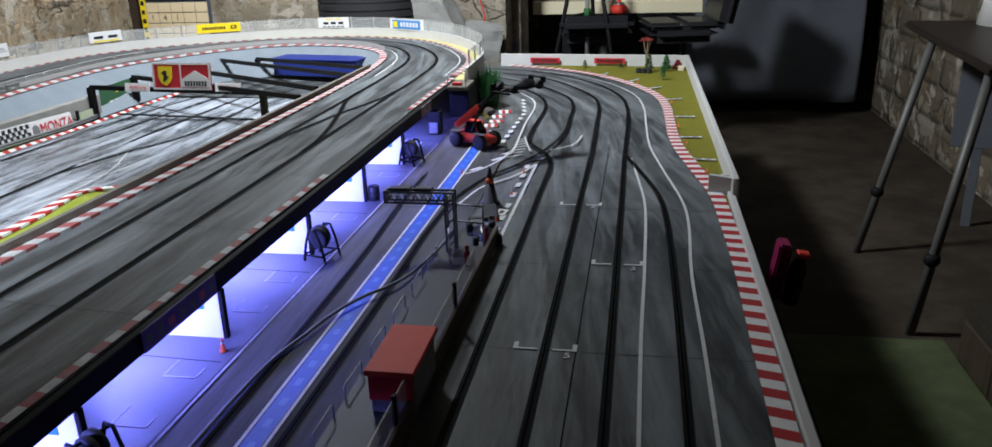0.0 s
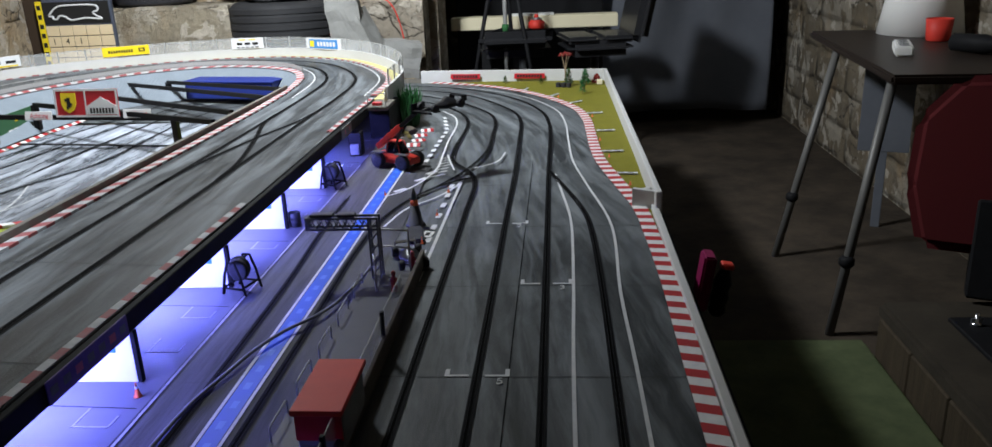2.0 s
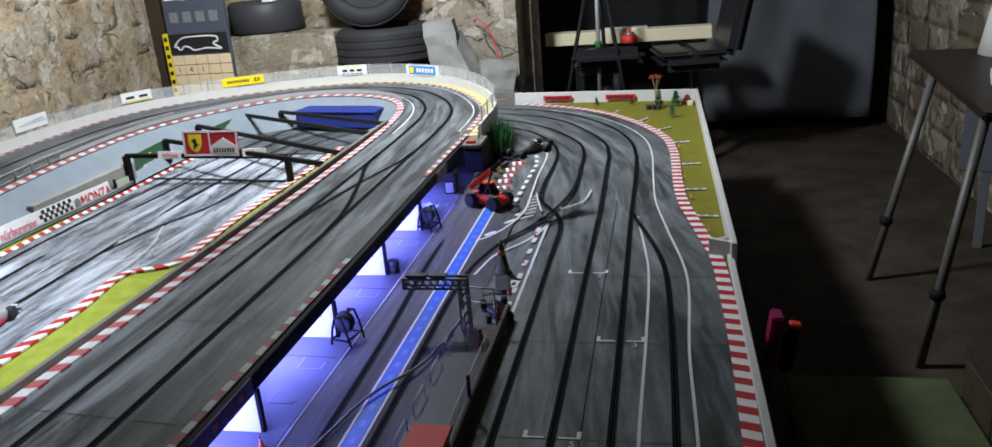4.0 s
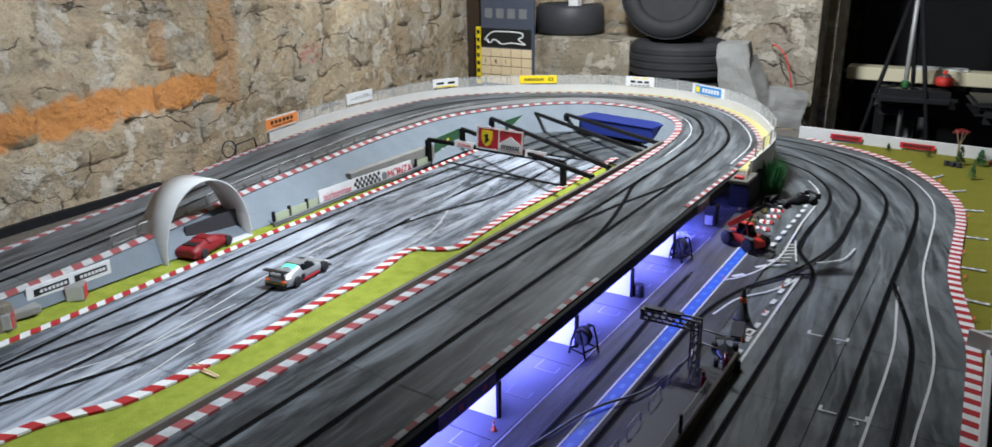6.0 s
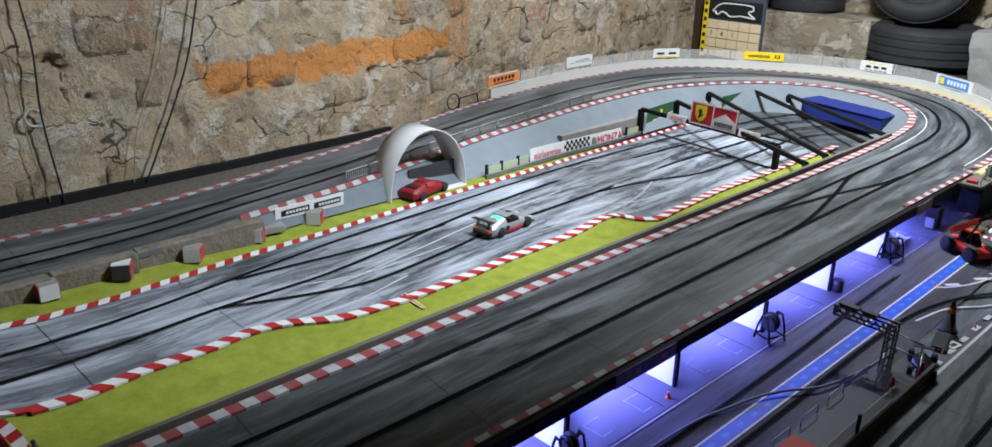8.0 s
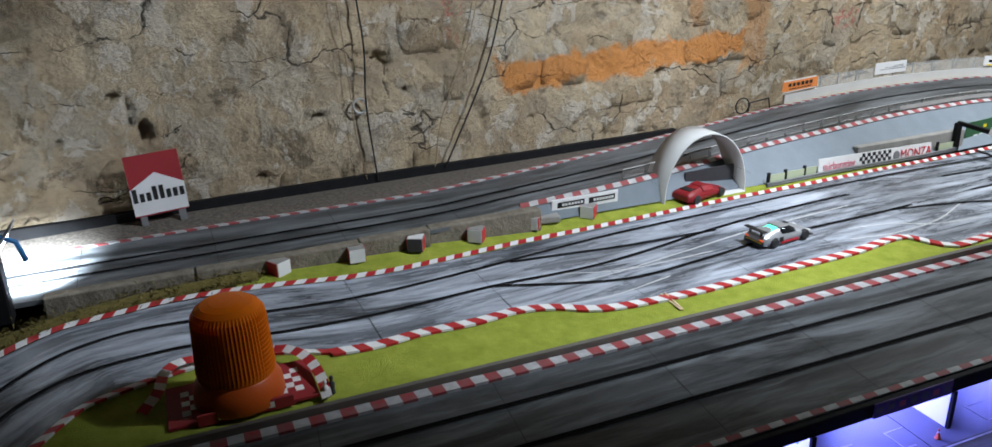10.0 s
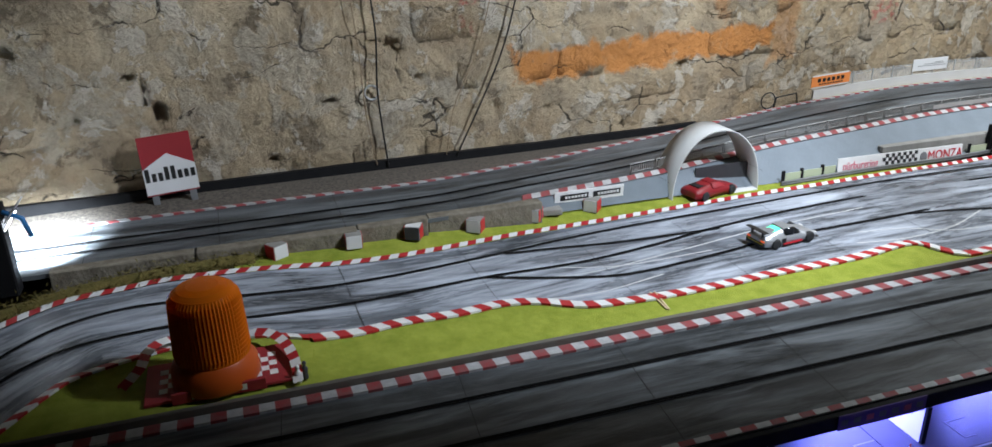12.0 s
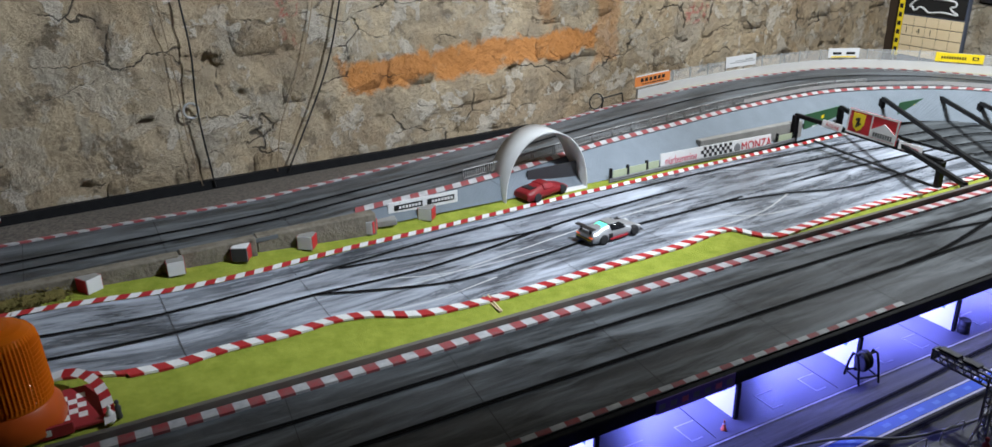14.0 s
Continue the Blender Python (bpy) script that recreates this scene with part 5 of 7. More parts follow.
add_box(bm, 0.028, 0.0295, -0.055, 0.055, 0.005, 0.054)
part("window", bm, CLEAR, t)

g = thing("start_gantry", "grey lattice start gantry reaching over the pit lane", "gantry", pose(-0.274, 0.375, 0.0115) @ Matrix.Diagonal((0.86, 1, 1.08, 1)))
bm = bmesh.new()
for x in (-0.010, 0.010):
    for y in (-0.010, 0.010):
        add_box(bm, x - 0.002, x + 0.002, y - 0.002, y + 0.002, 0, 0.112)
part("mast", bm, GREYPLASTIC, g)
for k in range(5):
    for side in (-1, 1):
        bm = bmesh.new()
        add_tube(bm, [(-0.01, 0.0105 * side, 0.004 + k * 0.021), (0.01, 0.0105 * side, 0.024 + k * 0.021)], 0.0016, 5)
        add_tube(bm, [(0.0105 * side, -0.01, 0.024 + k * 0.021), (0.0105 * side, 0.01, 0.004 + k * 0.021)], 0.0016, 5)
        part("brace", bm, GREYPLASTIC, g)
bm = bmesh.new()
for y in (-0.010, 0.010):
    for z in (0.092, 0.112):
        add_box(bm, -0.15, 0.012, y - 0.002, y + 0.002, z - 0.002, z + 0.002)
add_box(bm, -0.152, -0.147, -0.012, 0.012, 0.09, 0.114)
part("arm", bm, GREYPLASTIC, g)
for k in range(7):
    bm = bmesh.new()
    x = -0.146 + 0.0195 * k
    for y in (-0.0105, 0.0105):
        add_tube(bm, [(x, y, 0.093), (x + 0.0097, y, 0.111), (x + 0.0195, y, 0.093)], 0.0015, 5)
    part("brace", bm, GREYPLASTIC, g)
for x0, x1 in ((-0.14, -0.09), (-0.08, -0.04)):
    bm = bmesh.new()
    add_box(bm, x0, x1, -0.009, 0.009, 0.114, 0.119)
    part("light_box", finish(bm, 0.001), DARKGREY, g)


def figurine(x, y, z, mat, label):
    bm = bmesh.new()
    lathe(bm, [(0.006, 0), (0.007, 0.003), (0.0055, 0.012), (0.007, 0.024), (0.0035, 0.029), (0.0025, 0.0305), (0.0042, 0.034), (0.0042, 0.038), (0.0015, 0.041)], 12)
    ob = mesh_object("figurine", finish(bm), mat)
    ob.matrix_basis = pose(x, y, z)
    tagged(ob, label, "figurine", "track figurines")


figurine(-0.228, 0.30, 0.011, DULLRED, "plain dull red peg figurine on the pit wall")
figurine(-0.215, 0.43, 0.0008, DULLRED, "plain red peg figurine beside the tube frame")
figurine(-0.515, 1.69, DECK + 0.002, CREAM, "plain cream peg figurine on the marshal stand")


def formula_car(m, paint_mat, label):
    c = thing("formula_car", label, "model racing car", m, "model formula cars")
    bm = bmesh.new()
    loft(bm, [(-0.075, 0.012, 0.006, 0.012, 0.018, 0.008), (-0.05, 0.024, 0.004, 0.016, 0.03, 0.008), (-0.02, 0.03, 0.004, 0.018, 0.036, 0.008), (0.0, 0.03, 0.004, 0.016, 0.024, 0.01), (0.025, 0.014, 0.005, 0.015, 0.02, 0.008), (0.07, 0.008, 0.007, 0.011, 0.014, 0.004), (0.09, 0.005, 0.007, 0.009, 0.01, 0.003)])
    part("body", bm, paint_mat, c)
    for x in (-0.034, 0.034):
        wheel(c, (x, -0.055, 0.0155), 0.0155, 0.018)
        wheel(c, (x, 0.06, 0.0145), 0.0145, 0.015)
    for y in (-0.055, 0.06):
        bm = bmesh.new()
        add_tube(bm, [(-0.034, y, 0.0155), (0.034, y, 0.0155)], 0.0018, 6)
        part("axle", bm, DARKGREY, c)
    bm = bmesh.new()
    add_box(bm, -0.03, 0.03, -0.088, -0.07, 0.034, 0.036)
    for x in (-0.03, 0.029):
        add_box(bm, x, x + 0.001, -0.09, -0.066, 0.018, 0.038)
    part("rear_wing", bm, paint_mat, c)
    bm = bmesh.new()
    add_box(bm, -0.036, 0.036, 0.082, 0.098, 0.005, 0.0065)
    part("front_wing", bm, paint_mat, c)
    return c


formula_car(pose(-0.252, 1.205, 0.1795, 0, 0, 141) @ Matrix.Scale(0.85, 4), CARBLACK, "black model formula racing car lifted on the telehandler fork")
formula_car(pose(-0.229, 0.475, 0.002, 0, 0, 200) @ Matrix.Scale(0.72, 4), CARBLACK, "black model formula car at the end of the pit wall")

# telehandler
c = thing("telehandler", "red model telehandler lifting a car beside the pit lane", "telehandler", pose(-0.398, 1.257, 0.0012, 0, 0, -120))
bm = bmesh.new()
loft(bm, [(-0.075, 0.022, 0.016, 0.03, 0.038, 0.018), (-0.05, 0.026, 0.014, 0.034, 0.045, 0.02), (0.02, 0.026, 0.014, 0.034, 0.042, 0.02), (0.065, 0.022, 0.015, 0.028, 0.034, 0.018)])
part("chassis", bm, TELERED, c)
bm = bmesh.new()
loft(bm, [(-0.03, 0.018, 0.04, 0.055, 0.07, 0.012), (-0.02, 0.019, 0.04, 0.056, 0.076, 0.014), (0.012, 0.019, 0.04, 0.056, 0.076, 0.014), (0.028, 0.018, 0.04, 0.05, 0.056, 0.013)])
part("cab", bm, DARKGLASS, c, "dark glazed cab")
bm = bmesh.new()
add_box(bm, -0.016, 0.016, -0.022, 0.014, 0.0755, 0.0785)
part("cab_roof", finish(bm, 0.001), TELERED, c)
for x in (-0.019, 0.019):
    for y, lean in ((-0.028, 0.006), (0.026, -0.012)):
        bm = bmesh.new()
        add_tube(bm, [(x, y, 0.04), (x * 0.78, y + lean, 0.0765)], 0.0016, 5)
        part("cab_pillar", bm, TELERED, c)
for y in (-0.048, 0.045):
    for x in (-0.034, 0.034):
        bm = bmesh.new()
        add_box(bm, x - 0.009, x + 0.009, y - 0.022, y + 0.022, 0.0465, 0.049)
        part("mudguard", finish(bm, 0.001), DARKGREY, c)
for x in (-0.034, 0.034):
    for y in (-0.048, 0.045):
        wheel(c, (x, y, 0.023), 0.023, 0.018, rim_mat=DARKGREY)
LIFT = Matrix.Translation((0, -0.045, 0.07)) @ Matrix.Rotation(radians(36), 4, "X")
bm = bmesh.new()
add_box(bm, 0.008, 0.024, -0.02, 0.095, -0.008, 0.008, LIFT)
boom = part("boom", finish(bm, 0.001), TELERED, c, "raised red boom")
bm = bmesh.new()
add_box(bm, 0.011, 0.021, 0.095, 0.185, -0.005, 0.005, LIFT)
part("inner_boom", finish(bm, 0.001), BLACK, boom, "extended black inner boom")
bm = bmesh.new()
add_box(bm, -0.012, 0.044, 0.1, 0.105, 0.172, 0.2)
for x in (-0.006, 0.032):
    add_box(bm, x, x + 0.006, 0.105, 0.165, 0.1745, 0.1785)
part("fork", bm, BLACK, boom)
bm = bmesh.new()
add_tube(bm, [(0.016, 0.0, 0.05), (0.016, 0.035, 0.12)], 0.0035, 8)
part("lift_ram", bm, DARKGREY, boom)

# the pile of kerb pieces and the plant by the bridge end
t = thing("artificial_plant", "tuft of green plastic grass beside the bridge end", "plant", pose(-0.478, 1.93, -0.016))
dice = random.Random(11)
bm = bmesh.new()
for k in range(240):
    a, r = dice.uniform(0, 6.3), 0.03 * dice.random() ** 0.5
    p = Vector((r * math.cos(a), r * 2.4 * math.sin(a), 0.0))
    q = p + Vector((dice.uniform(-0.03, 0.03), dice.uniform(-0.05, 0.05), dice.uniform(0.07, 0.16)))
    w = Vector((dice.uniform(-1, 1), dice.uniform(-1, 1), 0)).normalized() * 0.0035
    mid = p.lerp(q, 0.5) + Vector((0, 0, 0.012))
    v = [bm.verts.new(x) for x in (p - w * 0.5, p + w * 0.5, mid + w, q, mid - w)]
    bm.faces.new(v)
part("foliage", bm, LEAF, t)
for k in range(6):
    d = random.Random(40 + k)
    t = thing("kerb_wedge", "loose red and white striped kerb wedge in a heap", "kerb piece", pose(-0.405 + 0.012 * (k % 2) + d.uniform(-0.008, 0.008), 1.38 + 0.085 * k, main_z(1.38 + 0.085 * k) + 0.0012, 0, 0, 15 + d.uniform(-12, 12)) @ Matrix.Scale(0.8, 4), "loose kerb pieces")
    for q in range(4):
        bm = bmesh.new()
        v = add_box(bm, -0.028 + 0.014 * q, -0.014 + 0.014 * q, -0.02, 0.02, 0, 0.006 + 0.002 * (k % 3))
        for u in v:
            if u.co.z > 0.004:
                u.co.y *= 0.5
        part("segment", finish(bm, 0.0008), RED if q % 2 else WHITE, t)
for k in range(5):
    d = random.Random(60 + k)
    t = thing("model_rock", "small brown model rock beside the run-off", "rock", pose(-0.452 + d.uniform(-0.01, 0.01), 1.4 + 0.09 * k, main_z(1.4 + 0.09 * k) + 0.001), "model rocks")
    bm = bmesh.new()
    bmesh.ops.create_icosphere(bm, subdivisions=2, radius=0.03)
    for v in bm.verts:
        v.co *= 0.8 + 0.5 * noise.noise(v.co * 40 + Vector((k, 0, 0)))
        v.co.z = max(0, v.co.z * 0.7 + 0.01)
    part("rock", bm, MOSS if k % 2 else PALLET, t)

# hose across the pit lane
t = thing("cable", "grey rubber cable lying across the pit lane", "cable")
bm = bmesh.new()
line = smooth_path([(-0.47, -1.5, 0.006), (-0.458, -0.6, 0.006), (-0.452, -0.1, 0.006), (-0.43, 0.0, 0.008), (-0.413, 0.067, 0.01), (-0.384, 0.133, 0.012), (-0.348, 0.19, 0.012), (-0.33, 0.24, 0.01), (-0.31, 0.37, 0.006), (-0.3, 0.52, 0.004)], 0.02)
add_tube(bm, line, 0.003, 8)
part("sleeve", bm, GREYPLASTIC, t)

# banners on the bridge beam
for y, w, mat in ((-0.13, 0.2, PURPLE), (1.3, 0.12, GREYPLASTIC), (-0.75, 0.2, PURPLE)):
    t = thing("beam_banner", "dark purple banner fixed to the bridge beam", "banner", pose(-0.558, y, DECK - 0.033), "beam banners")
    bm = bmesh.new()
    v = add_box(bm, 0, 0.002, -w / 2, w / 2, 0, 0.032)
    part("sheet", bm, mat, t)
    for k in range(7):
        bm = bmesh.new()
        add_box(bm, 0.002, 0.0025, -w / 2 + w * (k + 0.2) / 7, -w / 2 + w * (k + 0.75) / 7, 0.01, 0.022)
        part("print", bm, PINK if k in (2, 5) else GREYPLASTIC, t)

# marshal stand on the bridge end
t = thing("marshal_stand", "wooden marshal stand with a red flag at the bridge end", "stand", pose(-0.525, 1.66, DECK - 0.002))
bm = bmesh.new()
add_box(bm, -0.035, 0.035, -0.07, 0.07, -0.012, 0.002)
part("deck", finish(bm, 0.002), WOODGREY, t)
bm = bmesh.new()
add_box(bm, -0.02, 0.012, -0.05, -0.03, 0.002, 0.012)
part("step", finish(bm, 0.001), SIGNRED, t)
bm = bmesh.new()
for x in (-0.03, 0.03):
    add_tube(bm, [(x, -0.065, 0), (x, -0.065, 0.05)], 0.0018, 6)
add_tube(bm, [(-0.03, -0.065, 0.045), (0.03, -0.065, 0.045)], 0.0015, 6)
part("rail", bm, ALU, t)
t = thing("bridge_pier", "black painted pier under the bridge end", "pier", pose(-0.535, 1.72, -0.012))
bm = bmesh.new()
add_box(bm, -0.035, 0.035, -0.06, 0.14, 0, DECK - 0.003)
part("body", finish(bm, 0.002), BLACK, t)

# ---- the far hairpin: fence and boards ----
fence = thing("hairpin_fence", "clear film safety fence on thin posts round the hairpin", "fence", pose(0, 0, 0))
fence_line = [p + v * (g + 0.005) for p, v, g in zip(wall_line, s, wall_gap)]
for k in range(2, len(fence_line) - 2, 4):
    p = fence_line[k]
    bm = bmesh.new()
    add_box(bm, p.x - 0.0025, p.x + 0.0025, p.y - 0.0025, p.y + 0.0025, DECK + 0.041, DECK + 0.096)
    part("post", bm, ALU, fence)
bm = bmesh.new()
add_tube(bm, [p + Vector((0, 0, 0.092)) for p in fence_line[2:-2]], 0.0012, 5)
part("top_wire", bm, ALU, fence)
bm = bmesh.new()
add_tube(bm, [p + Vector((0, 0, 0.085 + 0.004 * math.sin(k * 0.9))) for k, p in enumerate(fence_line[2:-2])], 0.0009, 5)
part("middle_wire", bm, ALU, fence)
bm = bmesh.new()
up1, up2 = Vector((0, 0, 0.041)), Vector((0, 0, 0.09))
a, b = [bm.verts.new(p + up1) for p in fence_line[2:-2]], [bm.verts.new(p + up2) for p in fence_line[2:-2]]
for k in range(len(a) - 1):
    bm.faces.new((a[k], a[k + 1], b[k + 1], b[k]))
part("film", bm, CLEAR, fence, "clear plastic film")


def on_wall(x, y, z):
    """The pose of a board hung on the track side of the hairpin wall, nearest to a place."""
    n = min(range(2, len(wall_line) - 2), key=lambda k: (wall_line[k].xy - Vector((x, y))).length)
    v = s[n]
    p = wall_line[n] + v * (wall_gap[n] - 0.005)
    return pose(p.x, p.y, z, 0, 0, math.degrees(math.atan2(-v.x, v.y)))


board("advertising_board", "orange billboard with dark script bars on the hairpin wall", on_wall(-2.47, 1.3, DECK + 0.05), 0.22, 0.055, SIGNWHITE, [(0, 0.0275, 0.236, 0.044, ORANGE)] + bars(0, 0.032, 0.17, 0.016, 6, INK) + bars(0, 0.015, 0.15, 0.005, 9, INK))
board("advertising_board", "white billboard with a thin grey car outline", on_wall(-2.49, 1.89, DECK + 0.058), 0.2, 0.055, SIGNWHITE, [(0.02, 0.03, 0.12, 0.002, GREYPLASTIC), (0.01, 0.022, 0.16, 0.002, GREYPLASTIC), (0.05, 0.036, 0.05, 0.002, GREYPLASTIC)])
board("advertising_board", "white billboard with two small dark vehicle shapes", on_wall(-2.42, 2.5, DECK + 0.05), 0.16, 0.05, SIGNWHITE, [(-0.035, 0.024, 0.045, 0.012, INK), (0.035, 0.024, 0.045, 0.012, INK), (0, 0.006, 0.13, 0.006, YELLOW)])
board("advertising_board", "yellow billboard with dark bars and a black horn shape", on_wall(-2.07, 2.95, DECK + 0.048), 0.215, 0.045, YELLOW, bars(-0.025, 0.022, 0.115, 0.013, 10, INK) + [(0.072, 0.024, 0.028, 0.016, INK), (0.072, 0.024, 0.016, 0.008, YELLOW)])
board("advertising_board", "white billboard with rows of small grey marks", on_wall(-1.505, 3.12, DECK + 0.04), 0.165, 0.055, SIGNWHITE, bars(0, 0.026, 0.12, 0.012, 3, INK) + bars(0, 0.046, 0.1, 0.005, 2, YELLOW) + bars(0, 0.008, 0.12, 0.006, 5, GREYPLASTIC))
board("advertising_board", "blue and white billboard with a round gold emblem", on_wall(-1.07, 3.03, DECK + 0.035), 0.24, 0.055, SIGNWHITE, [(0, 0.0275, 0.196, 0.044, SIGNBLUE), (-0.078, 0.0275, 0.03, 0.03, YELLOW)] + bars(0.02, 0.0275, 0.13, 0.022, 6, SIGNWHITE))

# ---- roof trusses over the sunken road ----


def truss(a, b, za, zb, foot_a, foot_b, label):
    t = thing("roof_truss", label, "truss", None, "black roof trusses")
    bm = bmesh.new()
    pa, pb = Vector((*a, za)), Vector((*b, zb))
    add_tube(bm, [pa + Vector((0, 0, -0.006)), pb + Vector((0, 0, -0.006))], 0.011, 4)
    part("beam", bm, BLACK, t)
    for p, foot, z in ((a, foot_a, za), (b, foot_b, zb)):
        bm = bmesh.new()
        add_box(bm, p[0] - 0.01, p[0] + 0.01, p[1] - 0.012, p[1] + 0.012, foot, z - 0.006)
        part("leg", finish(bm, 0.001), BLACK, t)


truss((-1.9, 1.6), (-1.225, 1.59), 0.122, 0.105, 0.0, 0.0, "black gantry beam carrying the start board")
truss((-1.94, 2.2), (-0.985, 1.5), 0.105, 0.135, 0.0, 0.08, "black truss over the sunken road")
truss((-1.87, 2.5), (-0.985, 1.82), 0.09, 0.128, -0.01, 0.08, "black truss over the sunken road")
truss((-1.7, 2.56), (-0.985, 2.0), 0.085, 0.128, -0.01, 0.08, "black truss over the sunken road")
truss((-1.92, 1.9), (-0.985, 1.35), 0.11, 0.135, 0.0, 0.08, "black truss over the sunken road")
# cast shadow of the gantry beam, laid on the road as a black strip
bm = bmesh.new()
add_strip(bm, [Vector((-1.87, 1.678, 0.0)), Vector((-1.245, 1.593, 0.0))], 0.018, 0.003, 0, 0.002)
part("beam_shadow_strip", bm, BLACK, track, "black strip standing for the gantry beam shadow on the road")

t = board("start_board", "red and white start billboard with a yellow shield on the gantry", pose(-1.52, 1.575, 0.112, -6, 0, -4) @ Matrix.Scale(1.1, 4), 0.212, 0.086, SIGNRED, [], 0.005, "billboard", "gantry boards", edge=SIGNWHITE)
bm = bmesh.new()
pts = [(-0.083, 0.074), (-0.033, 0.074), (-0.033, 0.04), (-0.042, 0.022), (-0.058, 0.012), (-0.074, 0.022), (-0.083, 0.04)]
front, back = [bm.verts.new((x, -0.0022, z)) for x, z in pts], [bm.verts.new((x, 0, z)) for x, z in pts]
bm.faces.new(front)
for k in range(len(pts)):
    bm.faces.new((front[k], back[k], back[(k + 1) % len(pts)], front[(k + 1) % len(pts)]))
shield = part("shield", finish(bm), YELLOW, t, "plain yellow shield")
bm = bmesh.new()
for x0, x1, z0, z1 in ((-0.064, -0.052, 0.03, 0.06), (-0.07, -0.056, 0.048, 0.056), (-0.058, -0.046, 0.036, 0.043), (-0.066, -0.06, 0.024, 0.034)):
    add_box(bm, x0, x1, -0.003, -0.0022, z0, z1)
part("emblem", bm, INK, shield)
bm = bmesh.new()
pts = [(0.002, 0.008), (0.1, 0.008), (0.1, 0.034), (0.051, 0.062), (0.002, 0.034)]
front, back = [bm.verts.new((x, -0.002, z)) for x, z in pts], [bm.verts.new((x, 0, z)) for x, z in pts]
bm.faces.new(front)
for k in range(len(pts)):
    bm.faces.new((front[k], back[k], back[(k + 1) % len(pts)], front[(k + 1) % len(pts)]))
roof = part("white_gable", finish(bm), SIGNWHITE, t, "white gable shape")
for x, z, w, h, tone in bars(0.051, 0.02, 0.082, 0.016, 8, INK):
    bm = bmesh.new()
    add_box(bm, x - w / 2, x + w / 2, -0.0026, -0.002, z - h / 2, z + h / 2)
    part("print", bm, tone, roof)
bm = bmesh.new()
add_box(bm, -0.004, 0.0, -0.0018, 0, 0.006, 0.08)
part("divider", bm, SIGNWHITE, t)
for x in (-1.57, -1.255):
    t = board("warning_board", "small white board reading Achtung on the gantry", pose(-1.695 if x < -1.4 else -1.345, 1.57, 0.106, -12, 0, -3), 0.1, 0.03, SIGNWHITE, [], 0.003, "warning board", "gantry boards")
    lettering("word", "Achtung", 0.02, pose(0.004, -0.002, 0.015, 90, 0, 0), SIGNRED, t, 0.0004)

t = thing("blue_tray", "deep blue plastic tray under the far hairpin", "tray", pose(-1.37, 2.5, 0.0, 0, 0, -11))
bm = bmesh.new()
v = add_box(bm, -0.22, 0.22, -0.05, 0.08, 0.012, 0.085)
part("body", finish(bm, 0.004), BLUECARD, t)
bm = bmesh.new()
add_box(bm, -0.225, 0.225, -0.056, 0.085, 0.085, 0.092)
part("rim", finish(bm, 0.002), BLUECARD, t)
for x, y, w, turn, z in ((-1.955, 1.83, 0.25, 96, 0.002), (-1.88, 2.355, 0.22, 88, -0.005)):
    t = board("advertising_board", "dark green billboard with a gold mark on the bank", pose(x, y, z, 0, 0, turn), w, 0.09, SIGNGREEN, [(0.0, 0.062, 0.02, 0.014, YELLOW)] + bars(0.02, 0.018, w * 0.75, 0.026, 5, SIGNWHITE))

# ---- along the inner road ----
t = thing("trackside_barrier", "grey guard rail with frosted panes beside the inner road", "barrier", None)
dy = Vector((0, 1, 0))
bm = bmesh.new()
side_x = lambda y: -1.805 - 0.085 * max(0.0, y - 0.58)
for z in (0.006, 0.014):
    add_tube(bm, [Vector((side_x(y), y, inner_z(y) + z)) for y in (0.57, 0.75, 0.95, 1.2, 1.4, 1.6)], 0.0045, 6)
part("rail", bm, GREYPLASTIC, t)
for y in (0.587, 0.668, 0.762, 1.5, 1.6):
    bm = bmesh.new()
    add_box(bm, side_x(y) - 0.019, side_x(y) - 0.013, y - 0.006, y + 0.006, inner_z(y) - 0.002, inner_z(y) + 0.05)
    part("post", finish(bm, 0.0006), BLACK, t)
for y0, y1 in ((0.597, 0.66), (0.678, 0.754), (0.772, 0.82), (1.51, 1.592)):
    bm = bmesh.new()
    add_box(bm, side_x(y0) - 0.017, side_x(y0) - 0.015, y0, y1, inner_z(y0) + 0.0, inner_z(y0) + 0.04)
    part("pane", bm, FROST, t, "frosted green pane")
t = board("circuit_banner", "white banner reading nürburgring and MONZA with a chequered flag", pose(-1.862, 1.145, 0.01, -8, 3.0, 95.2) @ Matrix.Scale(1.18, 4), 0.54, 0.052, SIGNWHITE, [], 0.003, "banner", "trackside banners")
lettering("word", "nürburgring", 0.036, pose(-0.178, -0.0015, 0.025, 90, 0, 0), PINK, t, 0.0004, 0.85)
lettering("word", "MONZA", 0.043, pose(0.19, -0.0015, 0.025, 90, 0, 0), SIGNRED, t, 0.0004, 1.0)
for r in range(4):
    for c in range(12):
        if (r + c) % 2 == 0:
            bm = bmesh.new()
            add_box(bm, -0.085 + c * 0.0125, -0.0725 + c * 0.0125, -0.0012, 0.0002, 0.003 + r * 0.0115, 0.0145 + r * 0.0115)
            part("flag_square", bm, INK, t)
bm = bmesh.new()
lathe(bm, [(0.010, -0.001), (0.013, -0.001), (0.013, 0.0002), (0.010, 0.0002)], 20, Matrix.Translation((0.093, -0.001, 0.026)) @ Matrix.Scale(1.2, 4) @ Matrix.Rotation(radians(90), 4, "X"))
part("emblem_ring", finish(bm), GREYPLASTIC, t)
t = thing("low_wall", "pale concrete model wall behind the circuit banner", "wall", None)
bm = bmesh.new()
add_box(bm, -1.94, -1.912, 1.09, 1.66, 0.0, 0.08)
part("body", finish(bm, 0.003), CONCRETE, t)

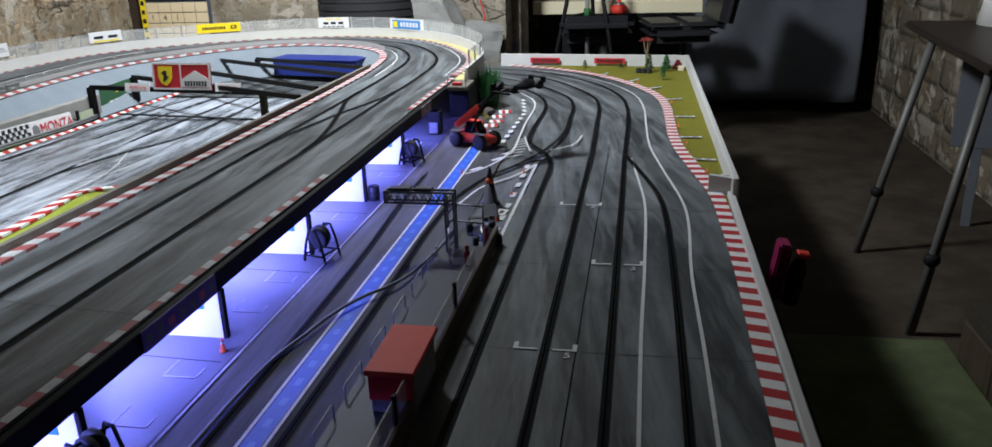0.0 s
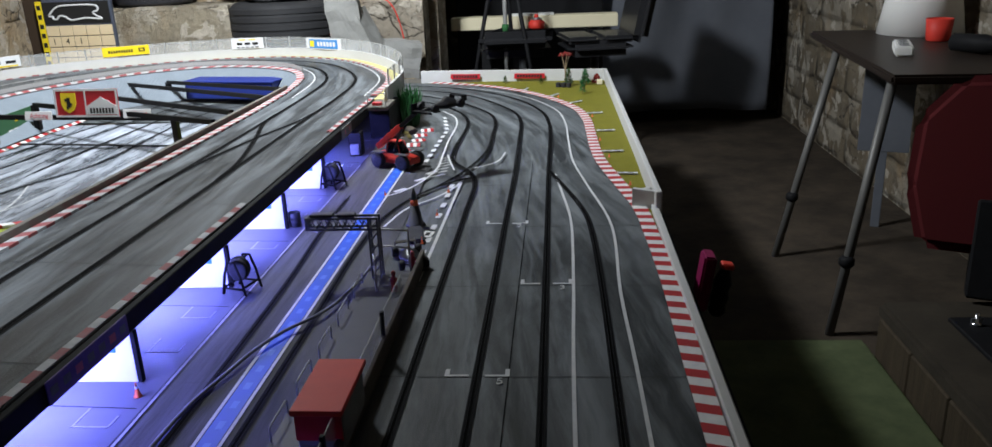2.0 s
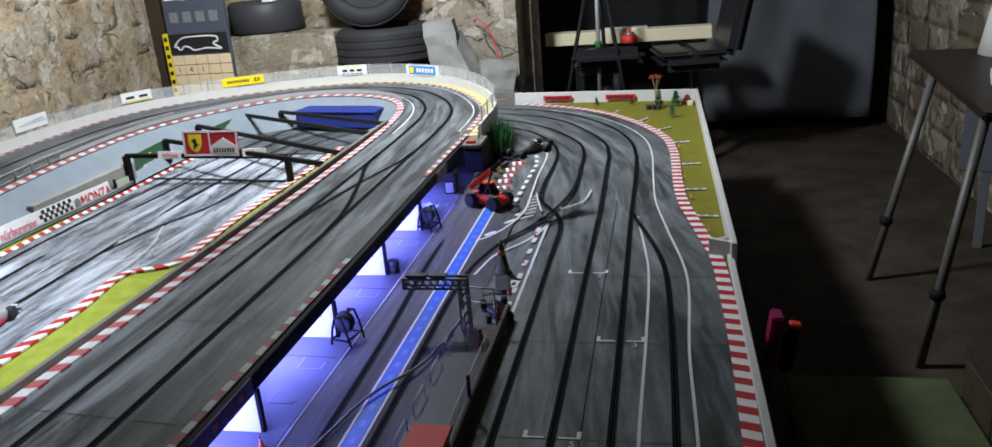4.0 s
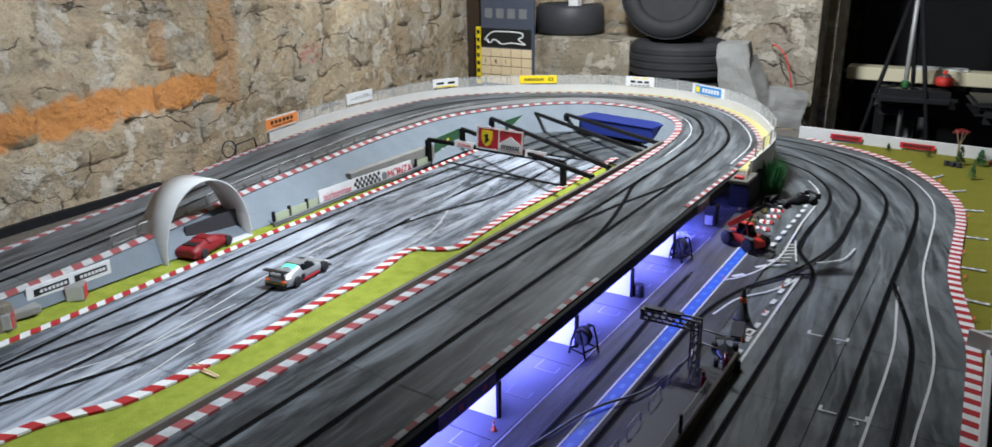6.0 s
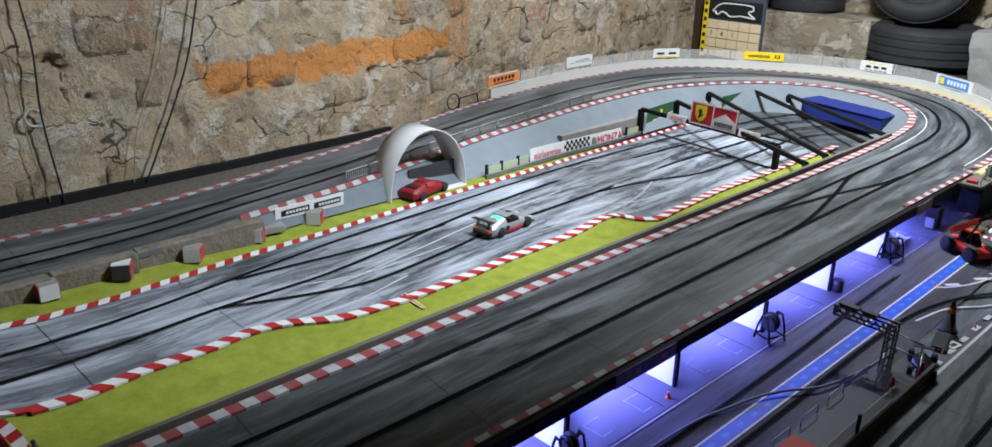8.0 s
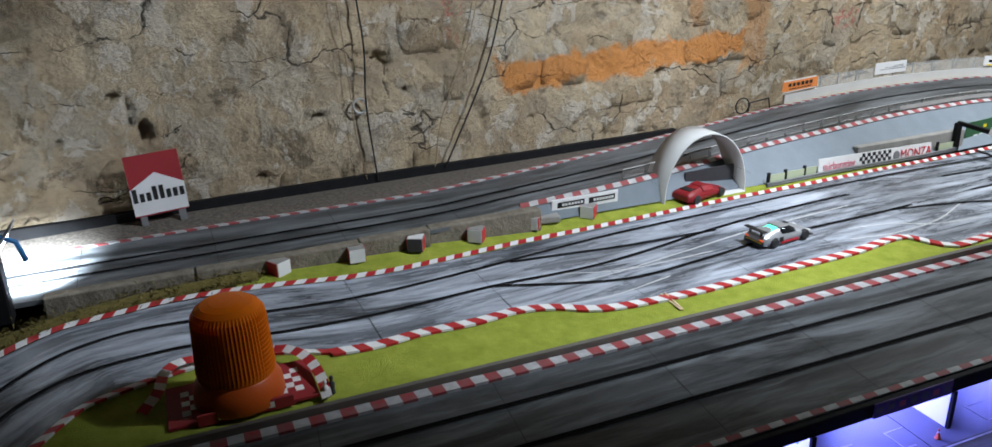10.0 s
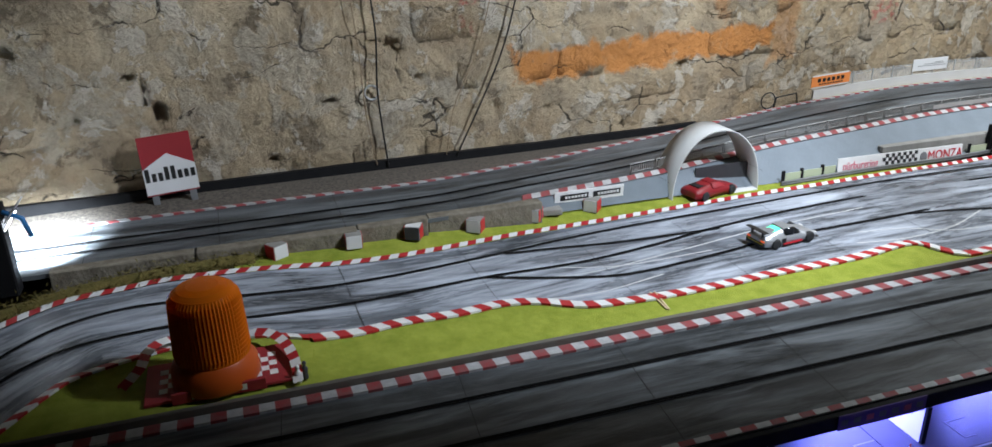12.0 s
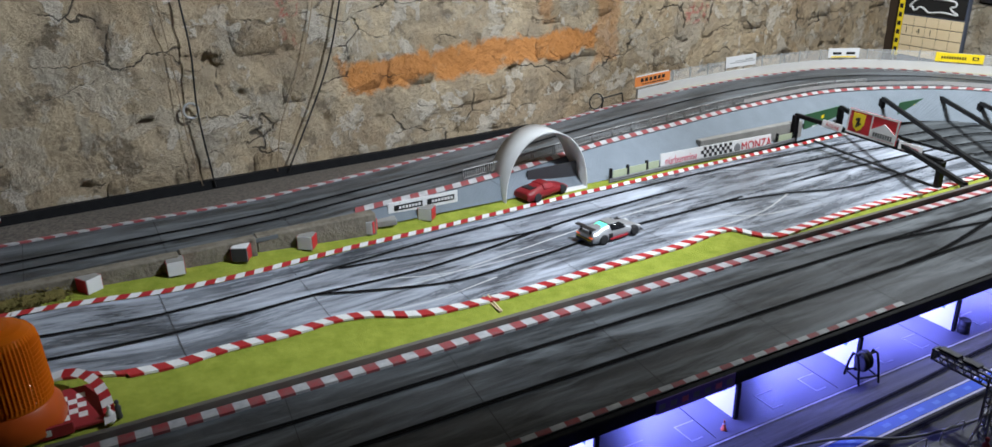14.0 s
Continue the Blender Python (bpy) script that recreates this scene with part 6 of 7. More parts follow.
# arch with the red car
t = thing("tunnel_arch", "pale grey model tunnel arch standing on the grass", "tunnel arch", pose(-1.845, 0.307, inner_z(0.3) - 0.002, 0, 0, 2))
bm = bmesh.new()
outer, inner, steps = [], [], 28
for k in range(steps + 1):
    a = math.pi * k / steps
    outer.append((0.171 * math.cos(a), 0.23 * math.sin(a) ** 0.88 if 0 < k < steps else 0.0))
    inner.append((0.166 * math.cos(a), 0.225 * math.sin(a) ** 0.88 if 0 < k < steps else 0.0))
rows = []
for x, ring in ((0.04, outer), (0.04, inner), (-0.075, inner), (-0.075, outer)):
    rows.append([bm.verts.new((x, y, z)) for y, z in ring])
for a, b in zip(rows, rows[1:] + rows[:1]):
    for k in range(steps):
        f = bm.faces.new((a[k], a[k + 1], b[k + 1], b[k]))
        f.smooth = True
part("shell", finish(bm), ARCH, t)
bm = bmesh.new()
add_box(bm, -0.04, 0.05, -0.164, 0.164, 0.001, 0.006)
part("floor_plate", finish(bm, 0.001), SIGNWHITE, t, "white floor plate")
bm = bmesh.new()
add_box(bm, -0.016, -0.01, -0.05, 0.158, 0.0062, 0.088)
part("back_panel", bm, DARKGREY, t, "dark grey back panel")


def sports_car(m, paint_mat, label, silver):
    c = thing("sports_car", label, "model car", m, "model sports cars")
    bm = bmesh.new()
    loft(bm, [(-0.093, 0.030, 0.012, 0.026, 0.03, 0.022), (-0.085, 0.037, 0.008, 0.028, 0.036, 0.028), (-0.06, 0.0395, 0.006, 0.029, 0.04, 0.026), (-0.035, 0.038, 0.006, 0.028, 0.043, 0.022), (0.0, 0.037, 0.006, 0.026, 0.046, 0.021), (0.022, 0.037, 0.006, 0.025, 0.042, 0.02), (0.042, 0.038, 0.006, 0.025, 0.031, 0.024), (0.07, 0.038, 0.006, 0.022, 0.026, 0.026), (0.088, 0.033, 0.008, 0.017, 0.02, 0.024), (0.095, 0.026, 0.01, 0.014, 0.016, 0.018)])
    body = part("body", bm, paint_mat, c)
    for y in (-0.055, 0.06):
        for x in (-0.036, 0.036):
            wheel(c, (x, y, 0.0145), 0.0145, 0.013, rim_mat=CARBLACK)
    bm = bmesh.new()
    loft(bm, [(-0.02, 0.0285, 0.029, 0.034, 0.0445, 0.0215), (0.0, 0.0292, 0.028, 0.033, 0.0448, 0.0212), (0.022, 0.0287, 0.027, 0.032, 0.0418, 0.0205), (0.036, 0.026, 0.026, 0.028, 0.034, 0.02)])
    bmesh.ops.scale(bm, vec=(1.14, 1, 1.0), verts=bm.verts[:])
    part("windows", bm, DARKGLASS if silver else DULLRED, c, "dark glazing" if silver else "")
    bm = bmesh.new()
    add_box(bm, -0.0205, 0.0205, -0.02, 0.012, 0.0446, 0.0466)
    part("roof", finish(bm, 0.0008), paint_mat, c)
    if silver:
        bm = bmesh.new()
        add_box(bm, -0.037, 0.037, -0.098, -0.082, 0.049, 0.0508)
        wing = part("rear_wing", finish(bm, 0.0005), CARBLACK, c, "black rear wing")
        for x in (-0.02, 0.02):
            bm = bmesh.new()
            add_box(bm, x - 0.001, x + 0.001, -0.092, -0.084, 0.033, 0.049)
            part("strut", bm, CARBLACK, wing)
        bm = bmesh.new()
        v = add_box(bm, -0.016, 0.016, -0.05, -0.024, 0.0435, 0.0448)
        for u in v:
            if u.co.y < -0.04:
                u.co.z -= 0.004
        part("rear_window", finish(bm, 0.0004), GREENLAMP, c, "green glowing rear window")
        for x in (-0.026, 0.026):
            bm = bmesh.new()
            add_box(bm, x - 0.006, x + 0.006, -0.0945, -0.09, 0.023, 0.0265)
            part("tail_light", bm, TAILLAMP, c, "orange tail light")
            bm = bmesh.new()
            add_box(bm, x - 0.006, x + 0.006, 0.084, 0.09, 0.017, 0.021)
            part("headlight", bm, SIGNWHITE, c)
        for x in (-0.0392, 0.0372):
            bm = bmesh.new()
            add_box(bm, x, x + 0.002, -0.03, 0.035, 0.007, 0.012)
            part("side_sill", bm, SIGNRED, c, "red side sill")
            bm = bmesh.new()
            add_box(bm, x + 0.0002, x + 0.0018, -0.036, -0.022, 0.013, 0.026)
            part("side_intake", bm, INK, c)
        bm = bmesh.new()
        add_box(bm, -0.034, 0.034, -0.0955, -0.091, 0.007, 0.02)
        bumper = part("rear_bumper", finish(bm, 0.0006), CARBLACK, c)
        bm = bmesh.new()
        add_box(bm, -0.03, 0.03, -0.0962, -0.0955, 0.017, 0.0195)
        part("yellow_band", bm, YELLOW, bumper)
        bm = bmesh.new()
        add_box(bm, -0.034, 0.034, 0.086, 0.098, 0.006, 0.008)
        part("splitter", bm, CARBLACK, c)
    else:
        bm = bmesh.new()
        add_box(bm, -0.02, 0.02, -0.07, -0.03, 0.036, 0.0415)
        part("engine_opening", bm, INK, c)
    return c


sports_car(pose(-1.41, 0.283, inner_z(0.28) + 0.002, 0, 0, 6) @ Matrix.Scale(1.08, 4), SILVER, "silver model race car with a green glowing rear window", True)
sports_car(pose(-1.815, 0.29, inner_z(0.3) + 0.005, 0, 0, 14) @ Matrix.Scale(1.08, 4), CARRED, "dark red model car shell parked under the arch", False)

# marker blocks on the grass
for n, (x, y, z, turn) in enumerate(((-1.706, -1.135, 0.089, 32), (-1.708, -0.925, 0.086, -3), (-1.716, -0.75, 0.082, -27), (-1.73, -0.56, 0.07, -36), (-1.76, -0.363, 0.064, -40), (-1.787, -0.155, 0.056, -43))):
    t = thing("marker_block", "white and grey marker block with red sides on the grass", "marker block", pose(x, y, z - 0.003, 0, 0, 90 + turn) @ Matrix.Diagonal((0.86, 0.86, 0.95, 1)), "trackside marker blocks")
    bm = bmesh.new()
    add_box(bm, -0.026, 0.026, -0.024, 0.024, 0, 0.042)
    part("core", finish(bm, 0.0012), CONCRETE, t)
    bm = bmesh.new()
    add_box(bm, -0.0245, 0.0245, -0.0256, -0.024, 0.001, 0.041)
    part("front_face", bm, DARKGREY if n == 2 else SIGNWHITE, t)
    bm = bmesh.new()
    add_box(bm, 0.026, 0.0274, -0.0225, 0.0225, 0.001, 0.041)
    part("side_face", bm, SIGNRED, t, "red side face")
    bm = bmesh.new()
    add_box(bm, -0.0274, -0.026, -0.0225, 0.0225, 0.001, 0.041)
    part("side_face", bm, SIGNRED, t, "red side face")
    if n == 2:
        bm = bmesh.new()
        add_box(bm, -0.0245, 0.0245, -0.0225, 0.0225, 0.042, 0.0434)
        part("top_face", bm, SIGNWHITE, t)
t = thing("concrete_slab", "loose grey concrete slab beside the retaining wall", "slab", pose(-1.792, -0.325, 0.064, 0, 0, -8))
bm = bmesh.new()
add_box(bm, -0.03, 0.03, -0.06, 0.06, 0, 0.022)
part("body", finish(bm, 0.003), CONCRETE, t)
t = board("tyre_maker_board", "white banner with two dark printed bars on the bank", pose(-1.797, -0.16, 0.083, 0, 2, 94.8), 0.25, 0.04, SIGNWHITE, [(-0.055, 0.02, 0.1, 0.018, INK), (0.062, 0.02, 0.1, 0.018, INK)] + bars(-0.05, 0.02, 0.08, 0.008, 7, SIGNWHITE) + bars(0.067, 0.02, 0.08, 0.008, 7, SIGNWHITE), 0.004, "banner", "trackside banners")

# crowd barriers along the road by the wall


def crowd_barrier(a, b):
    t = thing("crowd_barrier", "thin grey model crowd barrier beside the wall road", "barrier", None, "crowd barriers")
    pa, pb = Vector((*a, DECK + 0.004)), Vector((*b, DECK + 0.004))
    up = Vector((0, 0, 0.036))
    bm = bmesh.new()
    add_tube(bm, [pa, pa + up, pb + up, pb], 0.0017, 5)
    add_tube(bm, [pa + up * 0.2, pb + up * 0.2], 0.001, 5)
    part("frame", bm, ALU, t)
    for k in range(1, 11):
        bm = bmesh.new()
        p = pa.lerp(pb, k / 11)
        add_tube(bm, [p + up * 0.2, p + up], 0.001, 4)
        part("bar", bm, ALU, t)


path = smooth_path([(x + (c - x) * 0.115, y + (d - y) * 0.115, 0) for (x, y), (c, d) in list(zip(UP_IN, UP_OUT))[14:21]][::-1], 0.105)
for p, q in zip(path, path[1:]):
    if min(p.y, q.y) < -0.06:
        continue
    d = (q - p) * 0.04
    crowd_barrier((p + d).xy, (q - d).xy)
# grey guard rail inside the hairpin
guard = thing("guard_rail", "grey ribbed guard rail inside the hairpin", "guard rail", None)
rail = smooth_path(up_line(0.1, DECK, 8, 17), 0.03)
side = sides_of(rail)
bm = bmesh.new()
add_ribbon(bm, [p - v * 0.0012 for p, v in zip(rail, side)], [p + v * 0.0012 for p, v in zip(rail, side)], 0.026, 0.016)
part("band", bm, ALU, guard)
for k in range(0, len(rail), 3):
    bm = bmesh.new()
    p = rail[k]
    add_box(bm, p.x - 0.002, p.x + 0.002, p.y - 0.002, p.y + 0.002, DECK + 0.003, DECK + 0.027)
    part("post", bm, ALU, guard)

# moss hedge, rock, stick
bm = bmesh.new()
dice = random.Random(21)
line = smooth_path([(-1.4, -2.05, 0.1), (-1.5, -1.86, 0.1), (-1.58, -1.74, 0.1), (-1.642, -1.585, 0.1), (-1.672, -1.43, 0.098), (-1.692, -1.27, 0.095), (-1.696, -1.18, 0.092)], 0.01)
for k in range(5200):
    n = dice.randrange(len(line) - 1)
    p = line[n] + Vector((dice.gauss(0, 0.018), dice.uniform(-0.01, 0.01), abs(dice.gauss(0, 0.012)) - 0.004))
    d = Vector((dice.uniform(-1, 1), dice.uniform(-1, 1), dice.uniform(-0.8, 1))) * 0.007
    e = Vector((dice.uniform(-1, 1), dice.uniform(-1, 1), dice.uniform(-0.8, 1))) * 0.004
    bm.faces.new([bm.verts.new(p + q) for q in (-d, e, d)])
add_tube(bm, [p + Vector((0, 0, -0.004)) for p in line[::4]], 0.022, 8)
tagged(mesh_object("moss_hedge", bm, MOSS), "brown-green dried moss hedge along the road", "moss", kind="stuff")
t = thing("field_stone", "rounded grey field stone beside the floodlight", "stone", pose(-1.694, -1.935, 0.095))
bm = bmesh.new()
bmesh.ops.create_icosphere(bm, subdivisions=3, radius=0.07)
for v in bm.verts:
    v.co *= 0.95 + 0.3 * noise.noise(v.co * 14)
    v.co.z = v.co.z * 1.1 + 0.05
    v.co.z = max(v.co.z, -0.01)
for f in bm.faces:
    f.smooth = True
part("stone_body", bm, CONCRETE, t)
for k, (x, turn) in enumerate(((-1.19, 88), (-1.188, 84))):
    t = thing("wooden_stick", "thin brown wooden stick lying on the grass", "stick", pose(x, -0.245 + 0.008 * k, inner_z(-0.25) - 0.002 + 0.001 * k, 0, 0, turn), "wooden sticks")
    bm = bmesh.new()
    add_box(bm, -0.002, 0.002, -0.048, 0.048, 0, 0.004)
    part("stick_body", finish(bm, 0.0006), WOOD, t)

# big billboard by the wall
t = thing("wall_billboard", "red billboard with a white gable shape leaning by the wall", "billboard", pose(-2.15, -1.4, 0.112, -4, -2, 96))
bm = bmesh.new()
add_box(bm, -0.076, 0.076, 0, 0.006, 0.04, 0.225)
part("panel", finish(bm, 0.001), DULLRED, t)
bm = bmesh.new()
pts = [(-0.0765, 0.045), (0.0765, 0.045), (0.0765, 0.125), (0.0, 0.168), (-0.0765, 0.125)]
front, back = [bm.verts.new((x, -0.002, z)) for x, z in pts], [bm.verts.new((x, 0, z)) for x, z in pts]
bm.faces.new(front)
for k in range(len(pts)):
    bm.faces.new((front[k], back[k], back[(k + 1) % len(pts)], front[(k + 1) % len(pts)]))
gable = part("white_gable", finish(bm), SIGNWHITE, t, "white gable shape")
for k, (x, z, w, h, tone) in enumerate(bars(0, 0.098, 0.15, 0.026, 8, INK)):
    bm = bmesh.new()
    tall = 0.016 if k in (0, 3, 4) else 0
    add_box(bm, x - w / 2, x + w / 2, -0.0028, -0.002, z - h / 2, z + h / 2 + tall)
    part("print", bm, tone, gable)
for x in (-0.055, 0.055):
    bm = bmesh.new()
    add_box(bm, x - 0.01, x + 0.01, 0.001, 0.012, -0.045, 0.06)
    part("leg", finish(bm, 0.001), GREYPLASTIC, t)

# floodlight on a black post
t = thing("floodlight", "black post with a bright white work lamp", "floodlight", pose(-1.695, -1.785, 0.095))
bm = bmesh.new()
v = add_box(bm, -0.025, 0.025, -0.026, 0.026, 0, 0.2)
part("post", finish(bm, 0.004), BLACK, t)
bm = bmesh.new()
add_box(bm, -0.03, 0.03, -0.028, 0.028, 0.2, 0.235)
lathe(bm, [(0.02, 0.245), (0.008, 0.27), (0.002, 0.275)], 10, Matrix.Translation((0.0, -0.01, 0)))
part("head", finish(bm), BLACK, t)
bm = bmesh.new()
add_box(bm, -0.028, 0.028, -0.002, 0.002, -0.03, 0.03, Matrix.Translation((-0.01, 0.05, 0.215)) @ Matrix.Rotation(radians(-40), 4, "X"))
shade = part("reflector", finish(bm, 0.001), SIGNWHITE, t, "white reflector flap")
bm = bmesh.new()
add_box(bm, -0.022, 0.022, 0.003, 0.005, -0.022, 0.022, Matrix.Translation((-0.01, 0.034, 0.19)) @ Matrix.Rotation(radians(-35), 4, "X"))
part("led_panel", bm, material("led_white", (0.9, 0.95, 1.0), 0.4, emit=(0.85, 0.92, 1.0), emit_power=18), t, "glowing white lamp panel")
bm = bmesh.new()
add_tube(bm, [(0.01, 0.03, 0.22), (0.015, 0.07, 0.2), (0.01, 0.08, 0.15)], 0.006, 6)
part("cord", bm, SIGNBLUE, t)

# amber beacon on its checkered plate
plate = thing("checkered_plate", "red plate with white chequers under the beacon", "plate", pose(-1.133, -1.298, 0.0935, 0, 0, 90))
bm = bmesh.new()
add_box(bm, -0.142, 0.142, -0.075, 0.075, 0, 0.007)
part("base", finish(bm, 0.001), DULLRED, plate)
for side in (-0.115, 0.068):
    for r in range(5):
        for c in range(3):
            if (r + c) % 2 == 0:
                bm = bmesh.new()
                add_box(bm, side + c * 0.016, side + 0.016 + c * 0.016, -0.045 + r * 0.018, -0.027 + r * 0.018, 0.007, 0.0076)
                part("square", bm, WHITE, plate)
bm = bmesh.new()
add_box(bm, -0.09, 0.09, -0.083, -0.076, -0.0005, 0.024)
part("name_strip", finish(bm, 0.001), DULLRED, plate)
for x, z, w, h, tone in bars(0, 0.013, 0.11, 0.013, 7, WHITE):
    bm = bmesh.new()
    add_box(bm, x - w / 2, x + w / 2, -0.0836, -0.083, z - h / 2, z + h / 2)
    part("print", bm, tone, plate)
t = thing("warning_beacon", "amber rotating warning beacon with a ribbed lens", "warning beacon", pose(-1.122, -1.302, 0.1007) @ Matrix.Diagonal((1.29, 1.29, 1.17, 1)))
bm = bmesh.new()
lathe(bm, [(0.066, 0), (0.068, 0.004), (0.066, 0.03), (0.058, 0.045), (0.056, 0.048)], 40)
part("base", finish(bm), AMBERSOLID, t)
bm = bmesh.new()
sides = 120
rings = []
for r, z in ((0.057, 0.048), (0.0565, 0.06), (0.0535, 0.14), (0.0515, 0.158), (0.047, 0.168), (0.038, 0.1745), (0.024, 0.178), (0.01, 0.179)):
    ring = []
    for k in range(sides):
        wob = 1.0 + (0.035 if k % 2 and 0.055 < z < 0.165 else 0.0)
        a = 2 * math.pi * k / sides
        ring.append(bm.verts.new((r * wob * math.cos(a), r * wob * math.sin(a), z)))
    rings.append(ring)
for a, b in zip(rings, rings[1:]):
    for k in range(sides):
        bm.faces.new((a[k], a[(k + 1) % sides], b[(k + 1) % sides], b[k]))
bm.faces.new(rings[-1])
part("lens", finish(bm), AMBER, t, "ribbed amber lens")
bm = bmesh.new()
lathe(bm, [(0.03, 0.046), (0.03, 0.06), (0.012, 0.065), (0.01, 0.1), (0.018, 0.105), (0.018, 0.145), (0.006, 0.155)], 20)
part("bulb_holder", finish(bm), AMBERSOLID, t)
bm = bmesh.new()
lathe(bm, [(0.0, 0.0), (0.028, 0.012), (0.036, 0.03)], 20, Matrix.Translation((0.0, 0.0, 0.12)) @ Matrix.Rotation(radians(70), 4, "Y"))
part("reflector", finish(bm), STEEL, t)
for z in (0.058, 0.066, 0.074, 0.082, 0.09, 0.098, 0.106, 0.114, 0.122, 0.13, 0.138, 0.146):
    bm = bmesh.new()
    lathe(bm, [(0.056 - (z - 0.06) * 0.042, z), (0.0588 - (z - 0.06) * 0.042, z + 0.0007), (0.056 - (z - 0.06) * 0.042, z + 0.0014)], 40)
    part("lens_rib", finish(bm), AMBER, t)
CURL_A = [(-1.245, -1.262, 0.104), (-1.23, -1.21, 0.118), (-1.17, -1.172, 0.122), (-1.1, -1.157, 0.114), (-1.035, -1.157, 0.098)]
CURL_B = [(-1.13, -1.477, 0.098), (-1.177, -1.442, 0.11), (-1.23, -1.429, 0.116), (-1.267, -1.407, 0.114), (-1.287, -1.362, 0.103)]
for pts, label in ((CURL_A, "curled red and white kerb strip rising beside the plate"), (CURL_B, "curled red and white kerb strip at the plate end")):
    t = thing("kerb_strip", label, "kerb strip", None, "curled kerb strips")
    kerb(t, pts, 0.021, 0.022, lift=0.0, side=-1, thick=0.006, name="strip")
figurine(-1.06, -1.145, 0.087, SIGNWHITE, "plain white peg figurine at the plate corner")
figurine(-1.07, -1.13, 0.087, DARKGREY, "plain dark peg figurine at the plate corner")

# cables and ring on the long wall


def wall_cable(points, radius, label, mat):
    t = thing("wall_cable", label, "cable", None, "wall cables")
    bm = bmesh.new()
    add_tube(bm, smooth_path([WALL_M @ Vector((d, u, z + FACE)) for d, u, z in points], 0.03), radius, 6)
    part("sleeve", bm, mat, t)


wall_cable([(0.03, 0.0, 1.1), (0.04, 0.018, 0.75), (0.05, 0.027, 0.59), (0.045, 0.021, 0.40), (0.05, 0.04, 0.13)], 0.0032, "black cable hanging down the stone wall", INK)
wall_cable([(0.04, 0.66, 1.1), (0.05, 0.554, 0.70), (0.055, 0.481, 0.48), (0.05, 0.301, 0.13)], 0.0032, "black cable slanting down the stone wall", INK)
wall_cable([(0.03, -0.045, 1.1), (0.035, -0.05, 0.8), (0.03, -0.03, 0.55), (0.035, -0.02, 0.3), (0.05, 0.0, 0.14)], 0.0018, "thin brown string hanging beside the cable", TWIG)
wall_cable([(0.03, 0.52, 1.1), (0.035, 0.47, 0.75), (0.03, 0.40, 0.5), (0.035, 0.30, 0.3), (0.05, 0.26, 0.14)], 0.0018, "thin brown string hanging beside the cable", TWIG)
t = thing("wall_ring", "small steel ring hanging on the stone wall", "ring", WALL_M @ pose(0.028, 0.005, 0.37, 0, 82, 0))
bm = bmesh.new()
add_tube(bm, [(0.024 * math.cos(k * math.pi / 12), 0.024 * math.sin(k * math.pi / 12), 0) for k in range(25)], 0.004, 8, caps=False)
part("loop", bm, ALU, t)
t = thing("bicycle_lock", "coiled black cable and bracket beside the hairpin wall", "cable lock", pose(-2.46, 1.03, DECK - 0.02))
bm = bmesh.new()
add_tube(bm, [(0.0, 0.035 * math.cos(k * 0.5) - 0.06, 0.035 * math.sin(k * 0.5) + 0.04) for k in range(14)], 0.003, 6)
add_tube(bm, [(0, -0.03, 0.0), (0, -0.02, 0.05), (0, 0.08, 0.06), (0, 0.09, 0.01)], 0.0035, 6)
part("coil", bm, INK, t)

# ---- behind the track ----


def car_tyre(m, label, radius=0.31, width=0.2):
    t = thing("car_tyre", label, "tyre", m, "old car tyres")
    w = width / 2
    bm = bmesh.new()
    lathe(bm, [(radius * 0.62, -w * 0.8), (radius * 0.66, -w), (radius * 0.8, -w * 1.05), (radius * 0.93, -w * 0.92), (radius * 0.985, -w * 0.7), (radius * 0.985, w * 0.7), (radius * 0.93, w * 0.92), (radius * 0.8, w * 1.05), (radius * 0.66, w), (radius * 0.62, w * 0.8)], 64)
    bm.faces.ensure_lookup_table()
    bmesh.ops.delete(bm, geom=[f for f in bm.faces if len(f.verts) > 4], context="FACES")
    bm.verts.ensure_lookup_table()
    n = len(bm.verts)
    for k in range(64):
        bm.faces.new((bm.verts[k], bm.verts[(k + 1) % 64], bm.verts[n - 64 + (k + 1) % 64], bm.verts[n - 64 + k]))
    part("carcass", finish(bm), RUBBER, t)
    for z in (-0.6, -0.2, 0.2, 0.6):
        bm = bmesh.new()
        lathe(bm, [(radius * 0.97, (z - 0.15) * w), (radius, (z - 0.13) * w), (radius, (z + 0.13) * w), (radius * 0.97, (z + 0.15) * w)], 64, smooth=False)
        part("tread_rib", finish(bm), RUBBER, t)
    return t


car_tyre(pose(-1.475, 3.66, 0.258), "worn black car tyre lying flat on a ledge", 0.31, 0.21)
car_tyre(pose(-1.475, 3.66, 0.043), "worn black car tyre under another tyre", 0.31, 0.2)
car_tyre(pose(-1.595, 3.74, 0.643, 82, 0, 14), "black car tyre standing upright on a tyre", 0.29, 0.2)
t = thing("tyre_planter", "grey tyre planter with a pale post on the ledge", "planter", pose(-2.295, 3.78, 0.36))
bm = bmesh.new()
lathe(bm, [(0.2, 0), (0.23, 0.02), (0.225, 0.17), (0.21, 0.19), (0.17, 0.18), (0.16, 0.1)], 40)
part("pot", finish(bm), DARKGREY, t)
bm = bmesh.new()
add_box(bm, 0.0, 0.07, -0.03, 0.03, 0.1, 0.5)
part("stake", finish(bm, 0.004), PAPER, t)
t = thing("stone_ledge", "ochre plastered stone ledge under the planter", "ledge", pose(-0.045, 0, -0.012))
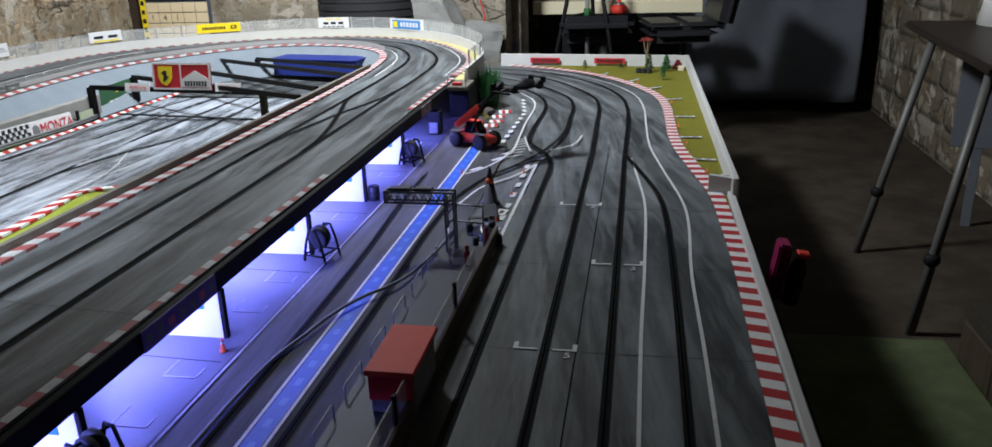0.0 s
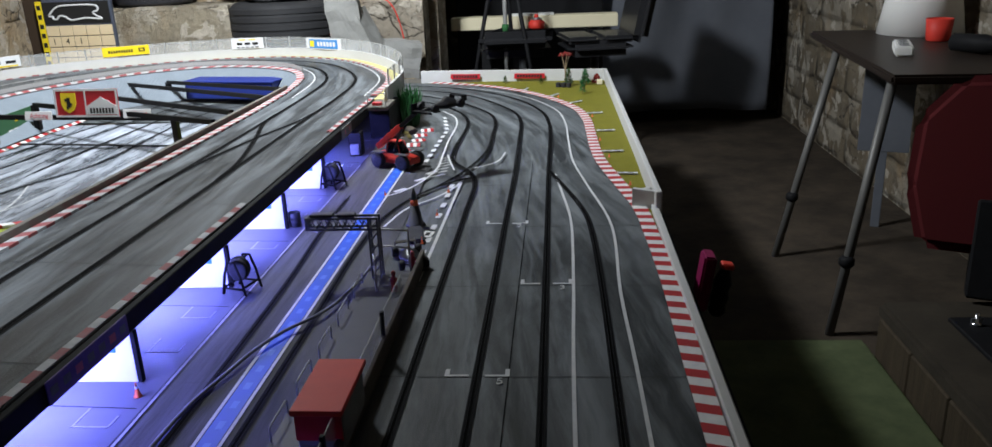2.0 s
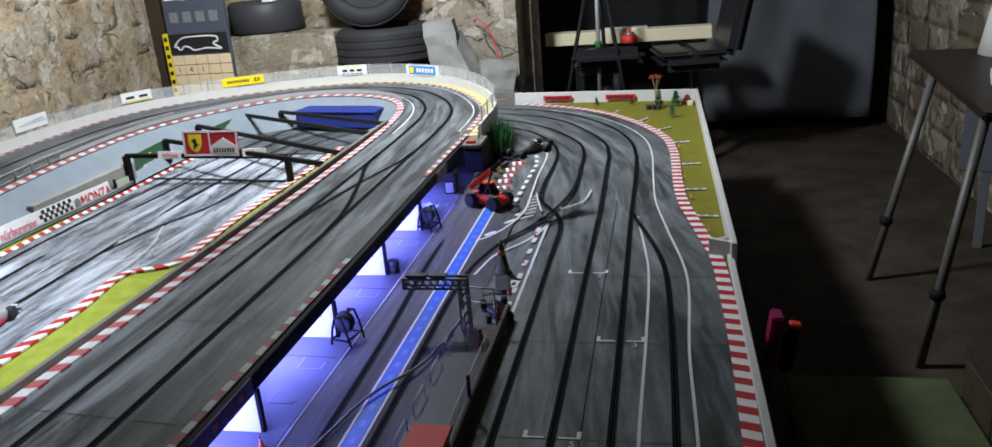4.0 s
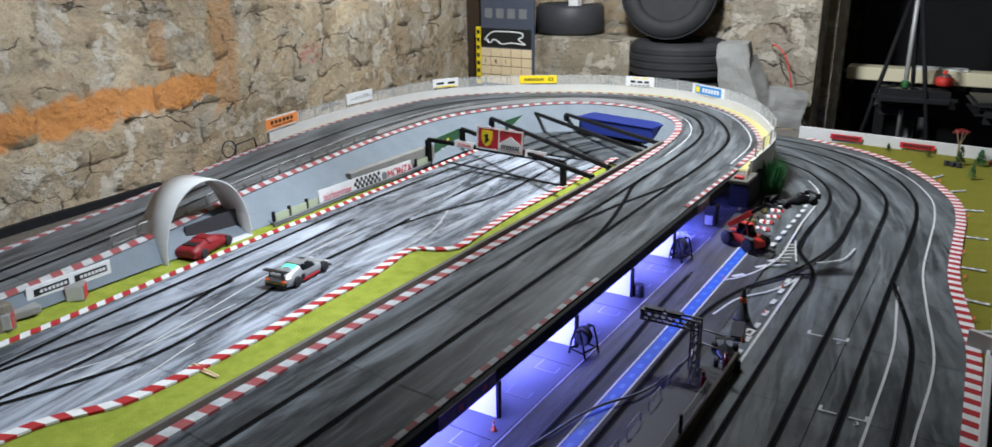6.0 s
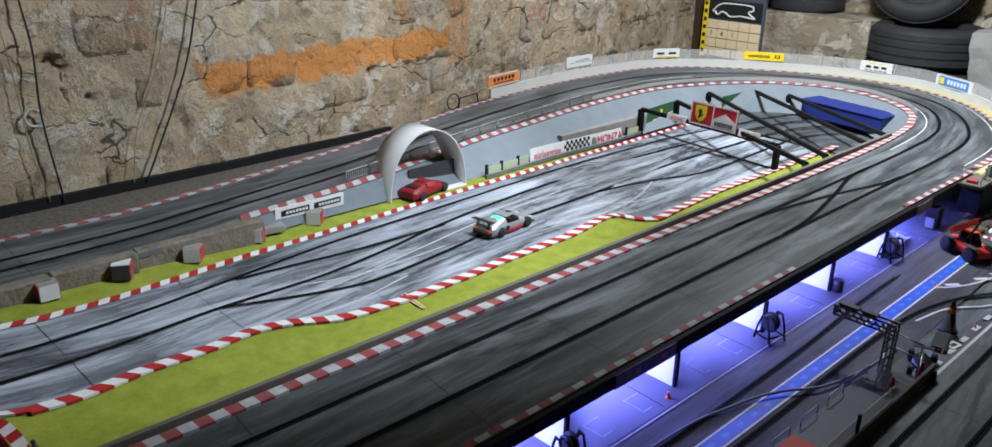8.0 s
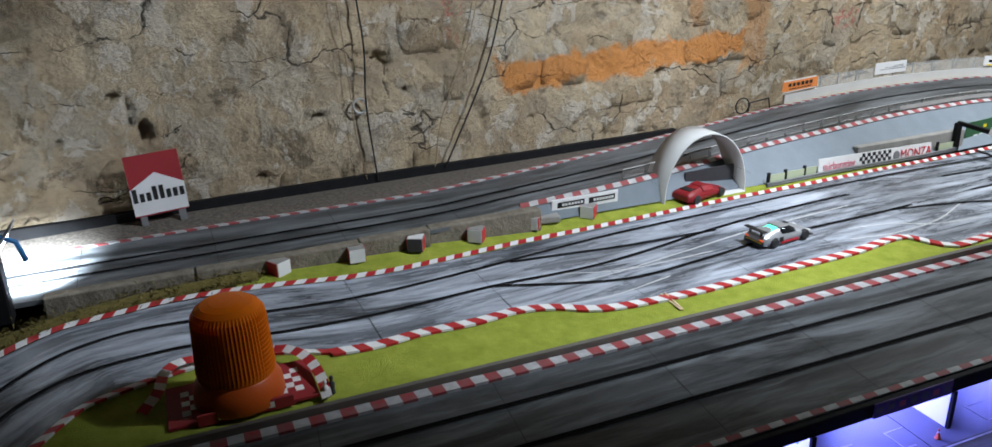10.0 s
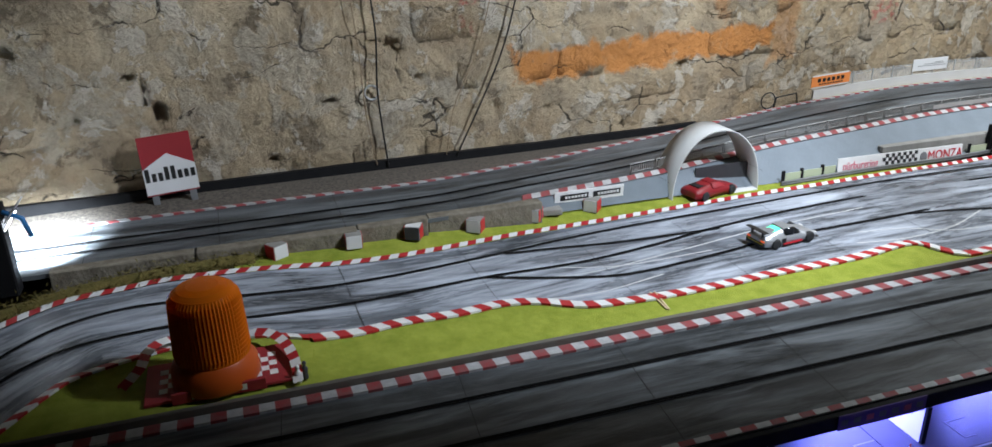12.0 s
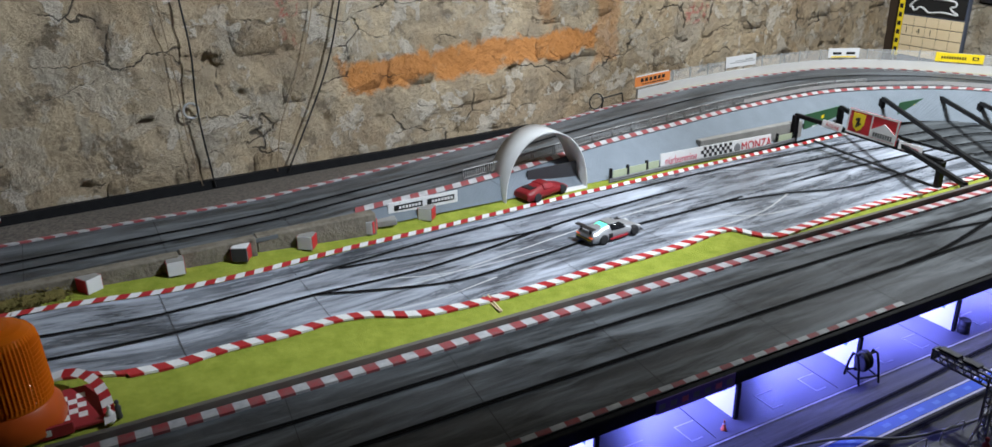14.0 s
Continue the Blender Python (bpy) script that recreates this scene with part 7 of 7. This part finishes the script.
for n, (x0, x1, z0, z1) in enumerate(((-2.42, -1.725, FLOOR, -0.1), (-2.42, -2.03, -0.098, 0.18), (-2.028, -1.725, -0.098, 0.18), (-2.42, -1.725, 0.182, 0.368))):
    bm = bmesh.new()
    add_box(bm, x0, x1, 3.55, 3.94, z0, z1)
    bmesh.ops.subdivide_edges(bm, edges=bm.edges[:], cuts=9, use_grid_fill=True)
    for v in bm.verts:
        v.co += Vector((noise.noise(v.co * 7), noise.noise(v.co * 7 + Vector((9, 0, 0))), noise.noise(v.co * 7 + Vector((0, 9, 0))))) * 0.008
    part("block", finish(bm), OCHRE, t)
t = thing("support_block", "rough stone base under the tyres", "base", pose(-0.045, 0, -0.012))
bm = bmesh.new()
add_box(bm, -1.72, -0.95, 3.38, 3.94, FLOOR, -0.05)
part("block", finish(bm, 0.01), OCHRE, t)
for n, (x, y, z, w, h, tilt, turn) in enumerate(((-0.99, 3.42, -0.05, 0.17, 0.46, -6, 8), (-0.83, 3.40, -0.05, 0.13, 0.40, -26, -12), (-0.77, 3.5, -0.05, 0.2, 0.2, 8, 20))):
    t = thing("concrete_block", "broken grey concrete block leaning by the pillar", "concrete block", pose(x - 0.045, y, z - 0.012, 0, tilt, turn), "leaning concrete blocks")
    bm = bmesh.new()
    add_box(bm, -w / 2, w / 2, -0.08, 0.08, 0, h)
    bmesh.ops.subdivide_edges(bm, edges=bm.edges[:], cuts=6, use_grid_fill=True)
    for v in bm.verts:
        v.co += Vector((noise.noise(v.co * 12 + Vector((n, 0, 0))), noise.noise(v.co * 12), noise.noise(v.co * 12 + Vector((0, n, 0))))) * 0.012
    part("block", finish(bm), CHALK, t)
t = thing("block_pedestal", "rough masonry pedestal under the concrete blocks", "pedestal", pose(-0.045, 0, -0.012))
bm = bmesh.new()
add_box(bm, -0.945, -0.66, 3.36, 3.9, FLOOR, -0.052)
part("block", finish(bm, 0.01), OCHRE, t)
t = thing("red_wire", "thin red wire hanging from the stone pillar", "wire", pose(-0.045, 0, -0.012))
bm = bmesh.new()
add_tube(bm, smooth_path([(-0.9, 3.7, 0.36), (-0.86, 3.62, 0.38), (-0.80, 3.6, 0.33), (-0.76, 3.62, 0.2), (-0.75, 3.64, 0.05)], 0.03), 0.004, 6)
part("sleeve", bm, TELERED, t)

# the stone pillar and the dark niche
pillar = thing("stone_pillar", "beige masonry pillar at the end of the wall", "pillar", pose(-0.045, 0, -0.012))
bm = bmesh.new()
add_box(bm, -1.15, -0.65, 3.72, 3.946, FLOOR, 2.0)
part("core", bm, MORTAR, pillar)
# flat dark sheet in place of the niche's shaded hollow
t = thing("niche_shade", "dark brown sheet standing for the shaded niche in the corner", "cover", pose(-0.045, 0, -0.012))
bm = bmesh.new()
add_box(bm, -3.02, -2.7, 3.42, 3.46, -0.3, 1.6)
part("sheet", finish(bm, 0.003), material("niche_dark_brown", (0.035, 0.022, 0.014), 0.7, second=(0.055, 0.035, 0.02), scale=5, amount=0.7, stretch=(4, 4, 0.5)), t)

# lap board
t = thing("lap_board", "tall lap board with wooden number tiles and a track outline", "scoreboard", pose(-2.545, 3.36, -0.012))
bm = bmesh.new()
add_box(bm, -0.19, 0.2, 0, 0.03, -0.06, 1.1)
part("case", finish(bm, 0.004), SLATE, t)
bm = bmesh.new()
add_box(bm, -0.185, 0.19, -0.006, 0, 0.31, 0.425)
panel = part("map_panel", bm, INK, t, "black panel with a white track outline")
bm = bmesh.new()
pts = [(-0.15, -0.01), (-0.12, 0.02), (-0.09, 0.035), (0.0, 0.04), (0.1, 0.038), (0.13, 0.03), (0.13, 0.01), (0.1, 0.0), (0.12, -0.02), (0.15, -0.035), (0.05, -0.03), (-0.03, -0.038), (-0.06, -0.02), (-0.09, -0.015), (-0.11, -0.032), (-0.13, -0.03), (-0.13, -0.018), (-0.155, -0.015), (-0.15, -0.01)]
add_tube(bm, smooth_path([(x, -0.009, 0.367 + z) for x, z in pts], 0.008), 0.0055, 6)
part("outline", bm, SIGNWHITE, panel)
for r in range(4):
    for c in range(5):
        bm = bmesh.new()
        x = -0.185 + c * 0.0765
        add_box(bm, x, x + 0.072, -0.008, 0, 0.303 - 0.058 * (r + 1), 0.303 - 0.058 * r - 0.004)
        tile = part("tile", finish(bm, 0.0015), WOOD, t, "pale plywood tile")
        word = {(1, 0): "1", (1, 1): "4", (1, 2): "1"}.get((r, c))
        if word:
            lettering("digit", word, 0.045, pose(x + 0.036, -0.0088, 0.303 - 0.058 * r - 0.031, 90, 0, 0), INK, tile)
bm = bmesh.new()
add_box(bm, -0.225, -0.19, -0.004, 0.02, 0.06, 0.43)
strip = part("side_strip", finish(bm, 0.001), YELLOW, t, "yellow strip with black marks")
for k in range(7):
    bm = bmesh.new()
    add_box(bm, -0.218, -0.197, -0.005, -0.004, 0.085 + 0.05 * k, 0.11 + 0.05 * k)
    part("mark", bm, INK, strip)
for k in range(4):
    bm = bmesh.new()
    add_box(bm, -0.165 + 0.085 * k, -0.092 + 0.085 * k, -0.004, 0.0, 0.62, 0.69)
    part("window", bm, PAPER, t, "pale display window")
    bm = bmesh.new()
    add_box(bm, -0.155 + 0.085 * k, -0.1 + 0.085 * k, -0.003, 0.0, 0.49, 0.55)
    part("display", bm, GREYPLASTIC, t)
t = thing("board_stand", "plain wooden stand under the lap board", "stand", pose(-0.045, 0, -0.012))
bm = bmesh.new()
add_box(bm, -2.72, -2.28, 3.33, 3.41, FLOOR, -0.062)
part("box", finish(bm, 0.004), PALLET, t)

# bench, chairs, tripod, curtain
t = thing("wooden_bench", "cream plank counter in front of the black cloth", "counter", None)
bm = bmesh.new()
add_box(bm, -0.62, 0.46, 4.36, 4.5, 0.096, 0.176)
part("plank", finish(bm, 0.004), CREAM, t)
for x in (-0.4, 0.3):
    bm = bmesh.new()
    add_box(bm, x - 0.03, x + 0.03, 4.39, 4.45, FLOOR, 0.096)
    part("leg", finish(bm, 0.003), BLACK, t)
t = thing("paper_sheet", "loose white paper on the plank counter", "paper", pose(-0.1, 4.43, 0.1765, 0, 0, 2))
bm = bmesh.new()
add_box(bm, -0.15, 0.15, -0.05, 0.05, 0, 0.012)
part("sheets", finish(bm, 0.002), PAPER, t)


def bar_chair(x, y, turn, label, back=0.34):
    t = thing("bar_chair", label, "bar chair", pose(x, y, FLOOR, 0, 0, turn), "black bar chairs")
    bm = bmesh.new()
    add_box(bm, -0.22, 0.22, -0.2, 0.2, 0.68, 0.78)
    seat = part("seat", finish(bm, 0.045, 4), LEATHER, t)
    for k in (-0.11, 0.11):
        bm = bmesh.new()
        add_box(bm, -0.2, 0.2, k - 0.1, k + 0.1, 0.76, 0.8)
        part("cushion", finish(bm, 0.018, 4), LEATHER, seat)
    bm = bmesh.new()
    add_box(bm, -0.22, 0.22, 0.0, 0.09, 0.0, back, Matrix.Translation((0, 0.19, 0.76)) @ Matrix.Rotation(radians(-12), 4, "X"))
    part("backrest", finish(bm, 0.04, 4), LEATHER, t)
    bm = bmesh.new()
    lathe(bm, [(0.2, 0), (0.2, 0.01), (0.03, 0.03), (0.025, 0.7)], 24)
    part("column", finish(bm), STEEL, t, "chromed column and round foot")
    bm = bmesh.new()
    add_tube(bm, [(-0.15, -0.16, 0.25), (0.15, -0.16, 0.25), (0.15, 0, 0.27), (-0.15, 0, 0.27), (-0.15, -0.16, 0.25)], 0.01, 8)
    part("foot_rest", bm, STEEL, t)


bar_chair(-0.2, 4.14, 185, "black padded leather bar chair at the counter", 0.1)
bar_chair(0.30, 4.12, -80, "black leather bar chair turned sideways with a tall back", 0.42)
bar_chair(-0.18, 4.85, 0, "black leather bar chair behind the counter", 0.42)
t = thing("camera_tripod", "black camera tripod with a green collar", "tripod", pose(-0.24, 3.98, FLOOR))
bm = bmesh.new()
add_tube(bm, [(0, 0, 0.5), (0, 0, 1.6)], 0.013, 10)
part("centre_column", bm, ALU, t)
for a in (80, 205, 320):
    bm = bmesh.new()
    ca, sa = math.cos(radians(a)), math.sin(radians(a))
    add_tube(bm, [(0.03 * ca, 0.03 * sa, 1.35), (0.16 * ca, 0.16 * sa, 0.8), (0.34 * ca, 0.34 * sa, 0.0)], [0.014, 0.012, 0.009], 8)
    part("leg", bm, BLACK, t)
    bm = bmesh.new()
    add_tube(bm, [(0, 0, 0.86), (0.15 * ca, 0.15 * sa, 0.84)], 0.006, 6)
    part("brace", bm, BLACK, t)
bm = bmesh.new()
lathe(bm, [(0.018, 0.84), (0.022, 0.85), (0.022, 0.875), (0.018, 0.885)], 14)
part("collar", finish(bm), LEAF, t, "green collar")
t = thing("hand_lantern", "small orange lantern hanging at the counter edge", "lantern", pose(-0.06, 4.27, 0.125))
bm = bmesh.new()
lathe(bm, [(0.04, -0.02), (0.052, -0.01), (0.052, 0.02), (0.035, 0.035), (0.012, 0.05), (0.012, 0.07)], 24)
part("body", finish(bm), TELERED, t)
bm = bmesh.new()
lathe(bm, [(0.036, 0.036), (0.036, 0.044), (0.02, 0.05)], 24)
part("collar", finish(bm), STEEL, t)


def drape(name, label, x0, x1, y, z0, z1, mat, folds, depth, seed):
    """A hanging cloth with folds that sag to one side, as a thin solid sheet."""
    t = thing(name, label, "curtain", None)
    nx, nz = 70, 30
    verts, faces = [], []
    for k in range(nz + 1):
        for n in range(nx + 1):
            u, v = n / nx, k / nz
            sag = math.sin((u * 2.2 + (1 - v) * 0.9) * folds + seed) * 0.5 + 0.5
            d = depth * (sag**2) + 0.3 * depth * noise.noise((u * 6, v * 3, seed))
            verts.append((x0 + (x1 - x0) * u, y - d, z0 + (z1 - z0) * v))
    for k in range(nz):
        for n in range(nx):
            a = k * (nx + 1) + n
            faces.append((a, a + 1, a + nx + 2, a + nx + 1))
    mesh = bpy.data.meshes.new("cloth")
    mesh.from_pydata(verts, [], faces)
    mesh.polygons.foreach_set("use_smooth", [True] * len(mesh.polygons))
    mesh.materials.append(mat)
    ob = new("cloth", mesh)
    ob.parent = t
    solid = ob.modifiers.new("thickness", "SOLIDIFY")
    solid.thickness = 0.004


drape("black_curtain", "black cloth hanging behind the counter", -0.66, 0.4, 5.05, FLOOR + 0.25, 1.98, PURE_BLACK, 5.0, 0.04, 1.0)
drape("grey_curtain", "dark grey cloth curtain hanging to the floor", 0.2, 1.62, 5.22, FLOOR + 0.1, 1.98, GREYCLOTH, 4.0, 0.1, 2.2)

# ---- the dim side of the cellar ----
t = thing("bar_table", "dark bar table with splayed aluminium legs", "table", None)
bm = bmesh.new()
add_box(bm, 0, 0.55, 0, 1.31, 0.165, 0.195, Matrix.Translation((1.085, 1.49, 0)) @ Matrix.Rotation(radians(-5.5), 4, "Z"))
part("tabletop", finish(bm, 0.008, 2), TABLETOP, t)
for (x0, y0), (x1, y1) in (((1.149, 1.643), (1.009, 1.587)), ((1.211, 2.396), (1.01, 2.352)), ((1.56, 1.6), (1.66, 1.55)), ((1.64, 2.45), (1.72, 2.45))):
    bm = bmesh.new()
    add_tube(bm, [(x0, y0, 0.166), (x1, y1, FLOOR)], 0.016, 12)
    leg = part("leg", bm, DULLALU, t, "round aluminium leg")
    bm = bmesh.new()
    lathe(bm, [(0.0165, 0), (0.026, 0.01), (0.026, 0.03), (0.0165, 0.04)], 14, Matrix.Translation((x0 + (x1 - x0) * 0.72, y0 + (y1 - y0) * 0.72, 0.165 + (FLOOR - 0.165) * 0.72)))
    part("clamp", finish(bm), BLACK, leg)
t = thing("drinking_cup", "orange-red plastic cup on the dark table", "cup", pose(1.555, 2.3, 0.1955))
bm = bmesh.new()
lathe(bm, [(0.04, 0), (0.043, 0.004), (0.05, 0.085), (0.047, 0.085), (0.04, 0.01)], 24)
part("body", finish(bm), TELERED, t)
t = thing("power_strip", "white power strip on the dark table", "power strip", pose(1.3, 1.98, 0.1955, 0, 0, -18))
bm = bmesh.new()
add_box(bm, -0.03, 0.03, -0.11, 0.11, 0, 0.035)
part("body", finish(bm, 0.006, 2), PAPER, t)
for y in (-0.07, -0.02, 0.03, 0.08):
    bm = bmesh.new()
    lathe(bm, [(0.018, 0.035), (0.018, 0.0362), (0.015, 0.0362)], 14, Matrix.Translation((0, y, 0)))
    part("socket", finish(bm), GREYPLASTIC, t)
t = thing("hand_tool", "dark cordless hand tool lying on the table", "tool", pose(1.52, 1.9, 0.1955, 0, 0, 35))
bm = bmesh.new()
lathe(bm, [(0.015, -0.1), (0.03, -0.09), (0.034, 0.02), (0.02, 0.08), (0.01, 0.11)], 16, Matrix.Translation((0, 0, 0.034)) @ Matrix.Rotation(radians(90), 4, "X"))
part("barrel", finish(bm), BLACK, t)
bm = bmesh.new()
add_box(bm, 0.01, 0.12, -0.02, 0.02, 0.004, 0.044)
part("handle", finish(bm, 0.008, 2), BLACK, t)
t = thing("paper_roll", "large white paper sheet standing on the table", "paper", pose(1.6, 2.58, 0.1955, 0, 0, 10))
bm = bmesh.new()
lathe(bm, [(0.17, 0), (0.14, 0.18), (0.09, 0.42)], 24)
part("cone", finish(bm), PAPER, t)
t = thing("paper_roll_stand", "grey board leaning under the table", "board", pose(1.56, 2.72, FLOOR, 0, 6, 70))
bm = bmesh.new()
add_box(bm, 0, 0.02, -0.11, 0.11, 0.36, 0.78)
add_box(bm, 0.004, 0.016, -0.02, 0.02, 0, 0.36)
part("sheet", finish(bm, 0.002), GREYCLOTH, t)
DARKWOOD = material("dark_plank", (0.03, 0.021, 0.012), 0.8, second=(0.075, 0.055, 0.032), scale=7, amount=0.9, bump=0.5, bump_scale=40, stretch=(6, 6, 0.6))
GREYSLAB = material("slab_grey", (0.024, 0.019, 0.013), 0.85, second=(0.06, 0.048, 0.033), scale=6, amount=0.8, bump=0.4, bump_scale=60)
t = thing("plinth", "low wooden plinth with a stone-grey top", "plinth", None)
bm = bmesh.new()
add_box(bm, 0.99, 1.75, 0.25, 1.16, -0.45, -0.40)
part("top_slab", finish(bm, 0.012, 2), GREYSLAB, t, "grey stone-like slab")
for k in range(4):
    bm = bmesh.new()
    add_box(bm, 0.995, 1.02, 0.26 + 0.225 * k, 0.48 + 0.225 * k, FLOOR, -0.452)
    part("plank", finish(bm, 0.004), DARKWOOD, t)
bm = bmesh.new()
add_box(bm, 1.03, 1.74, 0.27, 1.14, FLOOR, -0.452)
part("core", bm, PALLET, t)
t = thing("racing_seat", "dark red fabric racing seat on a black bracket", "seat", None)
bm = bmesh.new()
shape = [(-0.2, 0.0), (-0.25, 0.18), (-0.24, 0.38), (-0.14, 0.5), (0.14, 0.52), (0.26, 0.4), (0.27, 0.18), (0.2, 0.0)]
m = Matrix.Translation((1.31, 1.2, -0.28)) @ Matrix.Rotation(radians(-25), 4, "Z") @ Matrix.Rotation(radians(-12), 4, "X")
front, back = [bm.verts.new(m @ Vector((x, -0.05, z))) for x, z in shape], [bm.verts.new(m @ Vector((x, 0.05, z))) for x, z in shape]
bm.faces.new(front)
bm.faces.new(back[::-1])
for k in range(len(shape)):
    bm.faces.new((front[k], back[k], back[(k + 1) % len(shape)], front[(k + 1) % len(shape)]))
part("backrest", finish(bm, 0.03, 3), REDCLOTH, t)
bm = bmesh.new()
add_box(bm, -0.06, 0.05, -0.075, 0.06, -0.12, 0.16, m)
part("bracket", finish(bm, 0.006), BLACK, t)
bm = bmesh.new()
add_box(bm, 1.12, 1.62, 0.62, 1.02, -0.3995, -0.386)
part("mount_plate", finish(bm, 0.003), BLACK, t)
for x, y in ((1.17, 0.97), (1.17, 0.67), (1.57, 0.67)):
    bm = bmesh.new()
    lathe(bm, [(0.014, -0.386), (0.014, -0.38), (0.005, -0.379), (0.005, -0.355)], 10, Matrix.Translation((x, y, 0)))
    add_box(bm, x - 0.014, x + 0.014, y - 0.003, y + 0.003, -0.378, -0.368)
    part("wing_bolt", finish(bm), STEEL, t)
t = thing("green_board", "worn green-painted board lying on a step", "board", None)
bm = bmesh.new()
add_box(bm, 0.50, 0.985, 0.2, 1.22, -0.585, -0.55)
part("sheet", finish(bm, 0.012, 2), GREENMAT, t)
bm = bmesh.new()
add_box(bm, 0.52, 0.97, 0.22, 1.2, FLOOR, -0.5855)
part("base", bm, PALLET, t)
t = thing("hand_controller", "magenta and black slot-car hand controller on the table edge", "controller", pose(0.362, 0.44, -0.03, 0, 8, 0))
bm = bmesh.new()
add_box(bm, -0.012, 0.012, -0.02, 0.03, -0.06, 0.055)
part("holder", finish(bm, 0.004, 2), MAGENTA, t)
bm = bmesh.new()
lathe(bm, [(0.012, -0.07), (0.018, -0.06), (0.015, -0.045), (0.019, -0.03), (0.015, -0.015), (0.019, 0.0), (0.014, 0.015), (0.008, 0.03)], 14, Matrix.Translation((0.035, 0.0, 0)))
part("grip", finish(bm), BLACK, t)
bm = bmesh.new()
add_box(bm, 0.025, 0.05, -0.012, 0.012, 0.03, 0.042)
part("trigger", finish(bm, 0.003), TELERED, t)

# stones of the walls
courses(wall_west, WALL_M @ Matrix.Translation((0, 0, FACE)), -1.9, 1.25, 0.1, 1.15, STONE, 31, 0.005, 0.42, (0.12, 0.22), (0.18, 0.6), HOLES)
courses(wall_west, WALL_M, 1.5, 4.6, -0.02, 1.15, STONE, 35, 0.003, 0.97, (0.145, 0.175), (0.3, 0.62), HOLES)
NORTH_M = Matrix.Translation((-3.2, 3.95, 0)) @ Matrix.Rotation(radians(-90), 4, "Z")
courses(wall_north, NORTH_M, 0.0, 2.0, -0.1, 1.1, STONE, 32, 0.003, 0.97, (0.15, 0.24), (0.3, 0.6))
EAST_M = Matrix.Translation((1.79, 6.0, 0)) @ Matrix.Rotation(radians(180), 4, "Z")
courses(wall_east, EAST_M, 0.1, 5.8, FLOOR, 0.9, SHADESTONE, 34, 0.003, 0.97, (0.18, 0.22), (0.35, 0.6))
